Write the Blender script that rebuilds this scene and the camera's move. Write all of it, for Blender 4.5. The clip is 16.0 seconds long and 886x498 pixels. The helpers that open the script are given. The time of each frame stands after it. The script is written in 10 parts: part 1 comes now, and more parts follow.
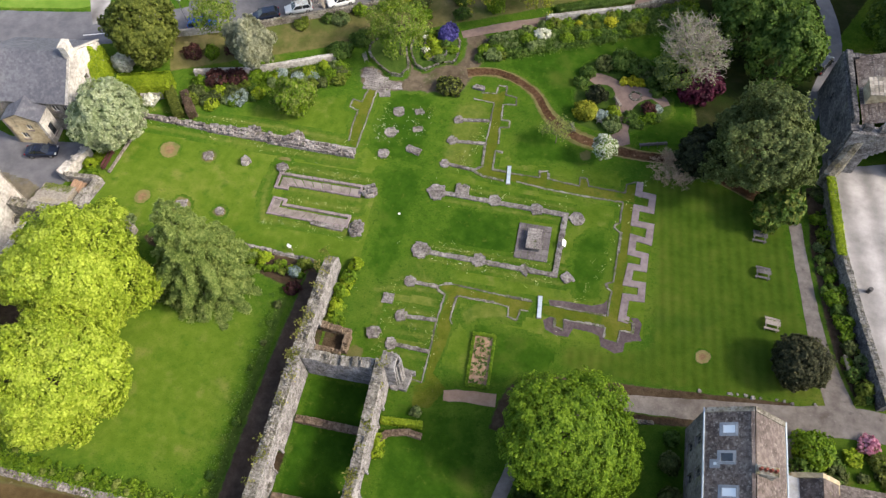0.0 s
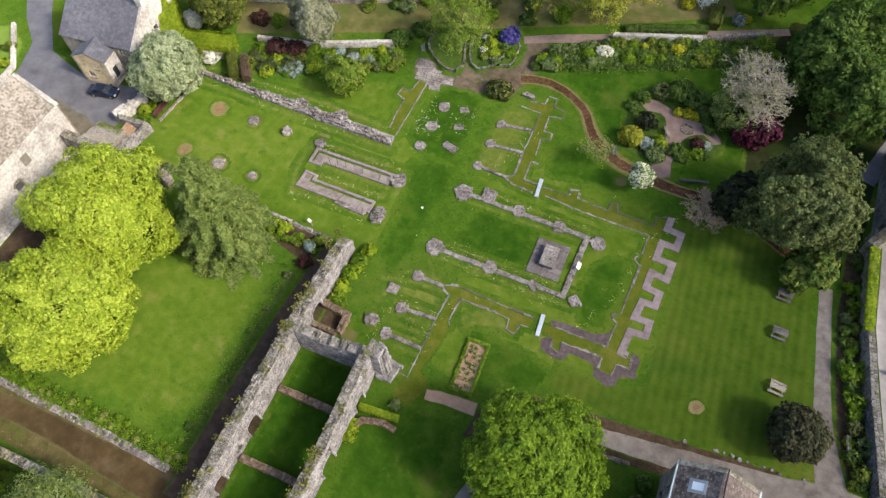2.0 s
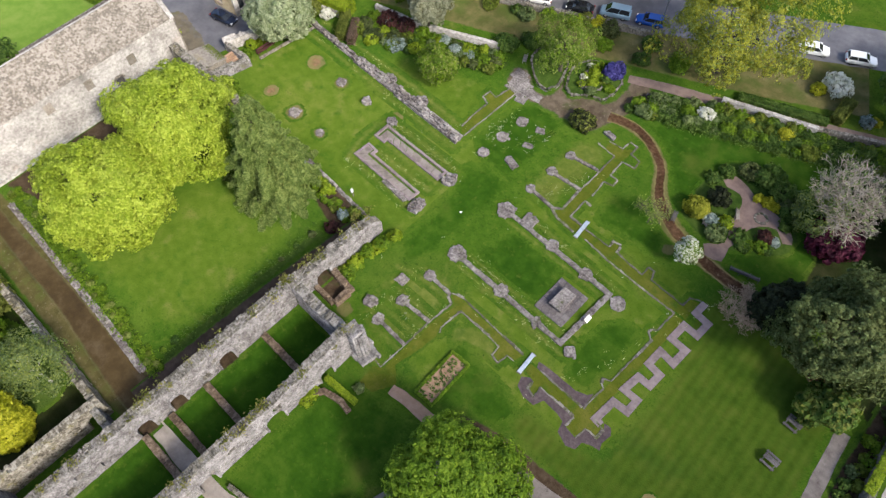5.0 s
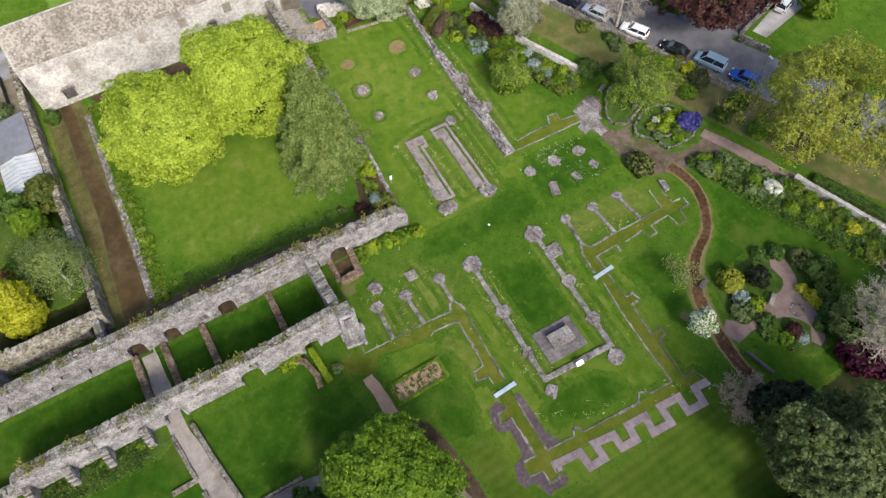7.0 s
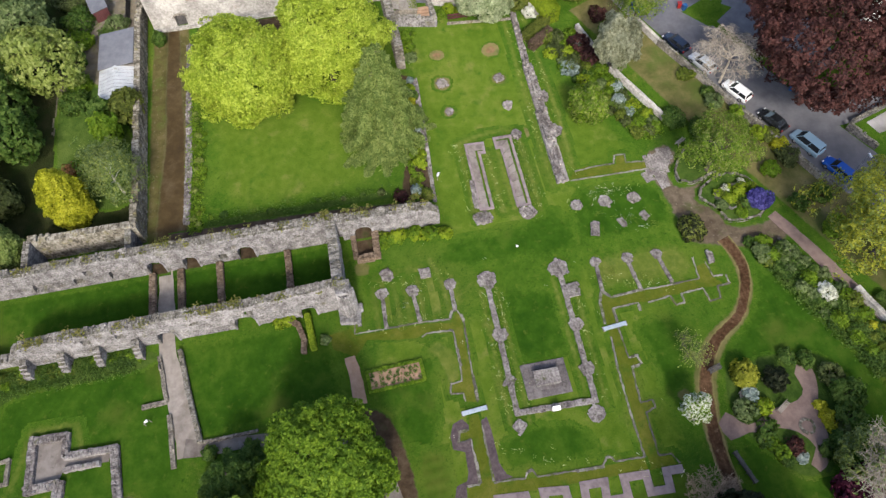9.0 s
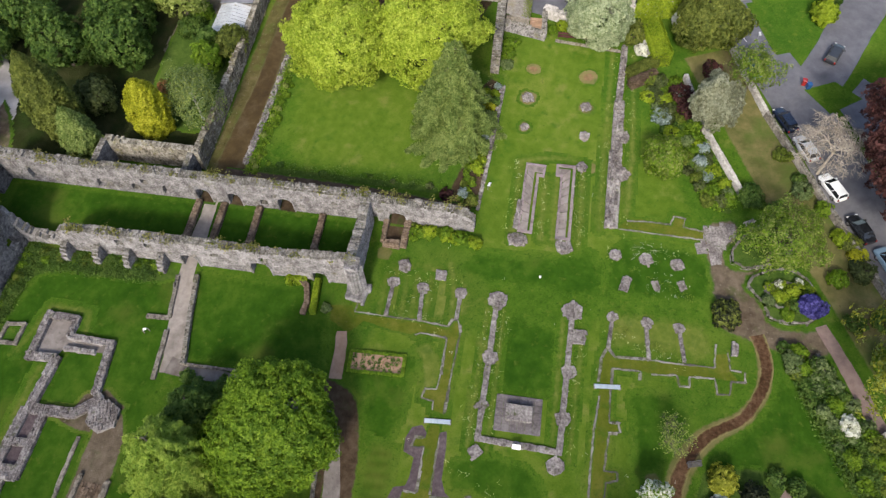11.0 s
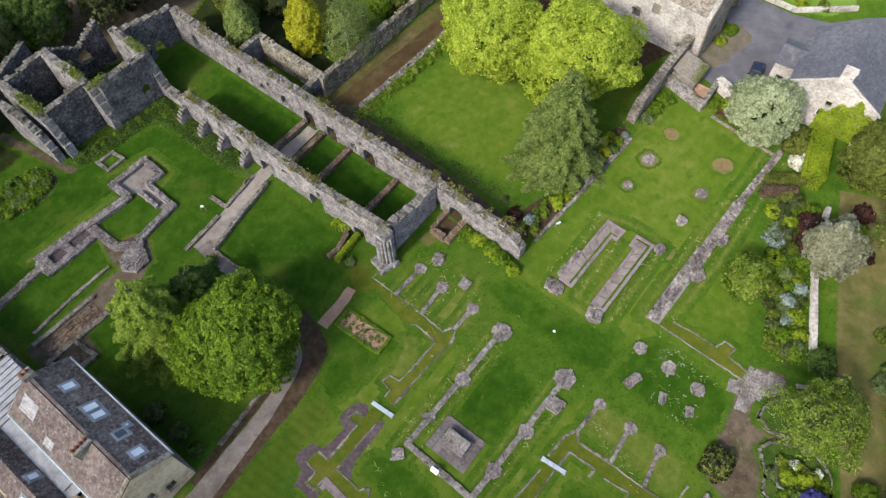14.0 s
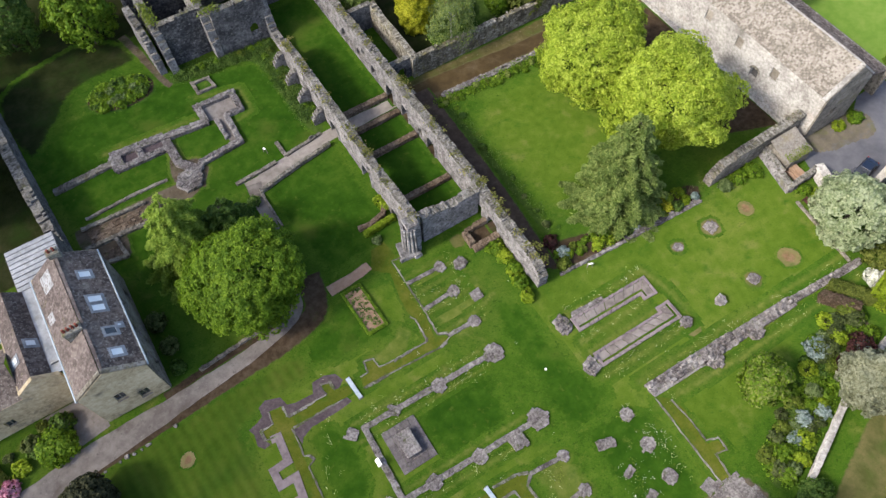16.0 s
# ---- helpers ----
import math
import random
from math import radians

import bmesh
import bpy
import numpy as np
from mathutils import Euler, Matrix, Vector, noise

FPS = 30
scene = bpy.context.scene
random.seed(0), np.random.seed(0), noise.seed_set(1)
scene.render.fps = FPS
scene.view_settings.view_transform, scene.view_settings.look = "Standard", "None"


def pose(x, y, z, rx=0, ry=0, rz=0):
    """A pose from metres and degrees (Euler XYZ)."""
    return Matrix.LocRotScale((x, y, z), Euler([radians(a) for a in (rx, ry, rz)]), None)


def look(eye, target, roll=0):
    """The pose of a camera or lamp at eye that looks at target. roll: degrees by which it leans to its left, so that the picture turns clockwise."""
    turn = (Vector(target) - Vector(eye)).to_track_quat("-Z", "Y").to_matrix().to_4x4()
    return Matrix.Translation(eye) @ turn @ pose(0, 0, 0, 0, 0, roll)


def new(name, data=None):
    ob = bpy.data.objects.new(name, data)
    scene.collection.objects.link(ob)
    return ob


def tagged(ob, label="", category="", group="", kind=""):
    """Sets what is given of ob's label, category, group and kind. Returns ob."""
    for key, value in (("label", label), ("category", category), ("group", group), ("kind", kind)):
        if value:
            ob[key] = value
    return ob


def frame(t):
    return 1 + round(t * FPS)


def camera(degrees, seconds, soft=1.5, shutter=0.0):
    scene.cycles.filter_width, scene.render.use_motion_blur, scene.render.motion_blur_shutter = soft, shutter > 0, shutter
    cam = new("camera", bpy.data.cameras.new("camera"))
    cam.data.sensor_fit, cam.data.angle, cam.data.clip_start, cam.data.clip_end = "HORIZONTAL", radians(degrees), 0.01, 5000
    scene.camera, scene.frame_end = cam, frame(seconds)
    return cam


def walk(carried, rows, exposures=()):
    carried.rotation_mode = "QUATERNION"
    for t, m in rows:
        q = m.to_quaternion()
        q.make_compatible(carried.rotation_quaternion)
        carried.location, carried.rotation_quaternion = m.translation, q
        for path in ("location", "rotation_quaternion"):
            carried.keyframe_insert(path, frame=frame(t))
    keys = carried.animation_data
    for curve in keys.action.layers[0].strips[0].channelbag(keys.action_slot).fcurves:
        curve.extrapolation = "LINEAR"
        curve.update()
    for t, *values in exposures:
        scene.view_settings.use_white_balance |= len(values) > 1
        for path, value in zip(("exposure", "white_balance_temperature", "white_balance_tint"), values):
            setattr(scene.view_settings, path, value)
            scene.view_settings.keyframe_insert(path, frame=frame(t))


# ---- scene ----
cam = camera(64.0, 16.0, soft=1.4)
PATH = [
    (0, (13.532, -41.646, 76.318), (13.288, -40.681, 74.583), -3.0),
    (0.5, (15.127, -41.194, 76.365), (14.839, -40.244, 74.629), -3.0),
    (1, (16.715, -40.568, 76.408), (16.381, -39.635, 74.671), -3.0),
    (1.5, (18.31, -39.79, 76.448), (17.93, -38.877, 74.709), -3.0),
    (2, (19.922, -38.873, 76.483), (19.494, -37.983, 74.744), -2.9),
    (2.5, (21.551, -37.825, 76.515), (21.075, -36.961, 74.775), -2.9),
    (3, (23.192, -36.647, 76.543), (22.668, -35.813, 74.803), -2.8),
    (3.5, (24.836, -35.338, 76.568), (24.264, -34.536, 74.828), -2.8),
    (4, (26.469, -33.893, 76.59), (25.85, -33.128, 74.849), -2.7),
    (4.5, (28.074, -32.308, 76.609), (27.408, -31.582, 74.869), -2.6),
    (5, (29.632, -30.577, 76.626), (28.921, -29.896, 74.885), -2.5),
    (5.5, (31.122, -28.697, 76.64), (30.366, -28.065, 74.899), -2.4),
    (6, (32.522, -26.666, 76.652), (31.724, -26.087, 74.912), -2.3),
    (6.5, (33.81, -24.484, 76.661), (32.972, -23.963, 74.922), -2.2),
    (7, (34.964, -22.157, 76.669), (34.089, -21.698, 74.93), -2.1),
    (7.5, (35.963, -19.69, 76.675), (35.055, -19.298, 74.936), -2.1),
    (8, (36.787, -17.094, 76.68), (35.851, -16.774, 74.941), -2.0),
    (8.5, (37.417, -14.386, 76.683), (36.458, -14.141, 74.945), -1.9),
    (9, (37.839, -11.582, 76.685), (36.863, -11.416, 74.947), -1.8),
    (9.5, (38.038, -8.706, 76.686), (37.05, -8.621, 74.949), -1.8),
    (10, (38.003, -5.782, 76.687), (37.011, -5.781, 74.95), -1.7),
    (10.5, (37.724, -2.839, 76.686), (36.736, -2.923, 74.95), -1.7),
    (11, (37.198, 0.094, 76.686), (36.22, -0.076, 74.95), -1.7),
    (11.5, (36.421, 2.983, 76.686), (35.462, 2.73, 74.949), -1.7),
    (12, (35.393, 5.799, 76.685), (34.46, 5.462, 74.948), -1.7),
    (12.5, (34.118, 8.508, 76.685), (33.219, 8.091, 74.948), -1.7),
    (13, (32.603, 11.082, 76.685), (31.744, 10.588, 74.948), -1.8),
    (13.5, (30.855, 13.494, 76.686), (30.044, 12.928, 74.948), -1.8),
    (14, (28.887, 15.722, 76.688), (28.13, 15.088, 74.948), -1.9),
    (14.5, (26.713, 17.75, 76.69), (26.016, 17.054, 74.95), -2.1),
    (15, (24.348, 19.571, 76.694), (23.716, 18.818, 74.953), -2.2),
    (15.5, (21.811, 21.187, 76.7), (21.249, 20.384, 74.956), -2.4),
    (16, (19.119, 22.612, 76.707), (18.632, 21.765, 74.961), -2.6),
]
walk(cam, [(t, look(eye, target, roll)) for t, eye, target, roll in PATH], [(0.0, 1.33, 7000, 10), (3.0, 1.22, 6800, 10), (6.5, 1.09, 6500, 10), (9.0, 1.04, 6550, 10), (12.5, 0.95, 6650, 10), (16.0, 1.16, 6500, 10)])

# ---- light ----
SUN_ELEV, SUN_AZ = 42.0, 94.0
world = bpy.data.worlds.new("world")
scene.world = world
world.use_nodes = True
wn = world.node_tree.nodes
sky = wn.new("ShaderNodeTexSky")
sky.sky_type, sky.sun_disc = "NISHITA", False
sky.sun_elevation, sky.sun_rotation = radians(SUN_ELEV), radians(SUN_AZ)
sky.air_density, sky.dust_density, sky.ozone_density = 1.0, 3.0, 1.0
world.node_tree.links.new(sky.outputs["Color"], wn["Background"].inputs["Color"])
wn["Background"].inputs["Strength"].default_value = 0.15
sun_data = bpy.data.lights.new("sun", "SUN")
sun_data.energy, sun_data.angle, sun_data.color = 1.85, radians(8.0), (1.0, 0.94, 0.83)
sun = new("sun", sun_data)
# azimuth is counted clockwise from north (+y)
_sd = Vector((math.sin(radians(SUN_AZ)) * math.cos(radians(SUN_ELEV)), math.cos(radians(SUN_AZ)) * math.cos(radians(SUN_ELEV)), math.sin(radians(SUN_ELEV))))
sun.matrix_world = look(_sd * 200, (0, 0, 0))

# ---- materials ----
WORN = dict(colours=[(0.095, 0.100, 0.030), (0.150, 0.130, 0.055), (0.190, 0.160, 0.080)], scale=0.7, big=0.12, spots=[((0.055, 0.085, 0.018), 0.35, 0.45)])
BANK = dict(colours=[(0.052, 0.050, 0.017), (0.082, 0.072, 0.028), (0.120, 0.100, 0.050)], scale=0.8, big=0.12, spots=[((0.055, 0.080, 0.016), 0.4, 0.45), ((0.170, 0.150, 0.110), 2.2, 0.24)])
LAWN = dict(colours=[(0.028, 0.070, 0.007), (0.047, 0.098, 0.010), (0.076, 0.127, 0.016)], scale=0.55, big=0.10, spots=[((0.090, 0.122, 0.019), 0.06, 0.46), ((0.022, 0.066, 0.008), 0.045, 0.46), ((0.092, 0.128, 0.019), 0.9, 0.30), ((0.128, 0.136, 0.034), 0.24, 0.22), ((0.022, 0.058, 0.007), 1.3, 0.30), ((0.021, 0.056, 0.007), 2.6, 0.36), ((0.116, 0.140, 0.029), 3.4, 0.15), ((0.022, 0.058, 0.007), 6.5, 0.40), ((0.104, 0.140, 0.026), 8.0, 0.33)])


def math_node(nt, op, a, b=None, c=None):
    m = nt.nodes.new("ShaderNodeMath")
    m.operation = op
    for k, x in enumerate((a, b, c)):
        if x is None:
            continue
        if isinstance(x, (int, float)):
            m.inputs[k].default_value = x
        else:
            nt.links.new(x, m.inputs[k])
    return m.outputs[0]


def mix_colour(nt, fac, a, b):
    mix = nt.nodes.new("ShaderNodeMix")
    mix.data_type = "RGBA"
    nt.links.new(fac, mix.inputs[0])
    for k, x in ((6, a), (7, b)):
        if isinstance(x, tuple):
            mix.inputs[k].default_value = (*x, 1)
        else:
            nt.links.new(x, mix.inputs[k])
    return mix.outputs[2]


def noise_node(nt, src, scale, detail=5.0, rough=0.6):
    t = nt.nodes.new("ShaderNodeTexNoise")
    t.inputs["Scale"].default_value, t.inputs["Detail"].default_value, t.inputs["Roughness"].default_value = scale, detail, rough
    nt.links.new(src, t.inputs["Vector"])
    return t.outputs["Fac"]


def colour_chain(nt, src, colours, scale, big=0.12, spots=(), island=0.0, obj_random=0.0, geo=None):
    """A ramp of colours over two scales of noise, with spots of other colours on it."""
    n, l = nt.nodes, nt.links
    fac = math_node(nt, "ADD", noise_node(nt, src, scale, 8.0, 0.65), math_node(nt, "MULTIPLY_ADD", noise_node(nt, src, scale * big, 4.0, 0.5), 0.8, -0.4))
    if island:
        fac = math_node(nt, "ADD", fac, math_node(nt, "MULTIPLY_ADD", geo.outputs["Random Per Island"], island, -island / 2))
    if obj_random:
        fac = math_node(nt, "ADD", fac, math_node(nt, "MULTIPLY_ADD", n.new("ShaderNodeObjectInfo").outputs["Random"], obj_random, -obj_random / 2))
    ramp = n.new("ShaderNodeValToRGB")
    e = ramp.color_ramp.elements
    pos = [0.28 + 0.44 * i / max(1, len(colours) - 1) for i in range(len(colours))]
    e[0].position, e[0].color = pos[0], (*colours[0], 1)
    e[1].position, e[1].color = pos[-1], (*colours[-1], 1)
    for p, c in zip(pos[1:-1], colours[1:-1]):
        e.new(p).color = (*c, 1)
    l.new(fac, ramp.inputs["Fac"])
    col = ramp.outputs["Color"]
    for c, sc, amount in spots or ():
        r3 = n.new("ShaderNodeMapRange")
        r3.inputs["From Min"].default_value, r3.inputs["From Max"].default_value = 0.68 - 0.35 * amount, 0.84 - 0.25 * amount
        l.new(noise_node(nt, src, sc), r3.inputs["Value"])
        col = mix_colour(nt, r3.outputs["Result"], col, tuple(c))
    return col


def mat(name, colours, scale=1.0, rough=0.9, bump=0.3, bump_scale=None, spots=None, island=0.0, obj_random=0.0, spec=0.2, metal=0.0, translucent=0.0, stripes=None, big=0.12, soft=False):
    """A surface of noise-mixed colours at two scales, with bump. soft: it thins out into lawn towards its edge."""
    m = bpy.data.materials.new(name)
    m.use_nodes = True
    nt = m.node_tree
    n, l = nt.nodes, nt.links
    b = n["Principled BSDF"]
    b.inputs["Roughness"].default_value = rough
    b.inputs["Specular IOR Level"].default_value = spec
    b.inputs["Metallic"].default_value = metal
    b.inputs["Diffuse Roughness"].default_value = 1.0 if rough >= 0.95 else 0.0
    geo = n.new("ShaderNodeNewGeometry")
    src = geo.outputs["Position"]
    col = colour_chain(nt, src, colours, scale, big, spots, island, obj_random, geo)
    if stripes:
        (dx, dy), period, strength = stripes
        dot = n.new("ShaderNodeVectorMath")
        dot.operation = "DOT_PRODUCT"
        l.new(src, dot.inputs[0])
        dot.inputs[1].default_value = (dx * math.tau / period, dy * math.tau / period, 0)
        wav = math_node(nt, "MULTIPLY", math_node(nt, "SINE", dot.outputs["Value"]), noise_node(nt, src, 0.12, 3.0))
        mul = n.new("ShaderNodeVectorMath")
        mul.operation = "SCALE"
        l.new(col, mul.inputs[0])
        l.new(math_node(nt, "MULTIPLY_ADD", wav, strength * 2, 1.0), mul.inputs["Scale"])
        col = mul.outputs[0]
    if soft:
        at = n.new("ShaderNodeAttribute")
        at.attribute_name = "depth"
        edge = math_node(nt, "MULTIPLY_ADD", noise_node(nt, src, 1.6, 6.0, 0.65), 1.1, -0.55)
        k = n.new("ShaderNodeMapRange")
        k.interpolation_type = "SMOOTHSTEP"
        k.inputs["From Min"].default_value, k.inputs["From Max"].default_value = 0.12, 0.62
        l.new(math_node(nt, "ADD", at.outputs["Fac"], edge), k.inputs["Value"])
        under = soft if isinstance(soft, dict) else LAWN
        col = mix_colour(nt, k.outputs["Result"], colour_chain(nt, src, under["colours"], under["scale"], under["big"], under["spots"]), col)
    l.new(col, b.inputs["Base Color"])
    if bump:
        bp = n.new("ShaderNodeBump")
        bp.inputs["Strength"].default_value, bp.inputs["Distance"].default_value = bump, 0.15
        l.new(noise_node(nt, src, bump_scale or scale * 2, 6.0, 0.5), bp.inputs["Height"])
        l.new(bp.outputs["Normal"], b.inputs["Normal"])
    if translucent:
        tr = n.new("ShaderNodeBsdfTranslucent")
        l.new(col, tr.inputs["Color"])
        ms = n.new("ShaderNodeMixShader")
        ms.inputs[0].default_value = translucent
        l.new(b.outputs[0], ms.inputs[1])
        l.new(tr.outputs[0], ms.inputs[2])
        l.new(ms.outputs[0], n["Material Output"].inputs["Surface"])
    return m


def leaf(name, dark, mid, light):
    return mat(name, [dark, mid, light], scale=0.9, rough=0.6, bump=0, island=0.5, spec=0.2, translucent=0.5, big=0.4)


M = {}
M["lawn"] = mat("lawn", LAWN["colours"], LAWN["scale"], 1.0, 0.35, 9.0, LAWN["spots"], spec=0.0, big=LAWN["big"])
M["lawn_striped"] = mat("lawn_striped", [(0.033, 0.066, 0.008), (0.050, 0.086, 0.011), (0.074, 0.100, 0.017)], 0.5, 1.0, 0.35, 9.0, [((0.026, 0.060, 0.009), 0.10, 0.35)], spec=0.0, stripes=((1.0, 0.06), 1.15, 0.085), soft=True)
M["moss_strip"] = mat("moss_strip", [(0.056, 0.078, 0.009), (0.078, 0.096, 0.013), (0.108, 0.114, 0.022)], 0.9, 1.0, 0.5, 8.0, [((0.040, 0.084, 0.010), 0.5, 0.40), ((0.125, 0.116, 0.042), 2.0, 0.22), ((0.042, 0.058, 0.010), 4.0, 0.34), ((0.110, 0.130, 0.028), 6.0, 0.28)], spec=0.0, soft=True)
M["straw_turf"] = mat("straw_turf", [(0.062, 0.098, 0.015), (0.092, 0.122, 0.022), (0.128, 0.146, 0.036)], 0.9, 1.0, 0.5, 8.0, [((0.042, 0.085, 0.013), 0.5, 0.40), ((0.150, 0.146, 0.055), 2.0, 0.24)], spec=0.0, soft=True)
M["worn_grass"] = mat("worn_grass", [(0.076, 0.086, 0.024), (0.120, 0.112, 0.044), (0.152, 0.138, 0.064)], 0.7, 1.0, 0.4, 8.0, [((0.044, 0.073, 0.014), 0.35, 0.45)], spec=0.0, soft=True)
M["dry_grass"] = mat("dry_grass", [(0.062, 0.070, 0.022), (0.116, 0.106, 0.044), (0.180, 0.156, 0.080)], 0.35, 1.0, 0.4, 8.0, [((0.050, 0.086, 0.016), 0.18, 0.55), ((0.060, 0.070, 0.020), 2.4, 0.3)], spec=0.0, soft=True)
M["rough_grass"] = mat("rough_grass", [(0.024, 0.050, 0.010), (0.045, 0.080, 0.015), (0.075, 0.110, 0.025)], 0.9, 1.0, 0.6, 5.0, spec=0.0, soft=True)
M["bright_lawn"] = mat("bright_lawn", [(0.075, 0.140, 0.022), (0.095, 0.165, 0.028), (0.125, 0.185, 0.040)], 0.5, 1.0, 0.3, 9.0, spec=0.0, soft=True)
# leafy ground with the shade of trees put into its dark colour
M["shade_dark_floor"] = mat("shade_dark_floor", [(0.012, 0.018, 0.006), (0.022, 0.028, 0.010), (0.038, 0.040, 0.018)], 0.5, 1.0, 0.6, 4.0, [((0.020, 0.040, 0.009), 0.2, 0.5)], spec=0.0, soft=True)
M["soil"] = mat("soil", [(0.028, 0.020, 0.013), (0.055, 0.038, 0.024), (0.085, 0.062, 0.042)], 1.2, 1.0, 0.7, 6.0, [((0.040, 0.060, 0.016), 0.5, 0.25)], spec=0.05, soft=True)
M["bark_mulch"] = mat("bark_mulch", [(0.030, 0.016, 0.009), (0.060, 0.033, 0.018), (0.105, 0.062, 0.036)], 2.2, 1.0, 0.7, 9.0, [((0.150, 0.110, 0.070), 1.5, 0.25)], spec=0.05, soft=WORN)
M["dirt"] = mat("dirt", [(0.054, 0.041, 0.028), (0.092, 0.073, 0.052), (0.140, 0.116, 0.088)], 0.8, 1.0, 0.5, 8.0, [((0.050, 0.066, 0.018), 0.35, 0.40), ((0.190, 0.170, 0.145), 2.4, 0.22)], spec=0.05, soft=True)
M["pale_path"] = mat("pale_path", [(0.112, 0.097, 0.089), (0.168, 0.149, 0.138), (0.222, 0.201, 0.188)], 0.8, 0.95, 0.3, 12.0, [((0.084, 0.070, 0.060), 0.30, 0.38), ((0.250, 0.232, 0.222), 3.0, 0.22), ((0.075, 0.064, 0.056), 1.4, 0.25)], spec=0.15)
M["cloister_gravel"] = mat("cloister_gravel", [(0.165, 0.145, 0.130), (0.240, 0.215, 0.195), (0.310, 0.280, 0.258)], 0.8, 0.95, 0.3, 12.0, [((0.130, 0.110, 0.094), 0.30, 0.35)], spec=0.15)
M["pink_path"] = mat("pink_path", [(0.135, 0.098, 0.090), (0.180, 0.133, 0.121), (0.217, 0.168, 0.152)], 0.9, 0.95, 0.3, 12.0, spec=0.1)
M["ochre_path"] = mat("ochre_path", [(0.200, 0.130, 0.090), (0.270, 0.180, 0.125), (0.330, 0.230, 0.170)], 1.2, 0.95, 0.3, 12.0, spec=0.1)
M["ditch_mud"] = mat("ditch_mud", [(0.034, 0.021, 0.008), (0.055, 0.036, 0.013), (0.082, 0.057, 0.024)], 0.6, 0.75, 0.4, 6.0, [((0.086, 0.064, 0.036), 0.3, 0.35), ((0.040, 0.026, 0.014), 1.6, 0.3)], spec=0.2, soft=BANK)
M["ditch_bank"] = mat("ditch_bank", BANK["colours"], BANK["scale"], 1.0, 0.5, 8.0, BANK["spots"], spec=0.05, soft=True)
M["tarmac"] = mat("tarmac", [(0.085, 0.085, 0.098), (0.115, 0.115, 0.130), (0.150, 0.148, 0.162)], 0.5, 0.9, 0.2, 15.0, [((0.065, 0.065, 0.072), 0.16, 0.35)], spec=0.2)
M["drive"] = mat("drive", [(0.171, 0.164, 0.166), (0.243, 0.234, 0.235), (0.324, 0.310, 0.313)], 0.4, 0.9, 0.25, 12.0, [((0.135, 0.126, 0.124), 0.14, 0.4)], spec=0.15, stripes=((1.0, 0.12), 3.4, 0.22))
M["purple_gravel"] = mat("purple_gravel", [(0.054, 0.041, 0.047), (0.080, 0.062, 0.068), (0.112, 0.090, 0.096)], 2.5, 0.95, 0.5, 14.0, spec=0.1)
M["pale_concrete"] = mat("pale_concrete", [(0.137, 0.111, 0.119), (0.194, 0.161, 0.170), (0.238, 0.201, 0.209)], 1.5, 0.95, 0.3, 12.0, [((0.101, 0.084, 0.083), 0.6, 0.3)], spec=0.1)
M["pit_floor"] = mat("pit_floor", [(0.130, 0.112, 0.106), (0.180, 0.158, 0.150), (0.225, 0.202, 0.194)], 1.6, 0.95, 0.4, 10.0, [((0.095, 0.085, 0.075), 0.7, 0.35), ((0.260, 0.240, 0.230), 2.6, 0.2)], obj_random=0.2, spec=0.1)
M["ruin_stone"] = mat("ruin_stone", [(0.065, 0.061, 0.060), (0.130, 0.124, 0.124), (0.203, 0.196, 0.198), (0.303, 0.295, 0.300)], 5.0, 0.95, 0.8, 7.5, [((0.066, 0.060, 0.057), 2.4, 0.19), ((0.365, 0.356, 0.362), 5.2, 0.20), ((0.110, 0.108, 0.050), 0.7, 0.24), ((0.320, 0.310, 0.302), 9.0, 0.25), ((0.058, 0.054, 0.050), 7.0, 0.22), ((0.165, 0.142, 0.104), 1.1, 0.18)], island=0.22, spec=0.1, big=0.18)
M["wall_top"] = mat("wall_top", [(0.060, 0.056, 0.046), (0.112, 0.106, 0.092), (0.180, 0.170, 0.154), (0.270, 0.260, 0.245)], 4.0, 0.95, 0.9, 7.0, [((0.120, 0.120, 0.034), 0.9, 0.34), ((0.050, 0.046, 0.040), 2.6, 0.24), ((0.320, 0.312, 0.306), 4.2, 0.20), ((0.095, 0.100, 0.030), 3.2, 0.22)], island=0.28, spec=0.1, big=0.2)
M["lichen_stone"] = mat("lichen_stone", [(0.060, 0.054, 0.042), (0.122, 0.111, 0.088), (0.205, 0.190, 0.158), (0.310, 0.296, 0.262)], 3.6, 0.95, 0.9, 7.0, [((0.052, 0.047, 0.040), 2.4, 0.28), ((0.190, 0.170, 0.060), 0.8, 0.34), ((0.330, 0.320, 0.290), 5.2, 0.20)], island=0.34, spec=0.1, big=0.2)
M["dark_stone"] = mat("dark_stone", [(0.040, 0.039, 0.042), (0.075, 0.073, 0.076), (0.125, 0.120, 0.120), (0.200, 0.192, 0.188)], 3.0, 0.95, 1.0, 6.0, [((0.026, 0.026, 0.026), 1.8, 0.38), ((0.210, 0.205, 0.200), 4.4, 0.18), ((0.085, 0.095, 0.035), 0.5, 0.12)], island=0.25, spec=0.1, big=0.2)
M["low_stone"] = mat("low_stone", [(0.065, 0.057, 0.055), (0.130, 0.116, 0.115), (0.195, 0.179, 0.177), (0.298, 0.283, 0.274)], 4.0, 0.95, 0.9, 8.0, [((0.060, 0.074, 0.023), 1.4, 0.30), ((0.353, 0.342, 0.325), 5.0, 0.18)], island=0.22, spec=0.1)
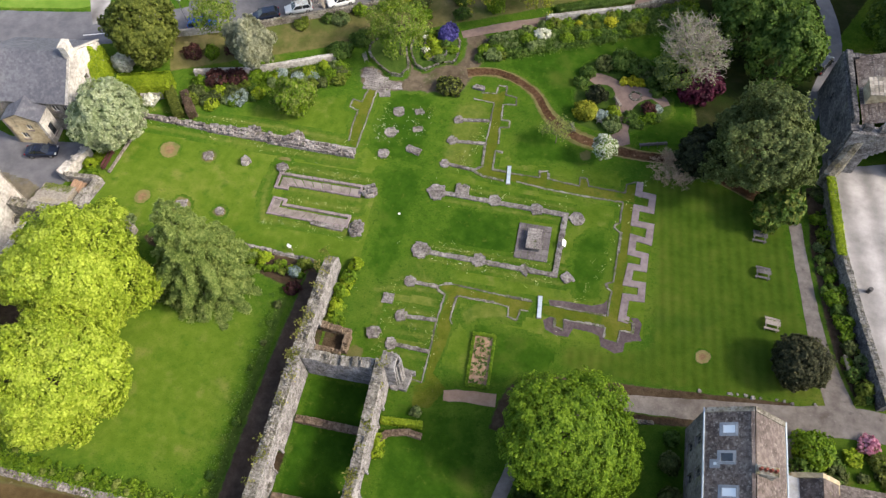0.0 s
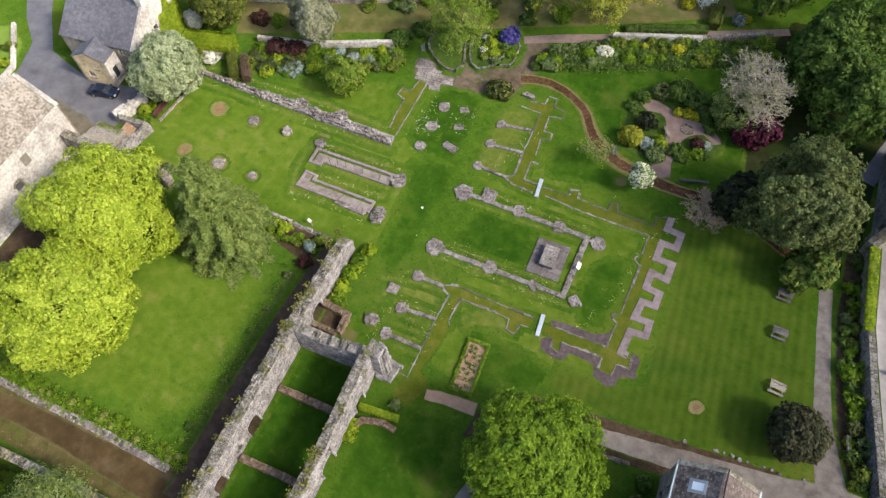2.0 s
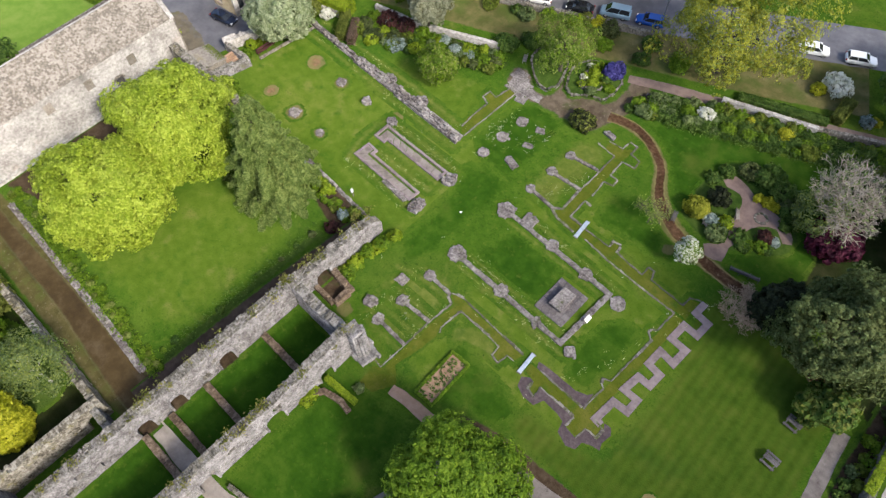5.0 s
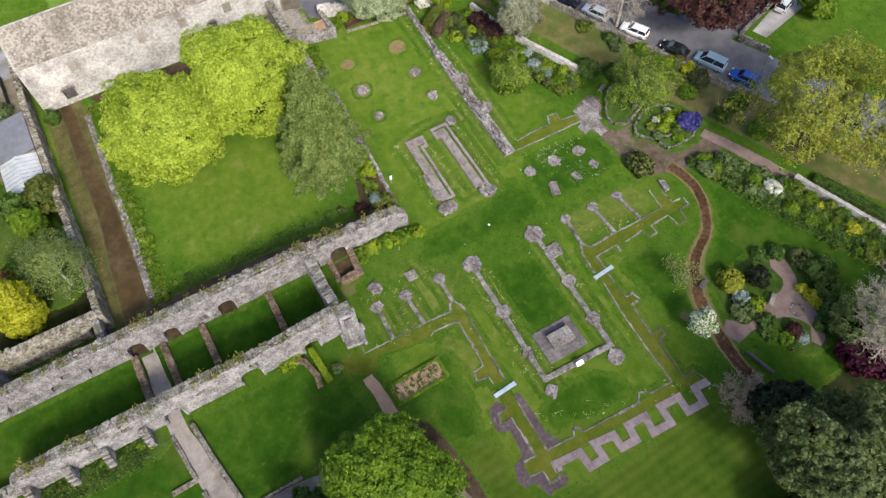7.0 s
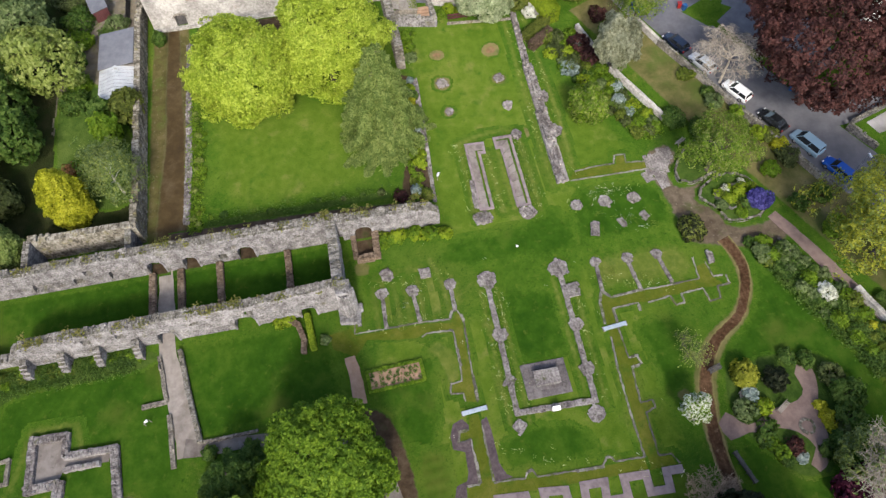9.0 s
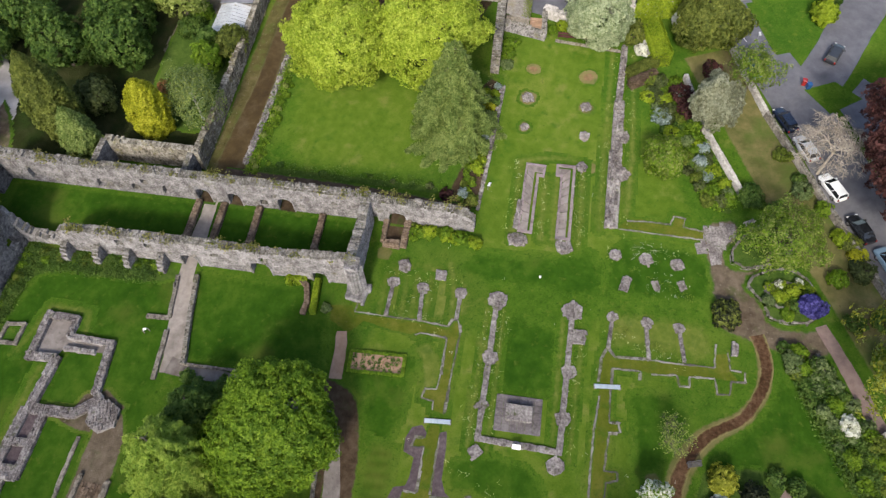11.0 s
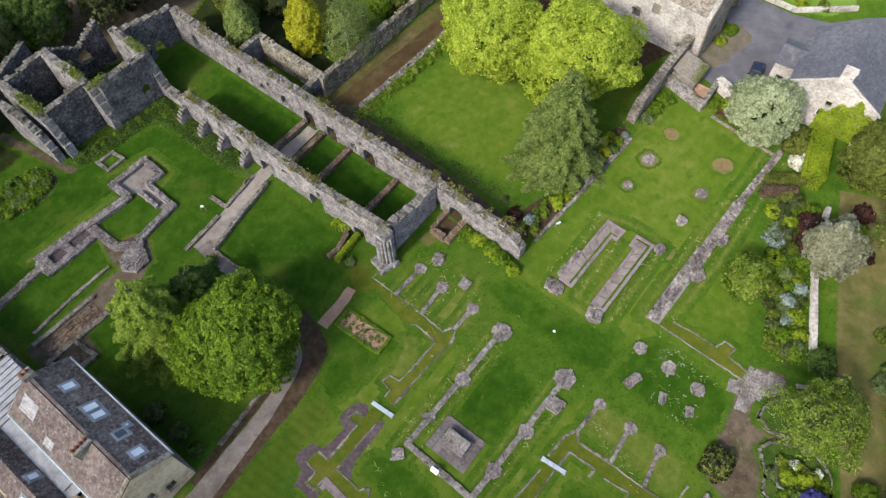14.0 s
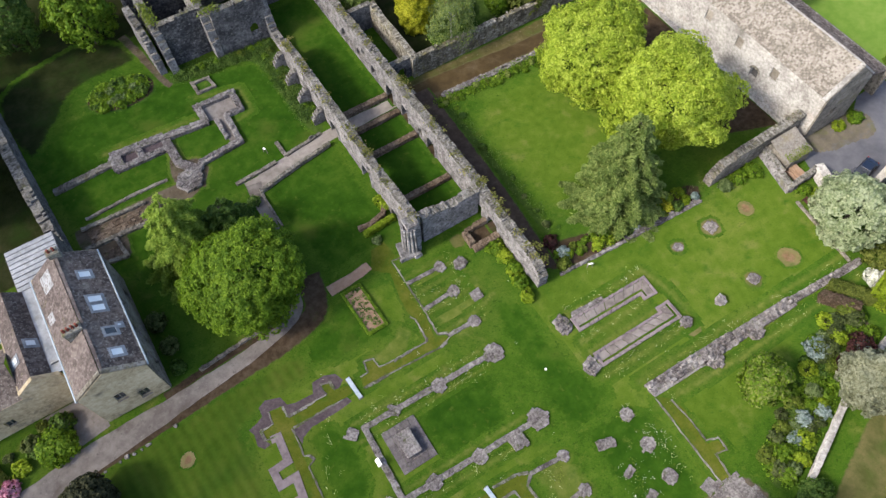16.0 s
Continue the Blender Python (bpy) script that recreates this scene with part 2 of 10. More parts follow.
M["kerb_stone"] = mat("kerb_stone", [(0.075, 0.070, 0.062), (0.135, 0.128, 0.112), (0.230, 0.220, 0.200)], 3.0, 0.95, 0.7, 7.0, [((0.055, 0.070, 0.018), 1.0, 0.55)], island=0.5, spec=0.1)
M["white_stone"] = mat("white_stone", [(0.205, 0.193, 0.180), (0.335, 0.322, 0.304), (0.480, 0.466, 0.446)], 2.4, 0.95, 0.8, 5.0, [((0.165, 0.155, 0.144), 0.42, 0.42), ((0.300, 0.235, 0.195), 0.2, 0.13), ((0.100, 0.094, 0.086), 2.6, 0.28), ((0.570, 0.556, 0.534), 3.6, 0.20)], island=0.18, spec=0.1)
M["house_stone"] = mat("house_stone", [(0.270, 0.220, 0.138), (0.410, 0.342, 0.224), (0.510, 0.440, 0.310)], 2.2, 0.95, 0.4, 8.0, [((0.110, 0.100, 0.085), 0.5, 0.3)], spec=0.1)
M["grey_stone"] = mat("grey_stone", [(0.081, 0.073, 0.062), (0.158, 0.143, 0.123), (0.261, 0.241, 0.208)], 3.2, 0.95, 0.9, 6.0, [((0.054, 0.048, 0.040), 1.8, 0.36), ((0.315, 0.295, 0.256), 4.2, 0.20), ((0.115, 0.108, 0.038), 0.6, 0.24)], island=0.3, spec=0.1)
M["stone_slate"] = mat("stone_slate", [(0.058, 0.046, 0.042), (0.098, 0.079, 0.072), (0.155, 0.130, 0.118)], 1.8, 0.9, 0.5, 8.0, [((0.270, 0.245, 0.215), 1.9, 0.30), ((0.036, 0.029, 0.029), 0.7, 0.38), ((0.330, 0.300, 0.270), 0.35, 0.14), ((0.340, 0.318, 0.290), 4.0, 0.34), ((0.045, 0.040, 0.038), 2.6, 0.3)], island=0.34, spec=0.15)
# lighter copy of the stone slate, for slopes that face the sun
M["lit_brown_slate"] = mat("lit_brown_slate", [(0.066, 0.053, 0.050), (0.108, 0.088, 0.083), (0.160, 0.134, 0.125)], 1.8, 0.9, 0.5, 8.0, [((0.290, 0.260, 0.230), 1.6, 0.22), ((0.055, 0.045, 0.042), 0.8, 0.38), ((0.110, 0.100, 0.045), 0.4, 0.15), ((0.330, 0.308, 0.285), 4.0, 0.27), ((0.055, 0.047, 0.043), 2.6, 0.28)], island=0.3, spec=0.15)
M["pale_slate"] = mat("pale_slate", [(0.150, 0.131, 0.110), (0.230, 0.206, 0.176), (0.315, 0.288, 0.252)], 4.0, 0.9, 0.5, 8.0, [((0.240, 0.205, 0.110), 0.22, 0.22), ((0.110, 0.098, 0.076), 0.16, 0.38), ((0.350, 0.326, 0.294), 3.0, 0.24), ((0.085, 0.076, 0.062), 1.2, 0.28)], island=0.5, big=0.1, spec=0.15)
M["blue_slate"] = mat("blue_slate", [(0.074, 0.076, 0.093), (0.100, 0.102, 0.122), (0.135, 0.137, 0.156)], 1.5, 0.7, 0.3, 8.0, [((0.180, 0.180, 0.190), 0.5, 0.25)], island=0.25, spec=0.3)
M["pale_lead"] = mat("pale_lead", [(0.150, 0.157, 0.170), (0.225, 0.235, 0.252), (0.310, 0.322, 0.342)], 1.2, 0.6, 0.15, 6.0, [((0.180, 0.175, 0.165), 0.8, 0.3)], spec=0.3)
M["lead"] = mat("lead", [(0.150, 0.162, 0.182), (0.215, 0.230, 0.255), (0.290, 0.305, 0.330)], 1.2, 0.55, 0.15, 6.0, [((0.180, 0.175, 0.165), 0.8, 0.3)], spec=0.4)
M["pale_slab"] = mat("pale_slab", [(0.245, 0.295, 0.342), (0.306, 0.360, 0.410), (0.354, 0.403, 0.448)], 2.0, 0.7, 0.15, 9.0, spec=0.3)
M["timber"] = mat("timber", [(0.110, 0.095, 0.082), (0.190, 0.170, 0.150), (0.270, 0.250, 0.225)], 5.0, 0.85, 0.2, 20.0, island=0.3, spec=0.15)
M["dark_timber"] = mat("dark_timber", [(0.045, 0.042, 0.045), (0.075, 0.072, 0.075), (0.110, 0.105, 0.105)], 5.0, 0.85, 0.2, 20.0, island=0.3, spec=0.15)
M["maroon_timber"] = mat("maroon_timber", [(0.045, 0.016, 0.018), (0.080, 0.028, 0.030), (0.110, 0.045, 0.045)], 5.0, 0.7, 0.2, 20.0, island=0.3, spec=0.2)
M["white_paint"] = mat("white_paint", [(0.70, 0.70, 0.69), (0.80, 0.80, 0.79)], 4.0, 0.6, 0.05, spec=0.3)
M["dais_stone"] = mat("dais_stone", [(0.078, 0.070, 0.073), (0.122, 0.110, 0.114), (0.178, 0.163, 0.166)], 3.0, 0.95, 0.5, 8.0, [((0.060, 0.054, 0.052), 1.1, 0.3), ((0.250, 0.238, 0.236), 4.0, 0.2)], obj_random=0.15, spec=0.1)
M["terracotta"] = mat("terracotta", [(0.130, 0.036, 0.026), (0.190, 0.058, 0.040)], 6.0, 0.85, 0.1, spec=0.2)
M["felt"] = mat("felt", [(0.120, 0.125, 0.145), (0.155, 0.160, 0.182), (0.185, 0.190, 0.212)], 1.0, 0.9, 0.2, 12.0, spec=0.15)
M["corrugated"] = mat("corrugated", [(0.330, 0.350, 0.370), (0.430, 0.450, 0.470), (0.520, 0.535, 0.550)], 1.0, 0.5, 0.1, 6.0, [((0.300, 0.270, 0.150), 0.6, 0.25)], spec=0.4)
M["bark"] = mat("bark", [(0.040, 0.033, 0.026), (0.085, 0.072, 0.058), (0.140, 0.122, 0.100)], 4.0, 0.95, 0.6, 9.0, spec=0.1)
M["pale_bark"] = mat("pale_bark", [(0.300, 0.290, 0.270), (0.520, 0.505, 0.480), (0.640, 0.625, 0.600)], 3.0, 0.9, 0.3, 9.0, spec=0.1)
M["grey_twig"] = mat("grey_twig", [(0.190, 0.165, 0.132), (0.300, 0.264, 0.218), (0.410, 0.370, 0.315)], 2.0, 0.95, 0.0, island=0.4, spec=0.1)
M["tan_twig"] = mat("tan_twig", [(0.200, 0.140, 0.095), (0.300, 0.220, 0.160), (0.400, 0.310, 0.235)], 2.0, 0.95, 0.0, island=0.4, spec=0.1)
M["rubber"] = mat("rubber", [(0.012, 0.012, 0.012), (0.022, 0.022, 0.022)], 6.0, 0.85, 0.0, spec=0.2)
M["rim"] = mat("rim", [(0.35, 0.35, 0.36), (0.45, 0.45, 0.46)], 6.0, 0.35, 0.0, metal=0.8)
M["car_glass"] = mat("car_glass", [(0.012, 0.014, 0.017), (0.022, 0.025, 0.030)], 2.0, 0.06, 0.0, spec=0.6)
M["pane"] = mat("pane", [(0.020, 0.024, 0.030), (0.050, 0.058, 0.070)], 0.8, 0.08, 0.0, spec=0.6)
# pale base colour paints the bright sky mirrored in the roof windows
M["sky_reflection_glass"] = mat("sky_reflection_glass", [(0.540, 0.600, 0.650), (0.660, 0.710, 0.750)], 0.5, 0.08, 0.0, spec=0.7)
M["lamp_lens"] = mat("lamp_lens", [(0.55, 0.55, 0.56), (0.65, 0.65, 0.66)], 4.0, 0.15, 0.0, spec=0.6)
M["red_lens"] = mat("red_lens", [(0.22, 0.012, 0.010), (0.30, 0.02, 0.018)], 4.0, 0.2, 0.0, spec=0.6)
for _n, _c in (("black", (0.010, 0.011, 0.013)), ("navy", (0.010, 0.016, 0.035)), ("blue", (0.008, 0.060, 0.30)), ("mid_blue", (0.020, 0.080, 0.22)), ("white", (0.72, 0.73, 0.74)), ("silver_blue", (0.20, 0.30, 0.38)), ("silver", (0.42, 0.45, 0.48)), ("charcoal", (0.028, 0.030, 0.034))):
    M["paint_" + _n] = mat("paint_" + _n, [_c, tuple(min(1, v * 1.15) for v in _c)], 0.7, 0.22, 0.0, spec=0.6)
# foliage
M["leaf_yellow"] = leaf("leaf_yellow", (0.218, 0.308, 0.024), (0.345, 0.440, 0.042), (0.465, 0.552, 0.085))
M["pale_weed"] = leaf("pale_weed", (0.30, 0.36, 0.12), (0.46, 0.50, 0.24), (0.62, 0.64, 0.42))
M["leaf_larch"] = leaf("leaf_larch", (0.102, 0.156, 0.034), (0.168, 0.234, 0.057), (0.258, 0.322, 0.098))
M["leaf_green"] = leaf("leaf_green", (0.075, 0.15, 0.008), (0.125, 0.22, 0.013), (0.19, 0.29, 0.022))
M["leaf_cypress"] = leaf("leaf_cypress", (0.124, 0.208, 0.022), (0.200, 0.300, 0.038), (0.292, 0.392, 0.064))
M["leaf_dark"] = leaf("leaf_dark", (0.048, 0.068, 0.02), (0.084, 0.112, 0.034), (0.135, 0.165, 0.056))
M["leaf_mid"] = leaf("leaf_mid", (0.04, 0.088, 0.014), (0.075, 0.14, 0.022), (0.125, 0.195, 0.038))
M["leaf_yew"] = leaf("leaf_yew", (0.010, 0.016, 0.007), (0.022, 0.030, 0.012), (0.045, 0.055, 0.024))
M["leaf_willow"] = leaf("leaf_willow", (0.230, 0.290, 0.145), (0.345, 0.405, 0.235), (0.460, 0.510, 0.330))
M["leaf_pale"] = leaf("leaf_pale", (0.165, 0.225, 0.045), (0.265, 0.325, 0.075), (0.360, 0.415, 0.130))
M["leaf_grey"] = leaf("leaf_grey", (0.180, 0.193, 0.118), (0.271, 0.286, 0.189), (0.361, 0.374, 0.269))
M["leaf_olive"] = leaf("leaf_olive", (0.066, 0.090, 0.015), (0.121, 0.151, 0.026), (0.193, 0.224, 0.046))
M["leaf_spring"] = leaf("leaf_spring", (0.080, 0.120, 0.014), (0.135, 0.180, 0.022), (0.200, 0.250, 0.040))
M["leaf_brassy"] = leaf("leaf_brassy", (0.15, 0.17, 0.014), (0.26, 0.28, 0.025), (0.37, 0.38, 0.05))
M["leaf_copper"] = leaf("leaf_copper", (0.034, 0.014, 0.013), (0.070, 0.028, 0.025), (0.125, 0.052, 0.045))
M["leaf_crimson"] = leaf("leaf_crimson", (0.030, 0.006, 0.016), (0.075, 0.012, 0.034), (0.130, 0.028, 0.060))
M["leaf_gold"] = leaf("leaf_gold", (0.22, 0.24, 0.01), (0.35, 0.37, 0.018), (0.48, 0.48, 0.04))
M["leaf_lime"] = leaf("leaf_lime", (0.150, 0.230, 0.012), (0.230, 0.320, 0.018), (0.320, 0.410, 0.030))
M["leaf_silver"] = leaf("leaf_silver", (0.160, 0.220, 0.200), (0.280, 0.350, 0.330), (0.420, 0.490, 0.470))
M["leaf_blue"] = leaf("leaf_blue", (0.03, 0.03, 0.12), (0.06, 0.055, 0.23), (0.12, 0.11, 0.36))
M["leaf_white"] = leaf("leaf_white", (0.5, 0.52, 0.4), (0.7, 0.71, 0.62), (0.8, 0.8, 0.76))
M["leaf_pink"] = leaf("leaf_pink", (0.320, 0.110, 0.180), (0.500, 0.220, 0.320), (0.640, 0.380, 0.470))
M["leaf_birch"] = leaf("leaf_birch", (0.085, 0.13, 0.045), (0.145, 0.2, 0.07), (0.21, 0.27, 0.11))
M["leaf_rust"] = leaf("leaf_rust", (0.150, 0.060, 0.020), (0.240, 0.110, 0.040), (0.320, 0.170, 0.070))
M["weed"] = leaf("weed", (0.045, 0.085, 0.012), (0.085, 0.135, 0.018), (0.150, 0.190, 0.028))
M["wall_weed"] = leaf("wall_weed", (0.090, 0.110, 0.018), (0.160, 0.165, 0.034), (0.240, 0.225, 0.070))
M["leaf_holly"] = leaf("leaf_holly", (0.026, 0.032, 0.015), (0.052, 0.058, 0.028), (0.098, 0.100, 0.050))
M["leaf_limetree"] = leaf("leaf_limetree", (0.078, 0.152, 0.009), (0.130, 0.228, 0.014), (0.200, 0.305, 0.024))
M["leaf_brown"] = leaf("leaf_brown", (0.090, 0.062, 0.042), (0.150, 0.106, 0.074), (0.210, 0.156, 0.112))
M["brown_rubble"] = mat("brown_rubble", [(0.070, 0.050, 0.036), (0.130, 0.096, 0.070), (0.210, 0.165, 0.125)], 3.5, 0.95, 0.9, 7.0, [((0.045, 0.035, 0.028), 2.2, 0.35), ((0.080, 0.085, 0.028), 0.8, 0.25)], island=0.3, spec=0.1)
M["bare_earth"] = mat("bare_earth", [(0.105, 0.062, 0.034), (0.155, 0.096, 0.056), (0.205, 0.138, 0.086)], 1.6, 1.0, 0.5, 8.0, [((0.060, 0.085, 0.020), 1.2, 0.45)], spec=0.05, soft=WORN)
M["yard_dirt"] = mat("yard_dirt", [(0.085, 0.075, 0.060), (0.125, 0.110, 0.085), (0.170, 0.150, 0.115)], 0.8, 1.0, 0.5, 8.0, [((0.090, 0.100, 0.035), 0.5, 0.45), ((0.110, 0.110, 0.120), 0.6, 0.4)], spec=0.05)
# deep green turf; on the south lawn it also paints shade
M["lush_shaded_lawn"] = mat("lush_shaded_lawn", [(0.017, 0.050, 0.005), (0.028, 0.071, 0.007), (0.050, 0.096, 0.011)], 0.5, 1.0, 0.35, 9.0, [((0.075, 0.098, 0.018), 0.10, 0.35), ((0.070, 0.095, 0.016), 1.1, 0.25), ((0.020, 0.050, 0.007), 2.6, 0.25)], spec=0.0, soft=True)
M["yellow_lawn"] = mat("yellow_lawn", [(0.048, 0.092, 0.009), (0.073, 0.120, 0.014), (0.108, 0.141, 0.025)], 0.6, 1.0, 0.35, 9.0, [((0.128, 0.139, 0.038), 0.3, 0.3), ((0.036, 0.088, 0.009), 0.5, 0.38), ((0.030, 0.074, 0.009), 2.4, 0.30), ((0.120, 0.150, 0.029), 4.5, 0.26), ((0.028, 0.064, 0.008), 6.5, 0.34)], spec=0.0, soft=True)
M["leaf_whitebeam"] = leaf("leaf_whitebeam", (0.112, 0.160, 0.030), (0.186, 0.240, 0.050), (0.272, 0.322, 0.088))
M["range_path"] = mat("range_path", [(0.042, 0.030, 0.023), (0.068, 0.049, 0.038), (0.100, 0.075, 0.060)], 1.0, 0.95, 0.4, 9.0, [((0.105, 0.085, 0.065), 0.9, 0.22)], spec=0.1, soft=True)
M["daisy"] = mat("daisy", [(0.55, 0.56, 0.45), (0.75, 0.75, 0.66)], 4.0, 0.8, 0.0, island=0.3)

# ---- helpers ----
def part(name, data, material, parent=None, label=""):
    """Links (verts, faces) or a mesh as one object under parent; material may be one or a list."""
    if isinstance(data, tuple):
        me = bpy.data.meshes.new(name)
        me.from_pydata(data[0], [], data[1])
        if len(data) > 2 and data[2]:
            me.polygons.foreach_set("material_index", data[2])
        if len(data) > 3:
            me.attributes.new("depth", "FLOAT", "POINT").data.foreach_set("value", data[3])
        me.update()
    else:
        me = data
    for m in material if isinstance(material, (list, tuple)) else [material]:
        if len(me.materials) < (len(material) if isinstance(material, (list, tuple)) else 1):
            me.materials.append(m)
    ob = new(name, me)
    ob.parent = parent
    if label:
        ob["label"] = label
    return ob


def empty(name, x=0, y=0, z=0, turn=0):
    ob = new(name)
    ob.empty_display_size = 0.3
    ob.matrix_basis = pose(x, y, z, 0, 0, turn)
    return ob


def box(x0, y0, z0, x1, y1, z1):
    v = [(x, y, z) for z in (z0, z1) for y in (y0, y1) for x in (x0, x1)]
    return v, [(0, 2, 3, 1), (4, 5, 7, 6), (0, 1, 5, 4), (2, 6, 7, 3), (0, 4, 6, 2), (1, 3, 7, 5)]


def join(*pieces):
    v, f, mi = [], [], []
    for p in pieces:
        k = len(v)
        v += list(p[0])
        f += [tuple(i + k for i in q) for q in p[1]]
        mi += list(p[2]) if len(p) > 2 else [0] * len(p[1])
    return v, f, mi


def moved(piece, m):
    return ([tuple(m @ Vector(v)) for v in piece[0]], *piece[1:])


def bevel_box(x0, y0, z0, x1, y1, z1, b=0.02):
    """A box with its top edges chamfered."""
    v = [(x0, y0, z0), (x1, y0, z0), (x1, y1, z0), (x0, y1, z0), (x0, y0, z1 - b), (x1, y0, z1 - b), (x1, y1, z1 - b), (x0, y1, z1 - b), (x0 + b, y0 + b, z1), (x1 - b, y0 + b, z1), (x1 - b, y1 - b, z1), (x0 + b, y1 - b, z1)]
    f = [(3, 2, 1, 0), (8, 9, 10, 11)]
    for a in (0, 4):
        f += [(a + i, a + (i + 1) % 4, a + 4 + (i + 1) % 4, a + 4 + i) for i in range(4)]
    return v, f


def inside(x, y, poly):
    c = False
    for (ax, ay), (bx, by) in zip(poly, poly[1:] + poly[:1]):
        if (ay > y) != (by > y) and x < (bx - ax) * (y - ay) / (by - ay) + ax:
            c = not c
    return c


def smooth_line(pts, step=1.0, closed=False):
    """Catmull-Rom through the points."""
    out = []
    n = len(pts)
    for i in range(n if closed else n - 1):
        if closed:
            p = [pts[(i + k) % n] for k in (-1, 0, 1, 2)]
        else:
            p = [pts[max(0, min(n - 1, i + k))] for k in (-1, 0, 1, 2)]
        p = [Vector((*q, 0)) for q in p]
        m = max(1, int((p[2] - p[1]).length / step))
        for k in range(m):
            t = k / m
            q = 0.5 * (2 * p[1] + (p[2] - p[0]) * t + (2 * p[0] - 5 * p[1] + 4 * p[2] - p[3]) * t * t + (3 * p[1] - p[0] - 3 * p[2] + p[3]) * t ** 3)
            out.append((q.x, q.y))
    if not closed:
        out.append(tuple(pts[-1]))
    return out


def ribbon(pts, width, z=0.03, curve=True, wobble=0.12, seed=0):
    """A flat strip along a line, with its depth from the edge; width is one number or one per point."""
    line = smooth_line(pts, 0.8) if curve else pts
    ws = width if isinstance(width, (list, tuple)) else [width] * len(pts)
    v, f, dep = [], [], []
    n = len(line)
    for i, (x, y) in enumerate(line):
        a, b = line[max(0, i - 1)], line[min(n - 1, i + 1)]
        d = Vector((b[0] - a[0], b[1] - a[1])).normalized()
        u = i / (n - 1) * (len(ws) - 1)
        k = min(int(u), len(ws) - 2) if len(ws) > 1 else 0
        w = ws[k] + (ws[min(k + 1, len(ws) - 1)] - ws[k]) * (u - k)
        lo = w / 2 + wobble * noise.noise(Vector((x * 0.7, y * 0.7, seed)))
        hi = w / 2 + wobble * noise.noise(Vector((x * 0.7, y * 0.7, seed + 5)))
        inn = min(0.45, w * 0.25)
        for o in (-lo - 0.15, -lo + inn, hi - inn, hi + 0.15):
            v.append((x - d.y * o, y + d.x * o, z))
        dep += [0.0, 1.0, 1.0, 0.0]
    for i in range(n - 1):
        for k in range(3):
            a = 4 * i + k
            f.append((a + 1, a, a + 4, a + 5))
    return v, f, None, dep


def edge_line(pts, curve=False, wobble=0.1):
    """The uneven outline of a patch."""
    line = smooth_line(pts, 0.8, True) if curve else []
    if not curve:
        for a, b in zip(pts, pts[1:] + pts[:1]):
            m = max(1, int(math.dist(a, b) / 0.8))
            line += [(a[0] + (b[0] - a[0]) * k / m, a[1] + (b[1] - a[1]) * k / m) for k in range(m)]
    if sum(a[0] * b[1] - b[0] * a[1] for a, b in zip(line, line[1:] + line[:1])) < 0:
        line.reverse()
    return [(x + wobble * noise.noise(Vector((x * 0.8, y * 0.8, 3))), y + wobble * noise.noise(Vector((x * 0.8, y * 0.8, 9)))) for x, y in line]


def plain(pts, z=0.03, curve=False, wobble=0.1):
    """A flat patch with a crisp, slightly uneven edge."""
    line = edge_line(pts, curve, wobble * 0.5)
    return [(x, y, z) for x, y in line], [tuple(range(len(line)))]


def sheet(pts, z=0.03, curve=False, wobble=0.1, rim=0.5, cell=0.0):
    """A flat patch in small cells, with the depth of each corner from the edge."""
    line = np.array(edge_line(pts, curve, wobble))
    nxt = np.roll(line, -1, 0)
    lo, hi = line.min(0) - 0.3, line.max(0) + 0.3
    cell = cell or min(1.2, max(0.22, math.sqrt(float(np.prod(hi - lo)) / 6000)))
    nx, ny = (np.ceil((hi - lo) / cell)).astype(int) + 1
    gx, gy = lo[0] + np.arange(nx) * cell, lo[1] + np.arange(ny) * cell
    p = np.stack(np.meshgrid(gx, gy, indexing="ij"), -1).reshape(-1, 2)
    sd = np.full(len(p), 1e9)
    odd = np.zeros(len(p), bool)
    for s, e in zip(line, nxt):
        d = e - s
        t = np.clip(((p - s) @ d) / (d @ d + 1e-12), 0, 1)
        sd = np.minimum(sd, np.linalg.norm(p - s - t[:, None] * d, axis=1))
        if s[1] != e[1]:
            odd ^= ((s[1] > p[:, 1]) != (e[1] > p[:, 1])) & (p[:, 0] < (e[0] - s[0]) * (p[:, 1] - s[1]) / (e[1] - s[1]) + s[0])
    return cells(p, nx, ny, np.where(odd, sd, -sd), z, rim)


def verge(lines, width, z):
    """A flat strip on both sides of lines, in small cells, with its depth from the edge."""
    segs = [(np.array(a), np.array(b)) for ln in lines for a, b in zip(ln, ln[1:])]
    ends = np.array([q for s in segs for q in s])
    lo, hi = ends.min(0) - width, ends.max(0) + width
    cell = 0.28
    nx, ny = (np.ceil((hi - lo) / cell)).astype(int) + 1
    p = np.stack(np.meshgrid(lo[0] + np.arange(nx) * cell, lo[1] + np.arange(ny) * cell, indexing="ij"), -1).reshape(-1, 2)
    sd = np.full(len(p), 1e9)
    for s, e in segs:
        d = e - s
        t = np.clip(((p - s) @ d) / (d @ d + 1e-12), 0, 1)
        sd = np.minimum(sd, np.linalg.norm(p - s - t[:, None] * d, axis=1))
    return cells(p, nx, ny, width / 2 - sd, z, width * 0.95)


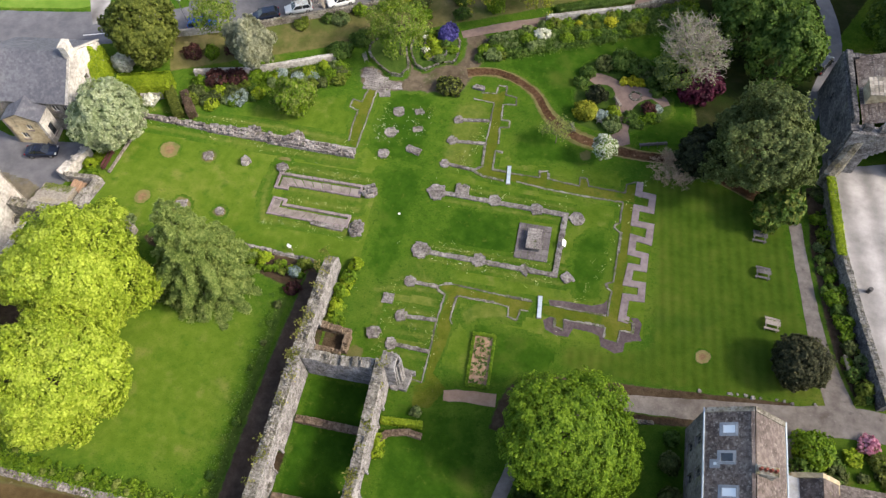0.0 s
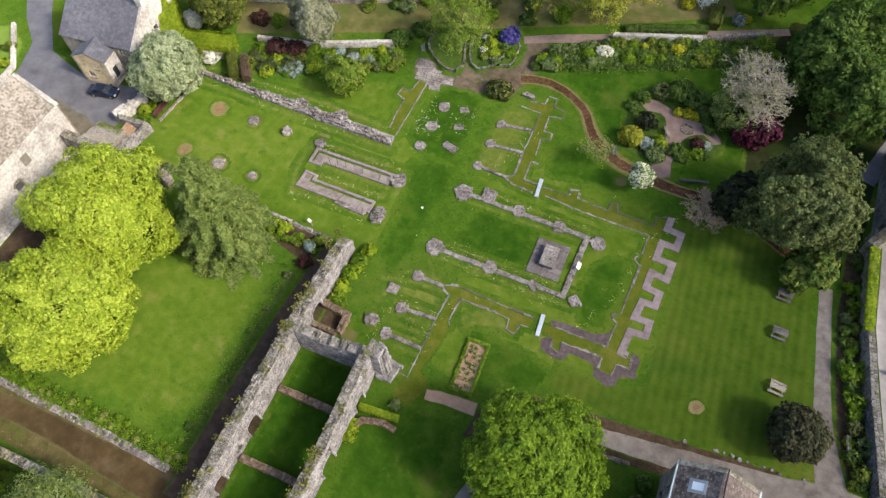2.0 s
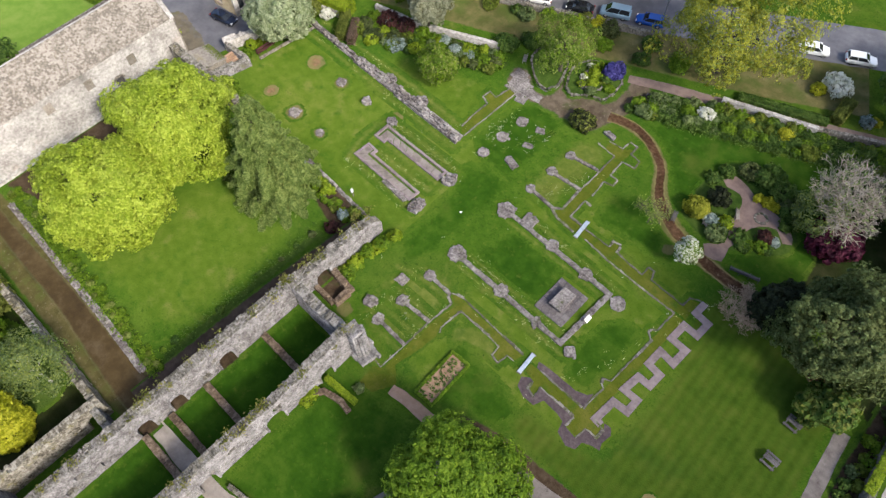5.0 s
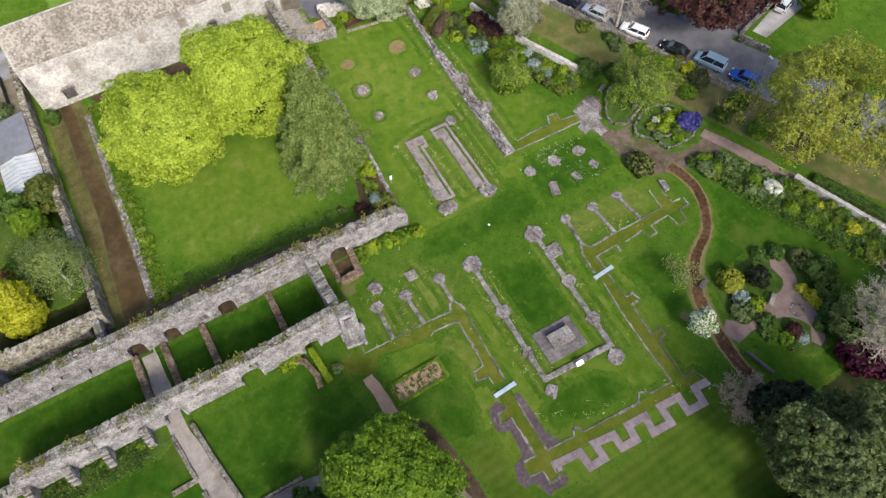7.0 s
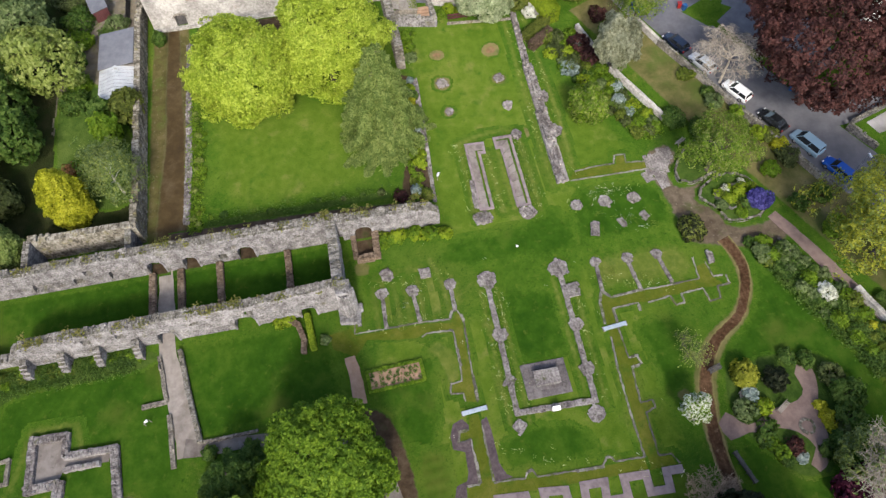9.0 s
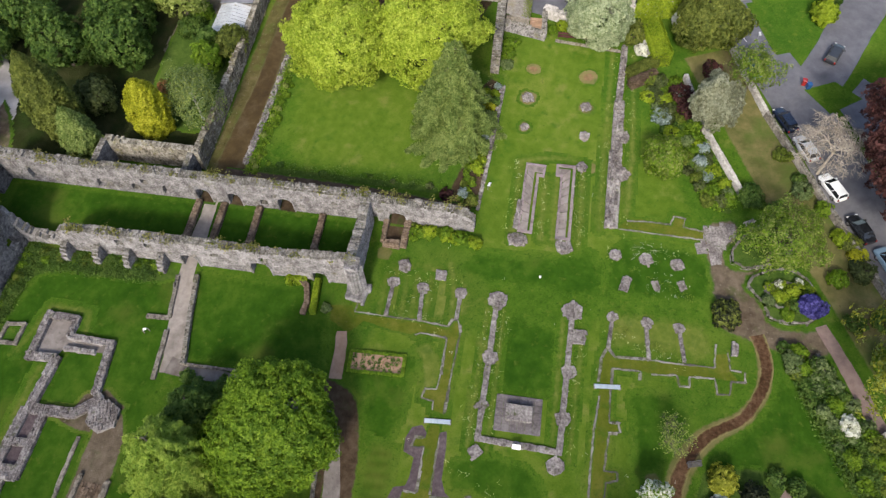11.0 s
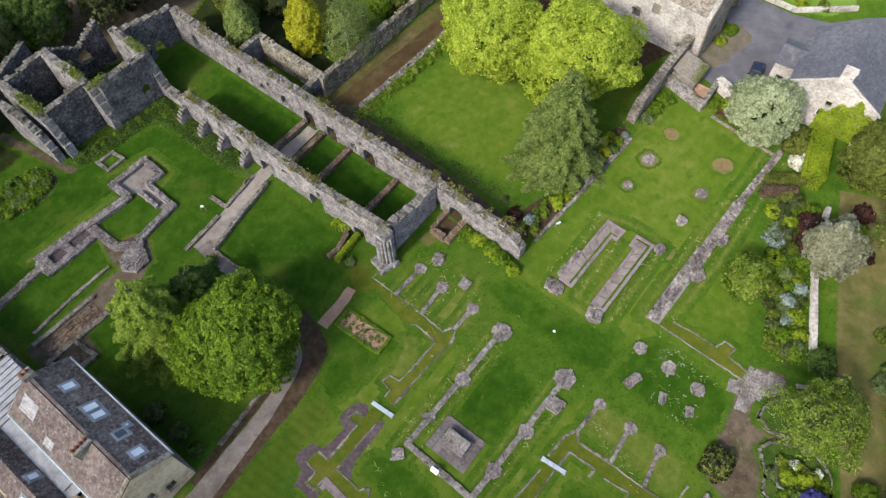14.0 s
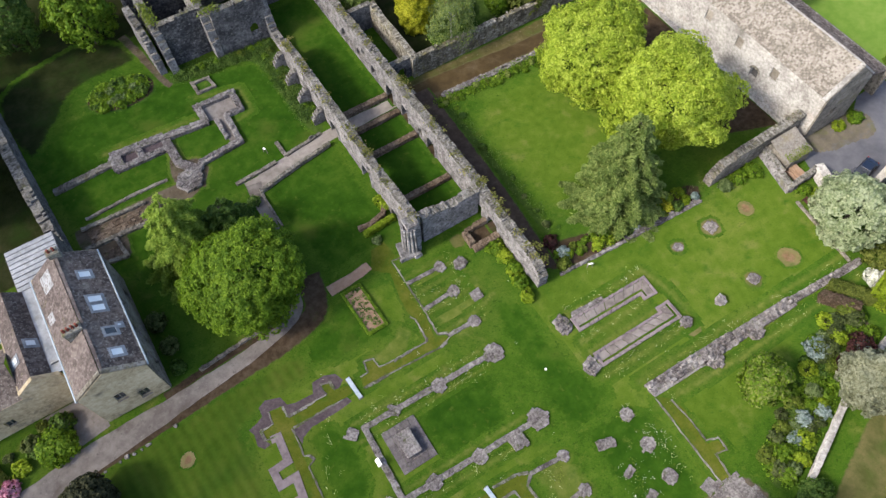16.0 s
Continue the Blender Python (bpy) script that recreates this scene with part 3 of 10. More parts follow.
def cells(p, nx, ny, sd, z, rim):
    """The grid cells that lie inside an edge, and how deep each corner is."""
    depth = np.clip(sd / rim, 0, 1)
    keep = sd > -0.12
    use, verts, faces = {}, [], []
    for i in range(nx - 1):
        for j in range(ny - 1):
            q = (i * ny + j, (i + 1) * ny + j, (i + 1) * ny + j + 1, i * ny + j + 1)
            if keep[q[0]] or keep[q[1]] or keep[q[2]] or keep[q[3]]:
                for k in q:
                    if k not in use:
                        use[k] = len(verts)
                        verts.append((float(p[k][0]), float(p[k][1]), z))
                faces.append(tuple(use[k] for k in q))
    back = sorted(use, key=use.get)
    return verts, faces, None, [float(depth[k]) for k in back]


def ground_patch(name, data, material, label):
    return tagged(part(name, data, M[material]), label, "ground", kind="structure")


def voxel(us, ws, zs, solid, jitter=0.0, freq=0.9, xf=None, seed=0):
    """The outside of the solid cells of a grid, with its corners shaken; no faces on the ground."""
    nu, nw, nz = solid.shape
    pad = np.zeros((nu + 2, nw + 2, nz + 2), bool)
    pad[1:-1, 1:-1, 1:-1] = solid
    idx, v, f = {}, [], []

    def vert(i, j, k):
        if (i, j, k) not in idx:
            idx[i, j, k] = len(v)
            p = Vector((us[i], ws[j], zs[k]))
            if jitter:
                d = noise.noise_vector(p * freq * 2.3 + Vector((seed, 0, 0))) * jitter * 0.7 + noise.noise_vector(p * freq * 0.5 + Vector((seed + 40, 0, 0))) * jitter
                p = p + (Vector((d.x, d.y, d.z)) if k else Vector((d.x, d.y, 0)))
            v.append(tuple(xf @ p) if xf else tuple(p))
        return idx[i, j, k]
    for i, j, k in zip(*np.nonzero(solid)):
        a, b, c = i + 1, j + 1, k + 1
        if not pad[a - 1, b, c]:
            f.append((vert(i, j, k), vert(i, j, k + 1), vert(i, j + 1, k + 1), vert(i, j + 1, k)))
        if not pad[a + 1, b, c]:
            f.append((vert(i + 1, j, k), vert(i + 1, j + 1, k), vert(i + 1, j + 1, k + 1), vert(i + 1, j, k + 1)))
        if not pad[a, b - 1, c]:
            f.append((vert(i, j, k), vert(i + 1, j, k), vert(i + 1, j, k + 1), vert(i, j, k + 1)))
        if not pad[a, b + 1, c]:
            f.append((vert(i, j + 1, k), vert(i, j + 1, k + 1), vert(i + 1, j + 1, k + 1), vert(i + 1, j + 1, k)))
        if not pad[a, b, c + 1]:
            f.append((vert(i, j, k + 1), vert(i + 1, j, k + 1), vert(i + 1, j + 1, k + 1), vert(i, j + 1, k + 1)))
        if k and not pad[a, b, c - 1]:
            f.append((vert(i, j, k), vert(i, j + 1, k), vert(i + 1, j + 1, k), vert(i + 1, j, k)))
    return v, f


def facing(piece, seed=0, side=0.34, top=0.85, proud=0.024):
    """Rubble stones that stand a little proud of the cells of a wall."""
    rng = random.Random(seed)
    v, f = list(piece[0]), list(piece[1])
    for q in list(f):
        a, b, c, d = (Vector(v[i]) for i in q)
        n = (c - a).cross(d - b)
        if n.length < 1e-6:
            continue
        n.normalize()
        if rng.random() > (top if n.z > 0.6 else side) or n.z < -0.3:
            continue
        parts = 2 if rng.random() < 0.6 else 1
        for k in range(parts):
            if parts == 2:
                h0, h1 = k / 2, (k + 1) / 2
                qa, qb, qc, qd = a.lerp(b, h0), a.lerp(b, h1), d.lerp(c, h1), d.lerp(c, h0)
            else:
                qa, qb, qc, qd = a, b, c, d
            mid = (qa + qb + qc + qd) / 4
            out = n * proud * rng.uniform(0.3, 1.5 if n.z < 0.6 else 3.0)
            s0, s1 = rng.uniform(0.9, 1.06), rng.uniform(0.62, 0.86)
            o = len(v)
            shake = [Vector((rng.uniform(-0.03, 0.03), rng.uniform(-0.03, 0.03), rng.uniform(-0.03, 0.03))) for _ in range(4)]
            v += [tuple(mid + (x - mid) * s0) for x in (qa, qb, qc, qd)]
            v += [tuple(mid + (x - mid) * s1 + out + e) for x, e in zip((qa, qb, qc, qd), shake)]
            f += [(o + 4, o + 5, o + 6, o + 7)] + [(o + i, o + (i + 1) % 4, o + 4 + (i + 1) % 4, o + 4 + i) for i in range(4)]
    return v, f


def along(p0, p1, z=0.0):
    """The frame of a wall from p0 to p1: x runs along it, y to its left, z up."""
    d = Vector((p1[0] - p0[0], p1[1] - p0[1], 0))
    return Matrix.Translation((p0[0], p0[1], z)) @ Matrix.Rotation(math.atan2(d.y, d.x), 4, "Z"), d.length


def profile(pairs, s):
    for (a, ha), (b, hb) in zip(pairs, pairs[1:]):
        if s <= b:
            return ha + (hb - ha) * max(0, s - a) / max(1e-6, b - a)
    return pairs[-1][1]


def ruin(p0, p1, thick, heights, openings=(), cell=0.36, ragged=0.45, jitter=0.13, seed=0, batter=0.0):
    """A ragged rubble wall. heights: (distance, height) pairs; openings: (from, to, sill, head, arched), arched 2 for a niche that goes half through."""
    xf, length = along(p0, p1)
    ragged, jitter = ragged * 0.6, jitter * 0.55
    hmax = max(h for _, h in heights) + ragged
    nu, nw, nz = max(2, round(length / cell)), max(2, round(thick / (cell * 1.25))), max(2, math.ceil(hmax / cell))
    us, ws, zs = np.linspace(0, length, nu + 1), np.linspace(-thick / 2, thick / 2, nw + 1), np.arange(nz + 1) * cell
    solid = np.zeros((nu, nw, nz), bool)
    for i in range(nu):
        s = (us[i] + us[i + 1]) / 2
        for j in range(nw):
            h = profile(heights, s) + ragged * (0.9 * noise.noise(Vector((s * 0.35, j * 0.3, seed))) + 0.6 * noise.noise(Vector((s * 1.9, j * 2.1, seed + 7))))
            for k in range(nz):
                zc = (k + 0.5) * cell
                if zc > h and k > 0:
                    break
                hole = False
                for a, b, z0, z1, arched in openings:
                    if a < s < b and z0 < zc < z1 and not (arched == 2 and j >= nw / 2):
                        hole = True
                        if arched:
                            r = (b - a) / 2
                            top = z1 - r
                            if zc > top and ((s - (a + b) / 2) / r) ** 2 + ((zc - top) / r) ** 2 > 1:
                                hole = False
                solid[i, j, k] = not hole
    return facing(voxel(us, ws, zs, solid, jitter, 1.0, xf, seed), seed, 0.42 if hmax > 2.6 else 0.6)


def stones(poly, h, size=0.36, seed=0, base=0.84, uneven=0.24, turn=0.0):
    """A low mass of rubble stones that fills a polygon, on a bed of mortar and earth."""
    rng = random.Random(seed)
    c, s = math.cos(turn), math.sin(turn)
    loc = [(x * c + y * s, -x * s + y * c) for x, y in poly]
    x0, x1 = min(p[0] for p in loc), max(p[0] for p in loc)
    y0, y1 = min(p[1] for p in loc), max(p[1] for p in loc)
    v, f = [], []
    line = []
    for a, b in zip(poly, poly[1:] + poly[:1]):
        m = max(1, int(math.dist(a, b) / 0.4))
        line += [(a[0] + (b[0] - a[0]) * k / m, a[1] + (b[1] - a[1]) * k / m) for k in range(m)]
    n = len(line)
    cx, cy = sum(p[0] for p in line) / n, sum(p[1] for p in line) / n
    v += [(x + rng.uniform(-0.07, 0.07), y + rng.uniform(-0.07, 0.07), -0.05) for x, y in line]
    v += [(x + rng.uniform(-0.07, 0.07), y + rng.uniform(-0.07, 0.07), h * base) for x, y in line]
    sgn = sum(a[0] * b[1] - b[0] * a[1] for a, b in zip(line, line[1:] + line[:1])) > 0
    f += [(i, (i + 1) % n, n + (i + 1) % n, n + i) if sgn else (i, n + i, n + (i + 1) % n, (i + 1) % n) for i in range(n)]
    f.append(tuple(range(n, 2 * n)) if sgn else tuple(range(2 * n - 1, n - 1, -1)))
    y = y0
    while y < y1:
        hy = size * rng.uniform(0.75, 1.25)
        x = x0 - rng.uniform(0, size)
        while x < x1:
            hx = size * rng.uniform(0.7, 1.7)
            mx, my = x + hx / 2, y + hy / 2
            if inside(mx, my, loc) and rng.random() < 0.94:
                top = h * (1 - uneven / 2 + uneven * rng.random())
                k = len(v)
                for sx, sy, z, sh in ((-1, -1, -0.03, 1), (1, -1, -0.03, 1), (1, 1, -0.03, 1), (-1, 1, -0.03, 1), (-1, -1, top, 0.9), (1, -1, top, 0.9), (1, 1, top, 0.9), (-1, 1, top, 0.9)):
                    px = mx + sx * hx * 0.48 * sh + rng.uniform(-0.05, 0.05)
                    py = my + sy * hy * 0.48 * sh + rng.uniform(-0.05, 0.05)
                    v.append((px * c - py * s, px * s + py * c, z + (rng.uniform(-0.05, 0.05) * h * 2 if z > 0 else 0)))
                f += [(k + 4, k + 5, k + 6, k + 7), (k, k + 1, k + 5, k + 4), (k + 1, k + 2, k + 6, k + 5), (k + 2, k + 3, k + 7, k + 6), (k + 3, k, k + 4, k + 7)]
            x += hx
        y += hy
    return v, f


def bar(a, b, w):
    """The corners of a straight band of width w."""
    d = Vector((b[0] - a[0], b[1] - a[1])).normalized() * (w / 2)
    return [(a[0] + d.y, a[1] - d.x), (b[0] + d.y, b[1] - d.x), (b[0] - d.y, b[1] + d.x), (a[0] - d.y, a[1] + d.x)]


def ngon(x, y, r, n=8, turn=0.0, sy=1.0):
    return [(x + r * math.cos(turn + math.tau * i / n), y + r * sy * math.sin(turn + math.tau * i / n)) for i in range(n)]


def masonry(name, polys, h, label, material="low_stone", category="ruin", group="", size=0.36, seed=0, base=0.84, uneven=0.24):
    """One thing made of rubble masses."""
    pieces = []
    for i, p in enumerate(polys):
        d = (p[1][0] - p[0][0], p[1][1] - p[0][1])
        pieces.append(stones(p, h, size, seed + i, base, uneven, turn=math.atan2(d[1], d[0]) if len(p) == 4 else 0.3))
    return tagged(part(name, join(*pieces)[:2], M[material]), label, category, group)

# ---- the ground and what lies flat on it ----
tagged(part("ground", ([(-2500, -2500, 0), (2500, -2500, 0), (2500, 2500, 0), (-2500, 2500, 0)], [(0, 1, 2, 3)]), M["lawn"]), "mown green lawn of the abbey grounds, reaching past the walls", "lawn", kind="structure")
ground_patch("lawn_east", sheet([(24.5, 15.5), (30, 18.5), (38, 16.6), (44.4, 11.8), (45.6, 2), (47.6, -8.5), (46.4, -10.6), (40, -11.7), (28, -12.7), (18, -12.2), (19, -8.5), (24, -8.5), (28, -7), (28.2, 5)], 0.012, rim=2.0), "lawn_striped", "striped mown lawn with straw-green mowing lines")
# darker turf stands in for cloud and wall shade on the south lawn
ground_patch("cloister_lawn", sheet([(1.0, -18.5), (11.5, -19.0), (13.0, -30), (13.2, -35.2), (17, -36), (28, -30), (34, -33), (36.5, -42), (38, -56), (33, -61), (18, -60.5), (2, -56), (0.8, -40)], 0.005, rim=2.5), "lush_shaded_lawn", "green lawn by the footings, darkened for shade")
ground_patch("range_lawn", sheet([(-8.6, -65), (-0.9, -65), (-0.9, -18), (-8.6, -18)], 0.004, rim=1.0), "lush_shaded_lawn", "dark green lawn inside the roofless range")
# west and nave turf: yellower, with the sun's glare painted in as brightness
ground_patch("west_lawn", sheet([(-40, -14), (-28, -11), (-22, -9), (-15.5, -11), (-15.6, -29), (-22, -33), (-40, -32.4)], 0.006, True, rim=6.0), "yellow_lawn", "yellowish lawn with thin mossy patches, brightened for sun glare")
ground_patch("nave_lawn", sheet([(-44, -2.5), (-30, -4), (-14, -5), (-4, -3), (-3.5, 12), (-9, 25), (-22, 22), (-34, 17), (-43, 14.6)], 0.0045, True, rim=4.0), "yellow_lawn", "yellowish turf of the nave, brightened for sun glare")
ground_patch("garden_ground", sheet([(-50, -41.6), (-62.5, -42), (-63.5, -52.5), (-34, -53.5), (-34, -48.5), (-36, -47.2), (-50, -47.2)], 0.0152, False, 0.4, rim=1.0), "yard_dirt", "trodden earth round the garden sheds")
ground_patch("garden_gravel", sheet([(-60.6, -44), (-61.4, -52), (-66.4, -52.6), (-66.6, -42.6), (-60.8, -41.8)], 0.0172, True, 0.3), "drive", "pale gravel strip behind the stone range")
ground_patch("garden_parking", sheet([(-22, -84), (-25, -74), (-22.0, -71.4), (-17.6, -70.6), (-14.6, -74), (-14.5, -83)], 0.0272, False, 0.4), "drive", "pale gravel parking place in the garden")
ground_patch("garden_floor", sheet([(-15, -54), (-19, -51.6), (-24, -54), (-31, -56), (-37, -66), (-38, -92), (-10, -92), (-11, -78), (-12, -68)], 0.0092, True, 0.5, rim=2.0), "shade_dark_floor", "leafy ground darkened for shade under the garden trees")
ground_patch("crossing_lawn", sheet([(-2, -14), (14, -17), (30, -10), (29, 14), (26, 17), (10, 18), (8, 27), (-1, 25), (-1, 12), (6, 6), (3, -4)], 0.005, rim=4.0), "yellow_lawn", "yellowish mossy turf round the stone lines")
ground_patch("crossing_sward", sheet([(-6.6, -3.4), (-2.8, -6.0), (-1.6, -1.5), (-1.8, 5.0), (-1.4, 11.6), (-5.2, 13.2), (-8.4, 10.6), (-7.0, 5)], 0.0068, True, 0.6, 2.6), "lush_shaded_lawn", "dark green sward of the crossing")
ground_patch("choir_sward", sheet([(2.4, 1.4), (11, 1.2), (11, 7.4), (6, 8.0), (2.6, 7.4)], 0.0072, True, 0.5, 2.2), "lush_shaded_lawn", "dark green sward of the choir")
ground_patch("choir_sward", sheet([(19.4, -2.6), (22.8, -2.4), (22.9, 6.6), (19.6, 6.4), (18.4, 2)], 0.0076, True, 0.4, 1.6), "lush_shaded_lawn", "dark green sward behind the altar")
ground_patch("choir_sward", sheet([(9.4, 15.6), (13.6, 16.0), (20.6, 16.4), (19.0, 18.6), (14.6, 20.6), (11.6, 22.6), (9.0, 20)], 0.0068, True, 0.4, 1.6), "lush_shaded_lawn", "dark green sward beside the bark path")
ground_patch("transept_sward", sheet([(-3.2, 24.6), (-9.6, 24.6), (-10.4, 15), (-6.4, 12.6), (-2.6, 13.6)], 0.0072, True, 0.5, 2.0), "lush_shaded_lawn", "dark green sward between pier stumps")
ground_patch("south_sward", sheet([(8.2, -8.2), (15, -8.4), (21, -10.2), (27, -10.6), (26, -12.4), (14, -13.6), (12.2, -16), (8, -9.6)], 0.0068, True, 0.5, 1.8), "lush_shaded_lawn", "dark green sward by the rose bed")
ground_patch("north_lawn", sheet([(4, 32.5), (9, 30.6), (13, 26.5), (17, 23.5), (21, 22.0), (30, 21.2), (36, 20), (38, 26), (34, 38), (33, 46), (22, 41.5), (10, 36.5)], 0.008, rim=2.0), "lush_shaded_lawn", "dark green lawn of the north garden")
ground_patch("road", ribbon([(-110, 24), (-80, 26.3), (-60, 28.8), (-50, 31.8), (-41, 36.2), (-30, 40.8), (-18, 45.8), (-4, 52.5), (14, 62.5), (40, 77), (70, 92)], [6, 6, 6.5, 7, 7.6, 8, 8, 8, 8, 8, 8], 0.03), "tarmac", "grey tarmac village street")
ground_patch("side_street", ribbon([(-17.6, 48), (-16.4, 54), (-18.6, 63), (-22, 72), (-27, 84)], [7.0, 5.0, 4.6, 4.6, 4.6], 0.024), "tarmac", "grey tarmac side street")
ground_patch("side_street", ribbon([(-38, 40), (-44, 43.5), (-52, 47.5), (-62, 53)], 6.0, 0.022), "tarmac", "grey tarmac turning off the street")
ground_patch("track", ribbon([(-57, 30.6), (-60.0, 36.0), (-61.6, 41.0), (-66, 48)], 2.8, 0.034), "drive", "pale gravel track beside the green")
ground_patch("drive_corner", plain([(-13.0, 56.4), (-10.9, 57.2), (-13.0, 66.4), (-18, 78), (-21, 77), (-16.6, 66.6)], 0.022), "drive", "pale drive behind a low corner wall")
ground_patch("yard", plain([(-48.4, 3.2), (-49.2, 8.2), (-53.2, 7.6), (-60, 7.4), (-66.5, 9.4), (-72, 16), (-76, 22), (-79, 25), (-81, 21), (-75, 13.6), (-70.6, 9.6), (-69.0, 4.4), (-68.8, -4), (-63.4, -4), (-61, -2.4), (-52, -2.2), (-49.4, -0.4)], 0.028), "tarmac", "dark grey tarmac courtyard between stone buildings")
ground_patch("lane", ribbon([(16.6, -21.0), (16.2, -18.6), (16.8, -17.0), (18.8, -15.9), (24, -14.8), (30, -14.2), (34.4, -13.8), (43.9, -13.1), (49.8, -12.2), (58, -12.2), (80, -13)], [0.9, 1.2, 1.6, 2.0, 2.8, 3.2, 3.2, 3.0, 3.2, 3.8, 4.2], 0.03), "pale_path", "pale grey gravel lane")
ground_patch("lane_edge", ribbon([(13.6, -20.4), (14.2, -17.0), (15.4, -15.3), (19.0, -14.3), (25, -13.3), (32, -12.5), (43.9, -11.5)], [3.0, 2.8, 2.6, 1.3, 0.9, 0.8, 0.7], 0.022), "soil", "bare dark earth edge of the lane")
ground_patch("path_east", ribbon([(45.2, 12.6), (45.9, 6), (46.8, -1.0), (47.9, -6.5), (49.2, -11)], [1.2, 1.3, 1.4, 1.7, 3.0], 0.034), "pale_path", "narrow pale gravel path")
ground_patch("drive", plain([(50.6, 22.2), (51.2, 9.5), (52.6, 1.5), (53.9, -5.5), (54.2, -11), (75, -11), (75, 24), (57, 24)], 0.026), "drive", "broad pale concrete drive outside the wall")
ground_patch("bark_path", ribbon([(0.4, 30.2), (3.4, 31.0), (6.4, 30.6), (10.5, 28.1), (12.9, 24.4), (16.3, 21.7), (20.0, 20.5), (25.1, 19.7), (29.4, 19.7), (35, 18.4), (40.7, 15.7), (45, 12.7)], [1.6, 1.2, 1.1, 1.1, 1.25, 1.4, 1.5, 1.4, 1.6, 1.9, 1.8, 1.3], 0.034), "bark_mulch", "winding path of dark brown bark mulch")
ground_patch("bark_path_edge", ribbon([(1.1, 30.8), (6.4, 30.6), (10.5, 28.1), (12.9, 24.4), (16.3, 21.7), (20.0, 20.5), (25.1, 19.7)], [2.0, 1.8, 1.8, 2.2, 2.7, 2.4, 2.0], 0.02), "worn_grass", "worn straw-coloured grass edge")
ground_patch("terrace_path", sheet([(-13.6, 24.6), (-7.8, 25.0), (-3.8, 25.5), (-0.4, 25.6), (0.9, 27.4), (1.6, 30.2), (2.4, 32.4), (2.8, 36), (1.4, 38.6), (-1.4, 38.4), (-0.8, 35), (-1.2, 32.0), (-3.7, 31.0), (-5.9, 29.2), (-7.2, 29.8), (-8.8, 33.4), (-9.6, 33.0), (-8.0, 29.2), (-8.6, 27.4), (-10.4, 27.2), (-12.4, 28.9), (-15.2, 28.6)], 0.024, True, 0.4, rim=0.8), "dirt", "trodden brown earth between the rock beds")
ground_patch("terrace_base", plain([(-13.4, 24.7), (-14.6, 28.3), (-13.0, 28.3), (-10.5, 26.8), (-8.8, 26.6), (-8.1, 25.4)], 0.030), "low_stone", "mortar bed of a small stone terrace")
_r0 = random.Random(41)
for _i in range(10):
    for _j in range(6):
        _x, _y = -14.6 + _i * 0.7 + _r0.uniform(-0.05, 0.05), 24.6 + _j * 0.68 + _r0.uniform(-0.05, 0.05)
        if inside(_x + 0.3, _y + 0.3, [(-13.6, 24.4), (-14.9, 28.5), (-13.0, 28.5), (-10.4, 26.9), (-8.6, 26.7), (-8.0, 25.3)]) and _r0.random() < 0.9:
            part("paving_slab", moved(bevel_box(_x, _y, 0.02, _x + _r0.uniform(0.52, 0.66), _y + _r0.uniform(0.52, 0.64), 0.07 + _r0.uniform(0, 0.03), 0.02), Matrix()), M["low_stone"], bpy.data.objects["terrace_base"])
masonry("stone_slab", [bar((-11.2, 24.1), (-9.7, 24.4), 1.3)], 0.14, "square grey slab beside the terrace", "low_stone", "ruin", "", 0.7, 43)
ground_patch("pink_path", ribbon([(-1.8, 37.6), (3.5, 40.0), (9.0, 42.2), (14.8, 44.8), (24, 49), (34, 53.5)], [1.2, 1.5, 1.5, 1.3, 1.2, 1.1], 0.032), "pink_path", "pinkish gravel path along a wall")
ground_patch("bank", ribbon([(-44, 26), (-34, 30.4), (-24, 34.6), (-14, 39), (-4, 44.0), (8, 50), (24, 58.5)], [7, 7.5, 8, 8, 9, 10, 10], 0.016), "dry_grass", "bank of dry patchy grass below the street")
ground_patch("cloister_path", ribbon([(-12.5, -38.3), (-4, -38.2), (1.0, -38.2), (5, -37.5), (9, -36.9), (12.4, -36.1), (14.4, -35.9)], [1.2, 1.4, 1.7, 1.6, 1.7, 2.0, 2.2], 0.03), "cloister_gravel", "pale gravel path through the cloister doorways")
ground_patch("cloister_path", ribbon([(13.4, -36.4), (13.9, -33.4), (14.0, -30), (14.4, -27), (15.2, -24), (15.6, -20)], [1.8, 1.3, 1.1, 1.1, 1.1, 1.1], 0.034), "pale_path", "narrow grey gravel path beside the lawn")
ground_patch("ochre_path", ribbon([(6.6, -17.5), (9, -17.2), (12.4, -17.0)], [0.9, 1.1, 1.3], 0.034, True, 0.3), "ochre_path", "short path of pinkish ochre stone")
ground_patch("lane_edge", ribbon([(14.6, -21.5), (15.2, -18.6), (18, -17.0), (23, -16.4), (29, -15.9), (34, -15.4)], [2.4, 2.0, 1.4, 1.0, 0.9, 0.9], 0.021), "soil", "bare dark earth edge of the lane")
ground_patch("ditch_floor", ribbon([(-51.5, -37.2), (-40, -37.4), (-26, -37.6), (-15.5, -38.0), (-12, -37.6)], [5.2, 5.6, 5.6, 5.4, 5.2], 0.022), "ditch_bank", "thin brownish turf of the sunken track")
ground_patch("ditch_path", ribbon([(-51.5, -36.9), (-40, -37.0), (-30, -36.9), (-21.5, -37.4), (-15.5, -37.5), (-12, -37.4)], [1.6, 1.9, 2.3, 2.6, 3.2, 4.2], 0.028), "ditch_mud", "wet brown mud of the sunken track beside the garden wall")
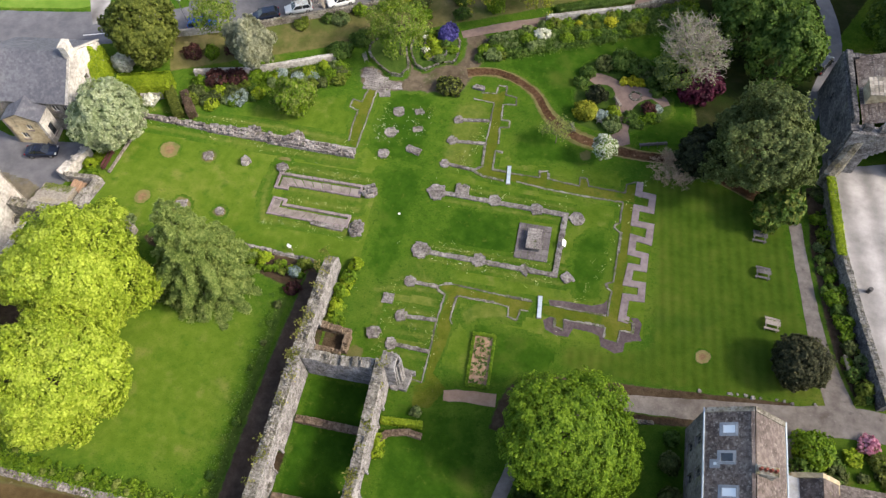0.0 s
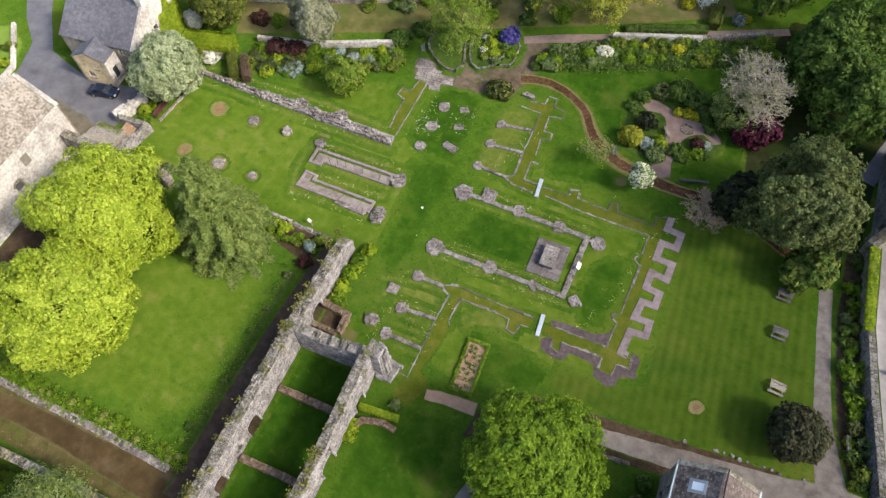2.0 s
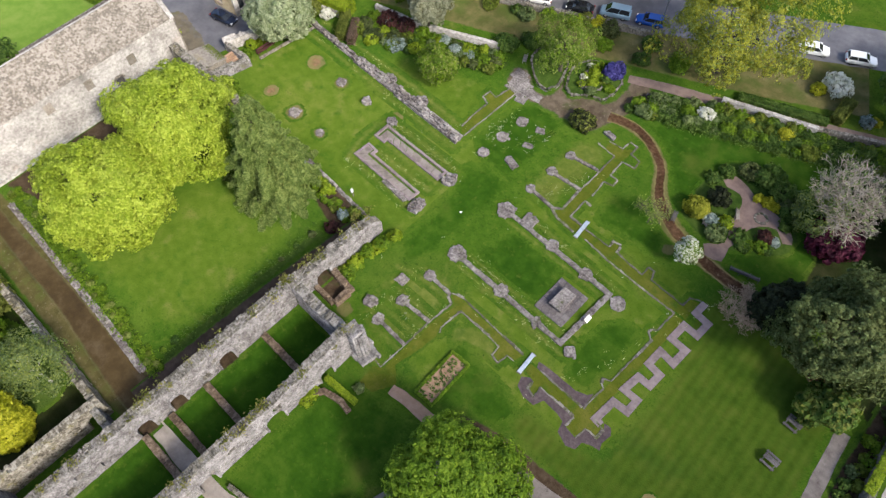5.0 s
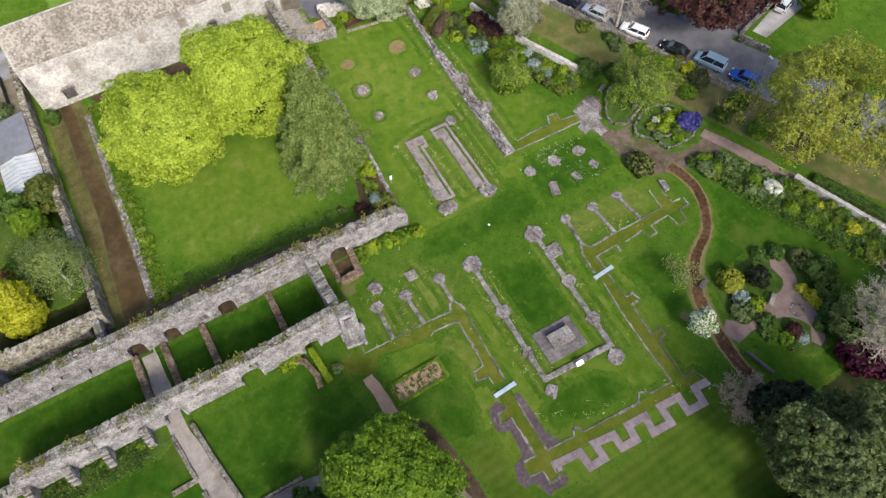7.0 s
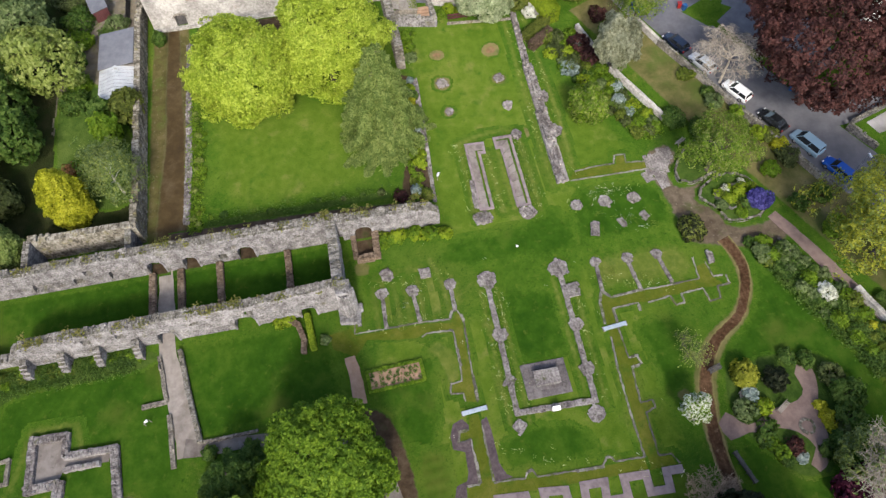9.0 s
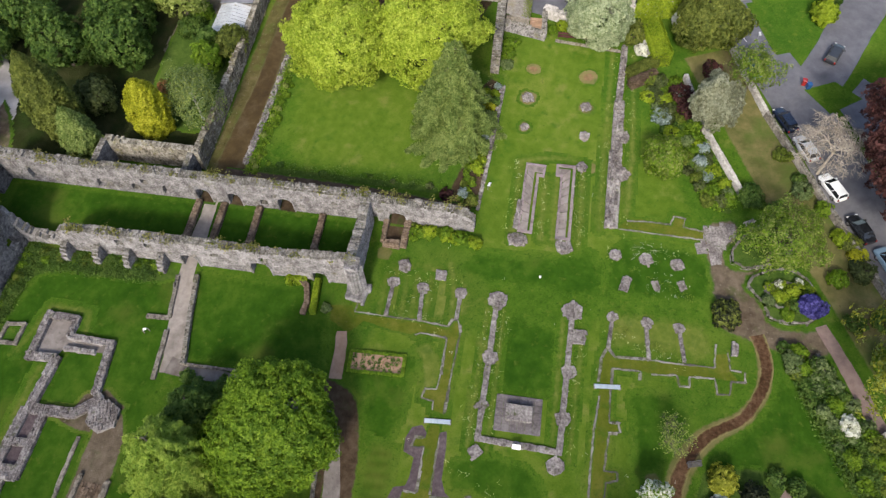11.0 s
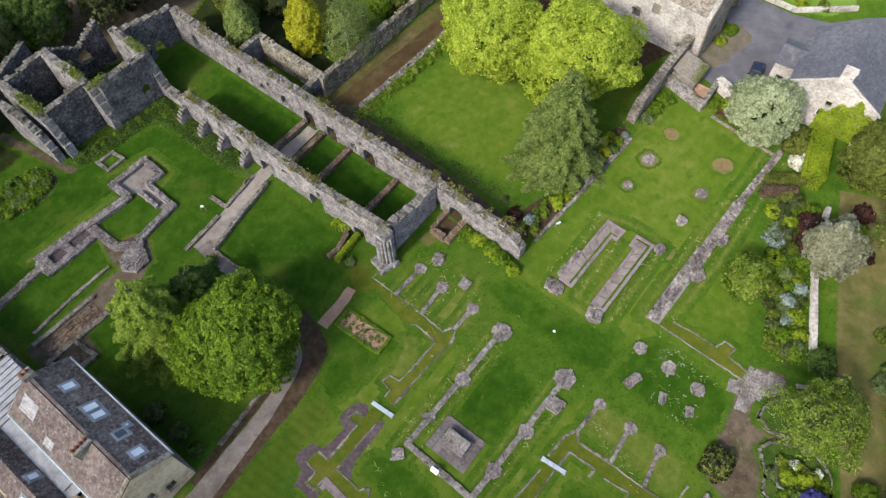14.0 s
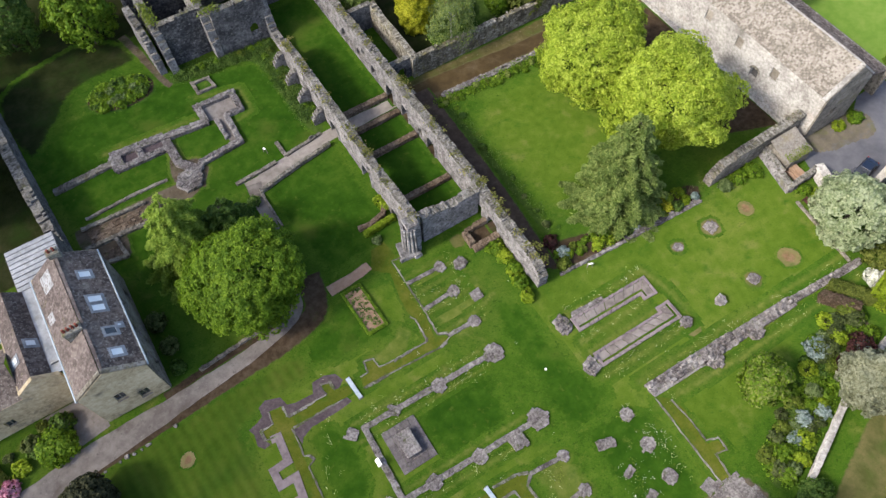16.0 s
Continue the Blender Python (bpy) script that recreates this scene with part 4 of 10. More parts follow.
ground_patch("range_path", ribbon([(-12.7, -38), (-12.5, -25), (-12.0, -14), (-11.5, -5.4)], [3.4, 3.3, 3.2, 2.8], 0.0345), "range_path", "dark brown earth path behind the cloister wall")
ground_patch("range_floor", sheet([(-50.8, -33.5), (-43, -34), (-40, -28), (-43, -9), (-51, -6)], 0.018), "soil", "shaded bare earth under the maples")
ground_patch("garden_floor", sheet([(-50, -42.2), (-15, -42), (-14.5, -55), (-9.5, -68), (-30, -90), (-70, -80), (-62, -45)], 0.014), "shade_dark_floor", "rough garden ground with shade in its colour")
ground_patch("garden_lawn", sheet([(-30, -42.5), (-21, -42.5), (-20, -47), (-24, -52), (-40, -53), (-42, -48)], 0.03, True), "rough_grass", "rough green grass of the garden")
ground_patch("south_floor", sheet([(-9, -66.5), (12, -72), (40, -66), (60, -70), (60, -110), (-20, -110), (-20, -80)], 0.015), "shade_dark_floor", "leaf-littered ground under trees, darkened for their shade")
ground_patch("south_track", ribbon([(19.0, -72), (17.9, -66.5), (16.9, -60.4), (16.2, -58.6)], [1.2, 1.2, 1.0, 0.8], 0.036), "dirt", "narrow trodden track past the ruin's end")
# this dark sheet and the next paint the shade at the south edge
ground_patch("south_floor", sheet([(39.6, -72), (38.4, -38.4), (60, -38.4), (64, -72)], 0.018), "shade_dark_floor", "ground behind the boundary ruin, painted dark for shade")
ground_patch("south_floor", sheet([(18.6, -66.5), (28, -65.4), (33, -60), (37.6, -57), (38, -70), (24, -74)], 0.0175, True, 0.5, 1.5), "shade_dark_floor", "ground by the oval bed, painted dark for tree shade")
ground_patch("south_court", sheet([(-9, -68), (5, -73), (4, -84), (-12, -88), (-24, -80), (-20, -72)], 0.03, True), "dirt", "bare brown earth court behind the ruin")
ground_patch("garden_drive", ribbon([(-30, -80), (-24, -76), (-17, -75)], [5, 4.6, 3], 0.034), "drive", "pale gravel parking by the garden")
ground_patch("house_yard", plain([(40.3, -15.6), (44.2, -15.0), (44.0, -17.2), (46.5, -19.2), (46.5, -20.4), (40.5, -20.4)], 0.026), "pale_path", "gravel yard beside the house gable")
# the dark tarmac tone paints tree shade onto this track
ground_patch("wood_track", ribbon([(49.7, 59.7), (51.0, 53.7), (51.9, 47.9), (51.6, 42.0), (49.6, 36.0), (47.6, 30)], 1.8, 0.03), "tarmac", "narrow track under the trees, greyed for their shade")
ground_patch("north_floor", sheet([(33, 25), (48, 14), (49.5, 40), (60, 60), (34, 56), (30, 44)], 0.014), "shade_dark_floor", "bare ground under the trees, darkened for shade")
ground_patch("border_soil", sheet([(-38, 21.6), (-30.6, 22.6), (-19.6, 27.6), (-16, 28.2), (-17.5, 24.8), (-24, 22.6), (-30, 19.4), (-38, 17.2)], 0.02, True), "rough_grass", "green undergrowth of the herbaceous border")
ground_patch("border_soil", sheet([(2.5, 37.5), (9.8, 41.0), (22, 45.8), (31, 50), (33, 46), (23, 41.5), (12, 36.8), (4.5, 33.8)], 0.02, True), "rough_grass", "green undergrowth of the shrub border")
ground_patch("border_soil", sheet([(46.6, 18.5), (49.2, 18.8), (49.6, 8), (51.4, -1), (52.8, -9.4), (50.8, -10.2), (48.8, -5), (47.6, 2), (46.8, 9)], 0.02), "soil", "dark soil below the boundary wall")
ground_patch("border_soil", sheet([(-13.0, -4.2), (-32.5, -2.9), (-34.5, -3.4), (-34, -5.6), (-22, -6.2), (-13.6, -8.0)], 0.02, True), "soil", "dark soil of a flower bed")
ground_patch("border_soil", sheet([(-49.8, -33.4), (-30, -34.4), (-13.6, -35.2), (-13.2, -33.8), (-30, -33.0), (-46, -32)], 0.02), "rough_grass", "rough weedy margin of the lawn")
ground_patch("border_soil", sheet([(-14.2, -33.5), (-14.0, -9), (-15.4, -9.5), (-15.5, -33)], 0.02), "rough_grass", "rough weedy margin below the cloister wall")
ground_patch("green", sheet([(-62, 32.6), (-80, 29.8), (-95, 30), (-90, 42), (-70, 38.5), (-58, 34.8)], 0.02), "bright_lawn", "bright green village green")
ground_patch("green", plain([(-55.5, 32.4), (-58.4, 40.0), (-53.8, 40.7), (-47.2, 41.7), (-45.0, 36.2), (-46.6, 35.4)], 0.042), "bright_lawn", "bright green grass island")
ground_patch("green", plain([(-38.7, 39.4), (-40.8, 43.9), (-38.0, 47.3), (-34.6, 42.5)], 0.042), "bright_lawn", "grass corner by the side street")
ground_patch("side_street", plain([(-36, 43.8), (-30, 46.4), (-22, 52), (-24, 58), (-33, 58), (-42, 48)], 0.0205), "tarmac", "grey tarmac in the shade of the copper beech")
ground_patch("garden_green", sheet([(-98, -34), (-63.4, -34), (-63.4, -4.4), (-69.4, -4.2), (-69.8, 4.3), (-71.6, 8.9), (-75.8, 11.6), (-98, 4)], 0.02), "bright_lawn", "bright green garden lawn behind the stone range")
for _x, _y, _r in ((-37.0, 9.2, 1.35), (-37.6, 1.3, 1.0), (34.5, -7.4, 0.75)):
    ground_patch("bare_ring", sheet(ngon(_x, _y, _r * 1.1, 14), 0.022, True, 0.25, _r * 0.5, 0.12), "worn_grass", "round patch of worn reddish turf")
    ground_patch("bare_ring", sheet(ngon(_x, _y, _r * 0.85, 12), 0.030, True, 0.3, _r * 0.8, 0.12), "bare_earth", "bare reddish earth in a ring")
# aisle walls marked in the turf: mossy strips between thin stone lines
ground_patch("moss_strip", sheet([(4.6, 13.0), (5.4, 14.1), (5.2, 17.9), (5.1, 25.2), (3.4, 25.4), (3.1, 26.8), (5.2, 27.0), (6.4, 28.0), (6.5, 26.2), (6.4, 25.2), (6.6, 22.4), (6.6, 21.0), (6.9, 18.2), (6.7, 17.0), (6.8, 13.8), (13.1, 13.7), (13.1, 14.6), (14.0, 14.8), (14.2, 13.6), (18.3, 13.3), (18.3, 14.6), (19.2, 14.6), (19.5, 13.4), (24.2, 13.3), (24.4, 14.6), (25.5, 15.0), (25.5, 11.8), (24.1, 11.8), (10.2, 12.4), (5.7, 12.5)], 0.0262, False, 0.08, 0.22, 0.17), "moss_strip", "mossy yellow-green strip between stone lines")
ground_patch("moss_strip", sheet([(25.5, 11.8), (25.4, 6.8), (25.2, 0.3), (24.9, -4.5), (26.5, -5.0), (26.5, -6.0), (25.1, -6.1), (24.9, -7.5), (23.4, -7.3), (23.4, -6.0), (18.6, -5.9), (18.6, -7.2), (17.5, -6.9), (17.5, -5.9), (15.9, -5.6), (15.9, -4.4), (17.0, -4.4), (23.4, -4.5), (23.8, 0.0), (24.0, 6.3), (24.1, 11.8)], 0.0266, False, 0.08, 0.22, 0.17), "moss_strip", "mossy yellow-green strip between stone lines")
ground_patch("moss_strip", sheet([(4.1, -16.4), (4.1, -12.8), (4.2, -9.0), (4.6, -5.3), (3.4, -4.4), (4.1, -3.9), (8.4, -4.1), (14.8, -4.3), (14.5, -5.6), (13.4, -5.6), (13.2, -7.0), (12.1, -6.7), (12.0, -5.5), (10.2, -5.3), (6.0, -5.2), (5.7, -5.7), (5.5, -8.4), (5.9, -9.4), (5.6, -12.6), (5.0, -15.2), (6.8, -16.8), (5.4, -19.4), (3.4, -19.5), (3.0, -17.0)], 0.0270, False, 0.12, 0.25, 0.17), "moss_strip", "mossy worn turf by the cloister door")
ground_patch("moss_strip", sheet([(-12.1, 13.8), (-11.7, 24.8), (-13.0, 25.0), (-13.4, 22.2), (-14.6, 22.4), (-14.6, 21.1), (-13.3, 20.7), (-13.5, 18.0), (-13.9, 16.9), (-13.3, 14.9)], 0.0262, False, 0.08, 0.25, 0.17), "moss_strip", "mossy trench floor between stone lines")
ground_patch("moss_strip", sheet([(-2.9, -14.4), (3.6, -14.2), (3.8, -3.8), (-1.0, -2.9), (-4.2, -6.0), (-4.2, -12)], 0.014, True, 0.4, 3.2), "straw_turf", "thin yellowish turf round the chapel stumps")
ground_patch("moss_strip", sheet([(-0.6, 12.6), (4.2, 12.8), (4.9, 14.5), (4.8, 24.9), (-0.5, 24.2), (-1.0, 16)], 0.014, True, 0.4, 3.2), "straw_turf", "thin yellowish turf round the chapel stumps")
ground_patch("worn_turf", sheet([(8.6, -5.4), (13, -5.6), (13.5, -7.4), (10, -7.6), (7.4, -9.0), (6.6, -7.0)], 0.024, True, 0.3, 1.0), "straw_turf", "worn straw-coloured turf")
for _x, _y, _r in ((-20.8, 9.9, 1.2), (18.6, 18.4, 1.0), (-4.4, -14.6, 1.2)):
    ground_patch("worn_turf", sheet(ngon(_x, _y, _r, 11), 0.016, True, 0.35), "worn_grass", "small worn patch of turf")
ground_patch("purple_band", plain([(16.5, -3.7), (18.0, -3.5), (21.6, -3.5), (22.9, -3.0), (23.3, -2.4), (23.5, -4.3), (21.7, -4.4), (18.8, -4.5), (16.8, -4.4)], 0.03), "purple_gravel", "band of dark purple-grey gravel")
ground_patch("purple_band", plain([(16.2, -6.4), (17.0, -5.8), (17.5, -5.9), (17.5, -6.9), (18.7, -7.3), (18.6, -5.9), (23.4, -6.0), (23.4, -7.4), (24.9, -7.6), (25.1, -6.1), (26.6, -6.1), (26.6, -4.9), (26.2, -4.2), (27.0, -4.1), (27.5, -4.8), (27.3, -6.1), (27.6, -6.9), (26.6, -7.1), (25.7, -7.5), (25.6, -8.6), (24.7, -9.0), (23.1, -8.4), (22.8, -7.2), (21.9, -6.9), (19.8, -6.8), (19.3, -8.0), (17.8, -8.0), (16.6, -7.5)], 0.03), "purple_gravel", "band of dark purple-grey gravel")
# the stepped east end: a pale concrete band that runs in and out round the buttresses
_z = [(26.0, 15.3), (25.9, 13.5), (27.7, 13.3), (27.6, 11.2), (25.8, 11.3), (25.7, 8.9), (27.7, 8.8), (27.6, 6.5), (25.7, 6.8), (25.6, 4.6), (27.3, 4.4), (27.2, 2.6), (25.7, 2.6), (25.4, 0.3), (27.2, 0.3), (27.2, -1.5), (25.4, -1.6), (25.2, -4.5), (26.0, -4.6)]
def mitred(pts, w, h):
    """A band of width w and height h with mitred corners."""
    v, f = [], []
    n = len(pts)
    for i, p in enumerate(pts):
        p = Vector(p)
        d0 = (p - Vector(pts[i - 1])).normalized() if i else (Vector(pts[1]) - p).normalized()
        d1 = (Vector(pts[i + 1]) - p).normalized() if i < n - 1 else d0
        n0, n1 = Vector((-d0.y, d0.x)), Vector((-d1.y, d1.x))
        m = (n0 + n1).normalized()
        k = w / 2 / max(0.4, m.dot(n0))
        for s in (-1, 1):
            q = p + m * k * s
            v += [(q.x, q.y, 0.0), (q.x + noise.noise(Vector((q.x, q.y, s))) * 0.06, q.y, h)]
    for i in range(n - 1):
        a = 4 * i
        f += [(a + 1, a + 5, a + 7, a + 3), (a, a + 4, a + 5, a + 1), (a + 2, a + 3, a + 7, a + 6)]
    f += [(0, 1, 3, 2), (4 * n - 4, 4 * n - 2, 4 * n - 1, 4 * n - 3)]
    return v, f


band = mitred(_z, 0.86, 0.1)
tagged(part("stepped_band", band, M["pale_concrete"]), "pale pinkish concrete band stepping round former buttresses", "ruin")

# thin stone lines of the aisle and chapel walls
def outline(lines, label, w=0.17, h=0.12, seed=0):
    ground_patch("mown_edge", verge(lines, 1.1, 0.0090 + 0.0004 * (seed % 9)), "straw_turf", "straw-green mown edge along a line of stones")
    for i, ln in enumerate(lines):
        masonry("stone_outline", [bar(a, b, w) for a, b in zip(ln, ln[1:])], h, label, "kerb_stone", "ruin", "stone outlines of the church", 0.4, seed * 20 + i)


outline([[(4.5, 13.3), (5.4, 14.1), (5.2, 17.9), (5.2, 21.8), (5.1, 25.2), (3.4, 25.4), (2.2, 25.5)]], "thin line of weathered stones marking the north transept", seed=1)
outline([[(4.6, 13.0), (5.7, 12.5), (8.5, 12.3)], [(10.2, 12.5), (13.8, 12.1), (19.9, 11.8), (24.1, 11.8), (24.0, 10.6), (23.9, 8.6), (23.4, 8.3), (23.3, 7.8), (24.1, 7.2), (24.0, 4.2), (23.8, 0.1), (22.9, -0.3), (23.1, -0.8), (23.7, -1.2), (23.5, -4.5)]], "thin line of weathered stones marking the choir aisle", seed=2)
outline([[(7.6, 17.0), (6.7, 17.0), (6.8, 13.8), (9.2, 13.7), (13.1, 13.7), (13.1, 14.7), (14.0, 14.9), (14.2, 13.7), (18.3, 13.3), (18.3, 14.7), (19.2, 14.7), (19.5, 13.5), (24.2, 13.3), (24.3, 14.7), (25.4, 15.2)]], "thin line of weathered stones stepping round buttresses", seed=3)
outline([[(6.9, 18.2), (6.6, 21.0), (7.9, 21.3), (7.8, 22.4), (6.6, 22.4), (6.4, 25.2), (8.2, 25.4), (8.1, 26.8), (6.5, 27.0), (6.4, 28.6), (5.2, 28.6)], [(3.1, 26.8), (5.2, 27.0), (5.2, 28.2)]], "thin line of weathered stones marking the transept", seed=4)
outline([[(2.5, -16.3), (3.9, -16.6), (4.0, -12.8), (4.0, -9.0), (4.3, -5.3), (3.4, -4.8), (3.3, -4.3), (4.0, -4.0), (4.9, -3.8), (8.4, -4.0), (11.6, -4.2), (14.7, -4.3)]], "thin line of weathered stones marking the south aisle", seed=5)
outline([[(5.9, -8.9), (5.5, -8.4), (5.7, -5.6), (6.0, -5.2), (7.9, -5.3), (10.1, -5.3), (12.0, -5.5), (12.1, -6.8), (13.2, -7.0), (13.4, -5.6), (14.4, -5.6)]], "thin line of weathered stones stepping round buttresses", seed=6)
outline([[(17.5, -5.9), (17.5, -6.9), (18.7, -7.3), (18.6, -5.9), (21.1, -5.9), (23.4, -6.0), (23.3, -7.3)], [(24.9, -7.6), (25.1, -6.1), (26.6, -6.0), (26.6, -4.9), (25.1, -4.6)], [(17.3, -4.4), (23.3, -4.5)]], "thin line of weathered stones edged by dark gravel", 0.17, seed=7)
outline([[(-11.9, 14.1), (-11.7, 24.8)]], "straight line of weathered stones by a trench", seed=8)
outline([[(-13.2, 15.1), (-13.5, 18.0), (-13.4, 20.5), (-14.7, 21.0), (-14.6, 22.4), (-13.3, 22.1), (-12.9, 24.9)]], "line of weathered stones stepping round buttresses", seed=9)

# presbytery: low rubble walls with pier stumps
masonry("presbytery_wall", [bar((0.8, 0.0), (16.9, -0.3), 0.62)], 0.22, "low rubble footing of the presbytery, lichen grey", seed=11)
masonry("presbytery_wall", [bar((1.0, 9.0), (17.1, 8.5), 0.62)], 0.22, "low rubble footing of the presbytery, lichen grey", seed=12)
masonry("presbytery_wall", [bar((16.8, -0.6), (17.1, 8.8), 0.66)], 0.26, "low rubble cross wall behind the altar, lichen grey", seed=13)
def pier(x, y, r, sides=8, seed=0, h=0.24, sy=1.0, turn=0.3, label="low octagonal pier stump of grey rubble", group="pier stumps"):
    return masonry("pier_stump", [ngon(x, y, r * 0.88, sides, turn, sy)], h, label, "low_stone", "ruin", group, 0.34, seed)


for _k, (_x, _y, _r, _n) in enumerate(((0.1, 0.1, 1.35, 6), (7.5, 0.0, 0.95, 8), (13.1, -0.25, 0.9, 4), (0.3, 9.0, 1.45, 6), (7.9, 9.0, 0.95, 8), (13.4, 8.7, 0.95, 8), (18.6, 8.2, 1.05, 9), (18.3, -0.4, 0.95, 4))):
    pier(_x, _y, _r, _n, 20 + _k, turn=0.0)
masonry("pier_stump", [bar((3.5, 8.9), (3.5, 10.6), 1.8)], 0.3, "square rubble platform beside a pier stump", seed=29, group="pier stumps")
# north transept stumps and chapel walls
for _k, (_x, _y, _r) in enumerate(((-8.0, 13.8, 0.85), (-7.9, 17.5, 0.95), (-7.7, 21.3, 0.95))):
    pier(_x, _y, _r, 8, 30 + _k)
masonry("pier_stump", [bar((-5.0, 15.3), (-3.2, 14.8), 1.1)], 0.25, "oblong pier stump of grey rubble", seed=33, group="pier stumps")
masonry("pier_stump", [bar((-5.0, 18.5), (-4.0, 18.9), 0.8)], 0.2, "small pier stump of grey rubble", seed=34, group="pier stumps")
masonry("pier_stump", [bar((-5.4, 21.6), (-4.4, 22.0), 0.9)], 0.2, "small pier stump of grey rubble", seed=35, group="pier stumps")
for _k, (_x, _y, _x2, _y2) in enumerate(((0.4, 13.6, 4.3, 13.3), (0.6, 17.6, 5.1, 17.9), (0.8, 21.4, 5.0, 21.9))):
    masonry("chapel_wall", [ngon(_x, _y, 0.66, 8), bar((_x + 0.6, _y), (_x2, _y2), 0.42)], 0.22, "low chapel wall stump with a rounded pier end", group="chapel wall stumps", seed=40 + _k)
masonry("chapel_wall", [bar((1.8, 27.6), (3.4, 27.4), 0.6)], 0.4, "short rubble wall stump in the turf", seed=46, group="chapel wall stumps")
# south transept stumps
pier(-2.3, -7.1, 1.05, 4, 50, turn=0.8)
masonry("pier_stump", [ngon(-2.9, -11.7, 0.8, 7)], 0.35, "broken pier stump with pale stones", seed=51, group="pier stumps")
for _k, (_x, _y, _x2, _y2) in enumerate(((-0.6, -12.7, 3.9, -12.8), (-0.3, -9.0, 3.9, -8.8), (-0.2, -4.4, 3.2, -4.5))):
    masonry("chapel_wall", [ngon(_x, _y, 0.72, 8), bar((_x + 0.6, _y), (_x2, _y2), 0.45)], 0.22, "low chapel wall stump with a rounded pier end", group="chapel wall stumps", seed=52 + _k)
masonry("pier_stump", [ngon(-25.95, 9.1, 0.62, 8)], 0.7, "pale round boulder-like pier stump in the nave", seed=58, group="pier stumps")
for _k, (_x, _y, _r) in enumerate(((-31.3, 9.1, 0.75), (-32.0, 0.9, 0.85), (-26.7, 0.9, 0.6))):
    masonry("pier_stump", [ngon(_x, _y, _r, 7)], 0.22, "sunken pier base ringed by worn turf", seed=60 + _k, group="pier stumps")
    ground_patch("worn_turf", sheet(ngon(_x, _y, _r * 1.7, 11), 0.017, True, 0.2), "worn_grass", "worn turf ring round a pier base")
# nave north wall, low and broken
masonry("nave_wall", [bar((-43.4, 14.2), (-33, 13.6), 0.9), bar((-33, 13.6), (-24, 13.4), 1.3), bar((-24, 13.4), (-11.9, 13.1), 1.7), ngon(-26.6, 14.1, 1.1, 7), ngon(-20.4, 14.0, 1.3, 7)], 0.5, "long low rubble wall of the nave, broken and lichened", seed=70, base=0.32, uneven=0.95, size=0.42)
# choir pits: stone-lined sunken trenches shaped like hooks
def choir_pit(pts, label, seed):
    """A hooked platform of worn slabs with a narrow slot and a kerb along its north side."""
    root = empty("choir_pit", *pts[0])
    m = root.matrix_basis.inverted()
    p = [Vector(q) for q in pts]
    dirs = [(b - a).normalized() for a, b in zip(p, p[1:])]
    rng = random.Random(seed)

    def rail(off):
        r = [p[0] + Vector((dirs[0].y, -dirs[0].x)) * off]
        for q, d0, d1 in zip(p[1:-1], dirs, dirs[1:]):
            n0, n1 = Vector((d0.y, -d0.x)), Vector((d1.y, -d1.x))
            r.append(q + (n0 + n1) * (off / (1 + n0.dot(n1))))
        return r + [p[-1] + Vector((dirs[-1].y, -dirs[-1].x)) * off]

    def course(name, lo, hi, height, step, material, text=""):
        a, b = rail(lo), rail(hi)
        for k in range(len(p) - 1):
            n = max(1, round((p[k + 1] - p[k]).length / step))
            for i in range(n):
                t0, t1 = i / n + 0.004, (i + 1) / n - 0.004
                q = [a[k].lerp(a[k + 1], t0), a[k].lerp(a[k + 1], t1), b[k].lerp(b[k + 1], t1), b[k].lerp(b[k + 1], t0)]
                q = [c + Vector((rng.uniform(-0.03, 0.03), rng.uniform(-0.03, 0.03))) for c in q]
                h = height + rng.uniform(-0.02, 0.02)
                mid = sum(q, Vector((0, 0))) / 4
                v = [(c.x, c.y, -0.05) for c in q] + [(c.x, c.y, h - 0.03) for c in q] + [(*c.lerp(mid, 0.05), h) for c in q]
                f = [(8, 9, 10, 11)] + [(o + j, o + (j + 1) % 4, o + 4 + (j + 1) % 4, o + 4 + j) for o in (0, 4) for j in range(4)]
                if (q[1] - q[0]).cross(q[3] - q[0]) < 0:
                    f = [tuple(reversed(w)) for w in f]
                part(name, moved((v, f), m), M[material], root, text)
    course("floor_slab", -0.62, 0.30, 0.16, 1.3, "pit_floor", "worn pinkish grey floor slab")
    course("outer_kerb", -0.95, -0.64, 0.24, 0.7, "pale_concrete")
    course("kerb", 0.60, 0.95, 0.30, 0.7, "pale_concrete")
    a, b = rail(0.28), rail(0.62)
    for k in range(len(p) - 1):
        part("slot", moved(([(*a[k], 0.034), (*a[k + 1], 0.034), (*b[k + 1], 0.034), (*b[k], 0.034)], [(3, 2, 1, 0)]), m), M["soil"], root, "dark floor of the slot")
    for e, d in ((p[0], -dirs[0]), (p[-1], dirs[-1])):
        n = Vector((d.y, -d.x))
        q = [e + n * -0.95, e + n * 0.95, e + n * 0.95 + d * 0.3, e + n * -0.95 + d * 0.3]
        if (q[1] - q[0]).cross(q[3] - q[0]) < 0:
            q.reverse()
        v = [(*c, z) for z in (-0.05, 0.27) for c in q]
        part("end_kerb", moved((v, [(4, 5, 6, 7)] + [(j, (j + 1) % 4, 4 + (j + 1) % 4, 4 + j) for j in range(4)]), m), M["pale_concrete"], root)
    return tagged(root, label, "choir pit", "choir pits")


choir_pit([(-10.0, 2.4), (-19.6, 2.6), (-19.5, 4.0)], "hook-shaped sunken choir pit edged with pale stone", 80)
choir_pit([(-9.6, 7.2), (-19.9, 7.3), (-19.9, 6.0)], "hook-shaped sunken choir pit edged with pale stone", 90)
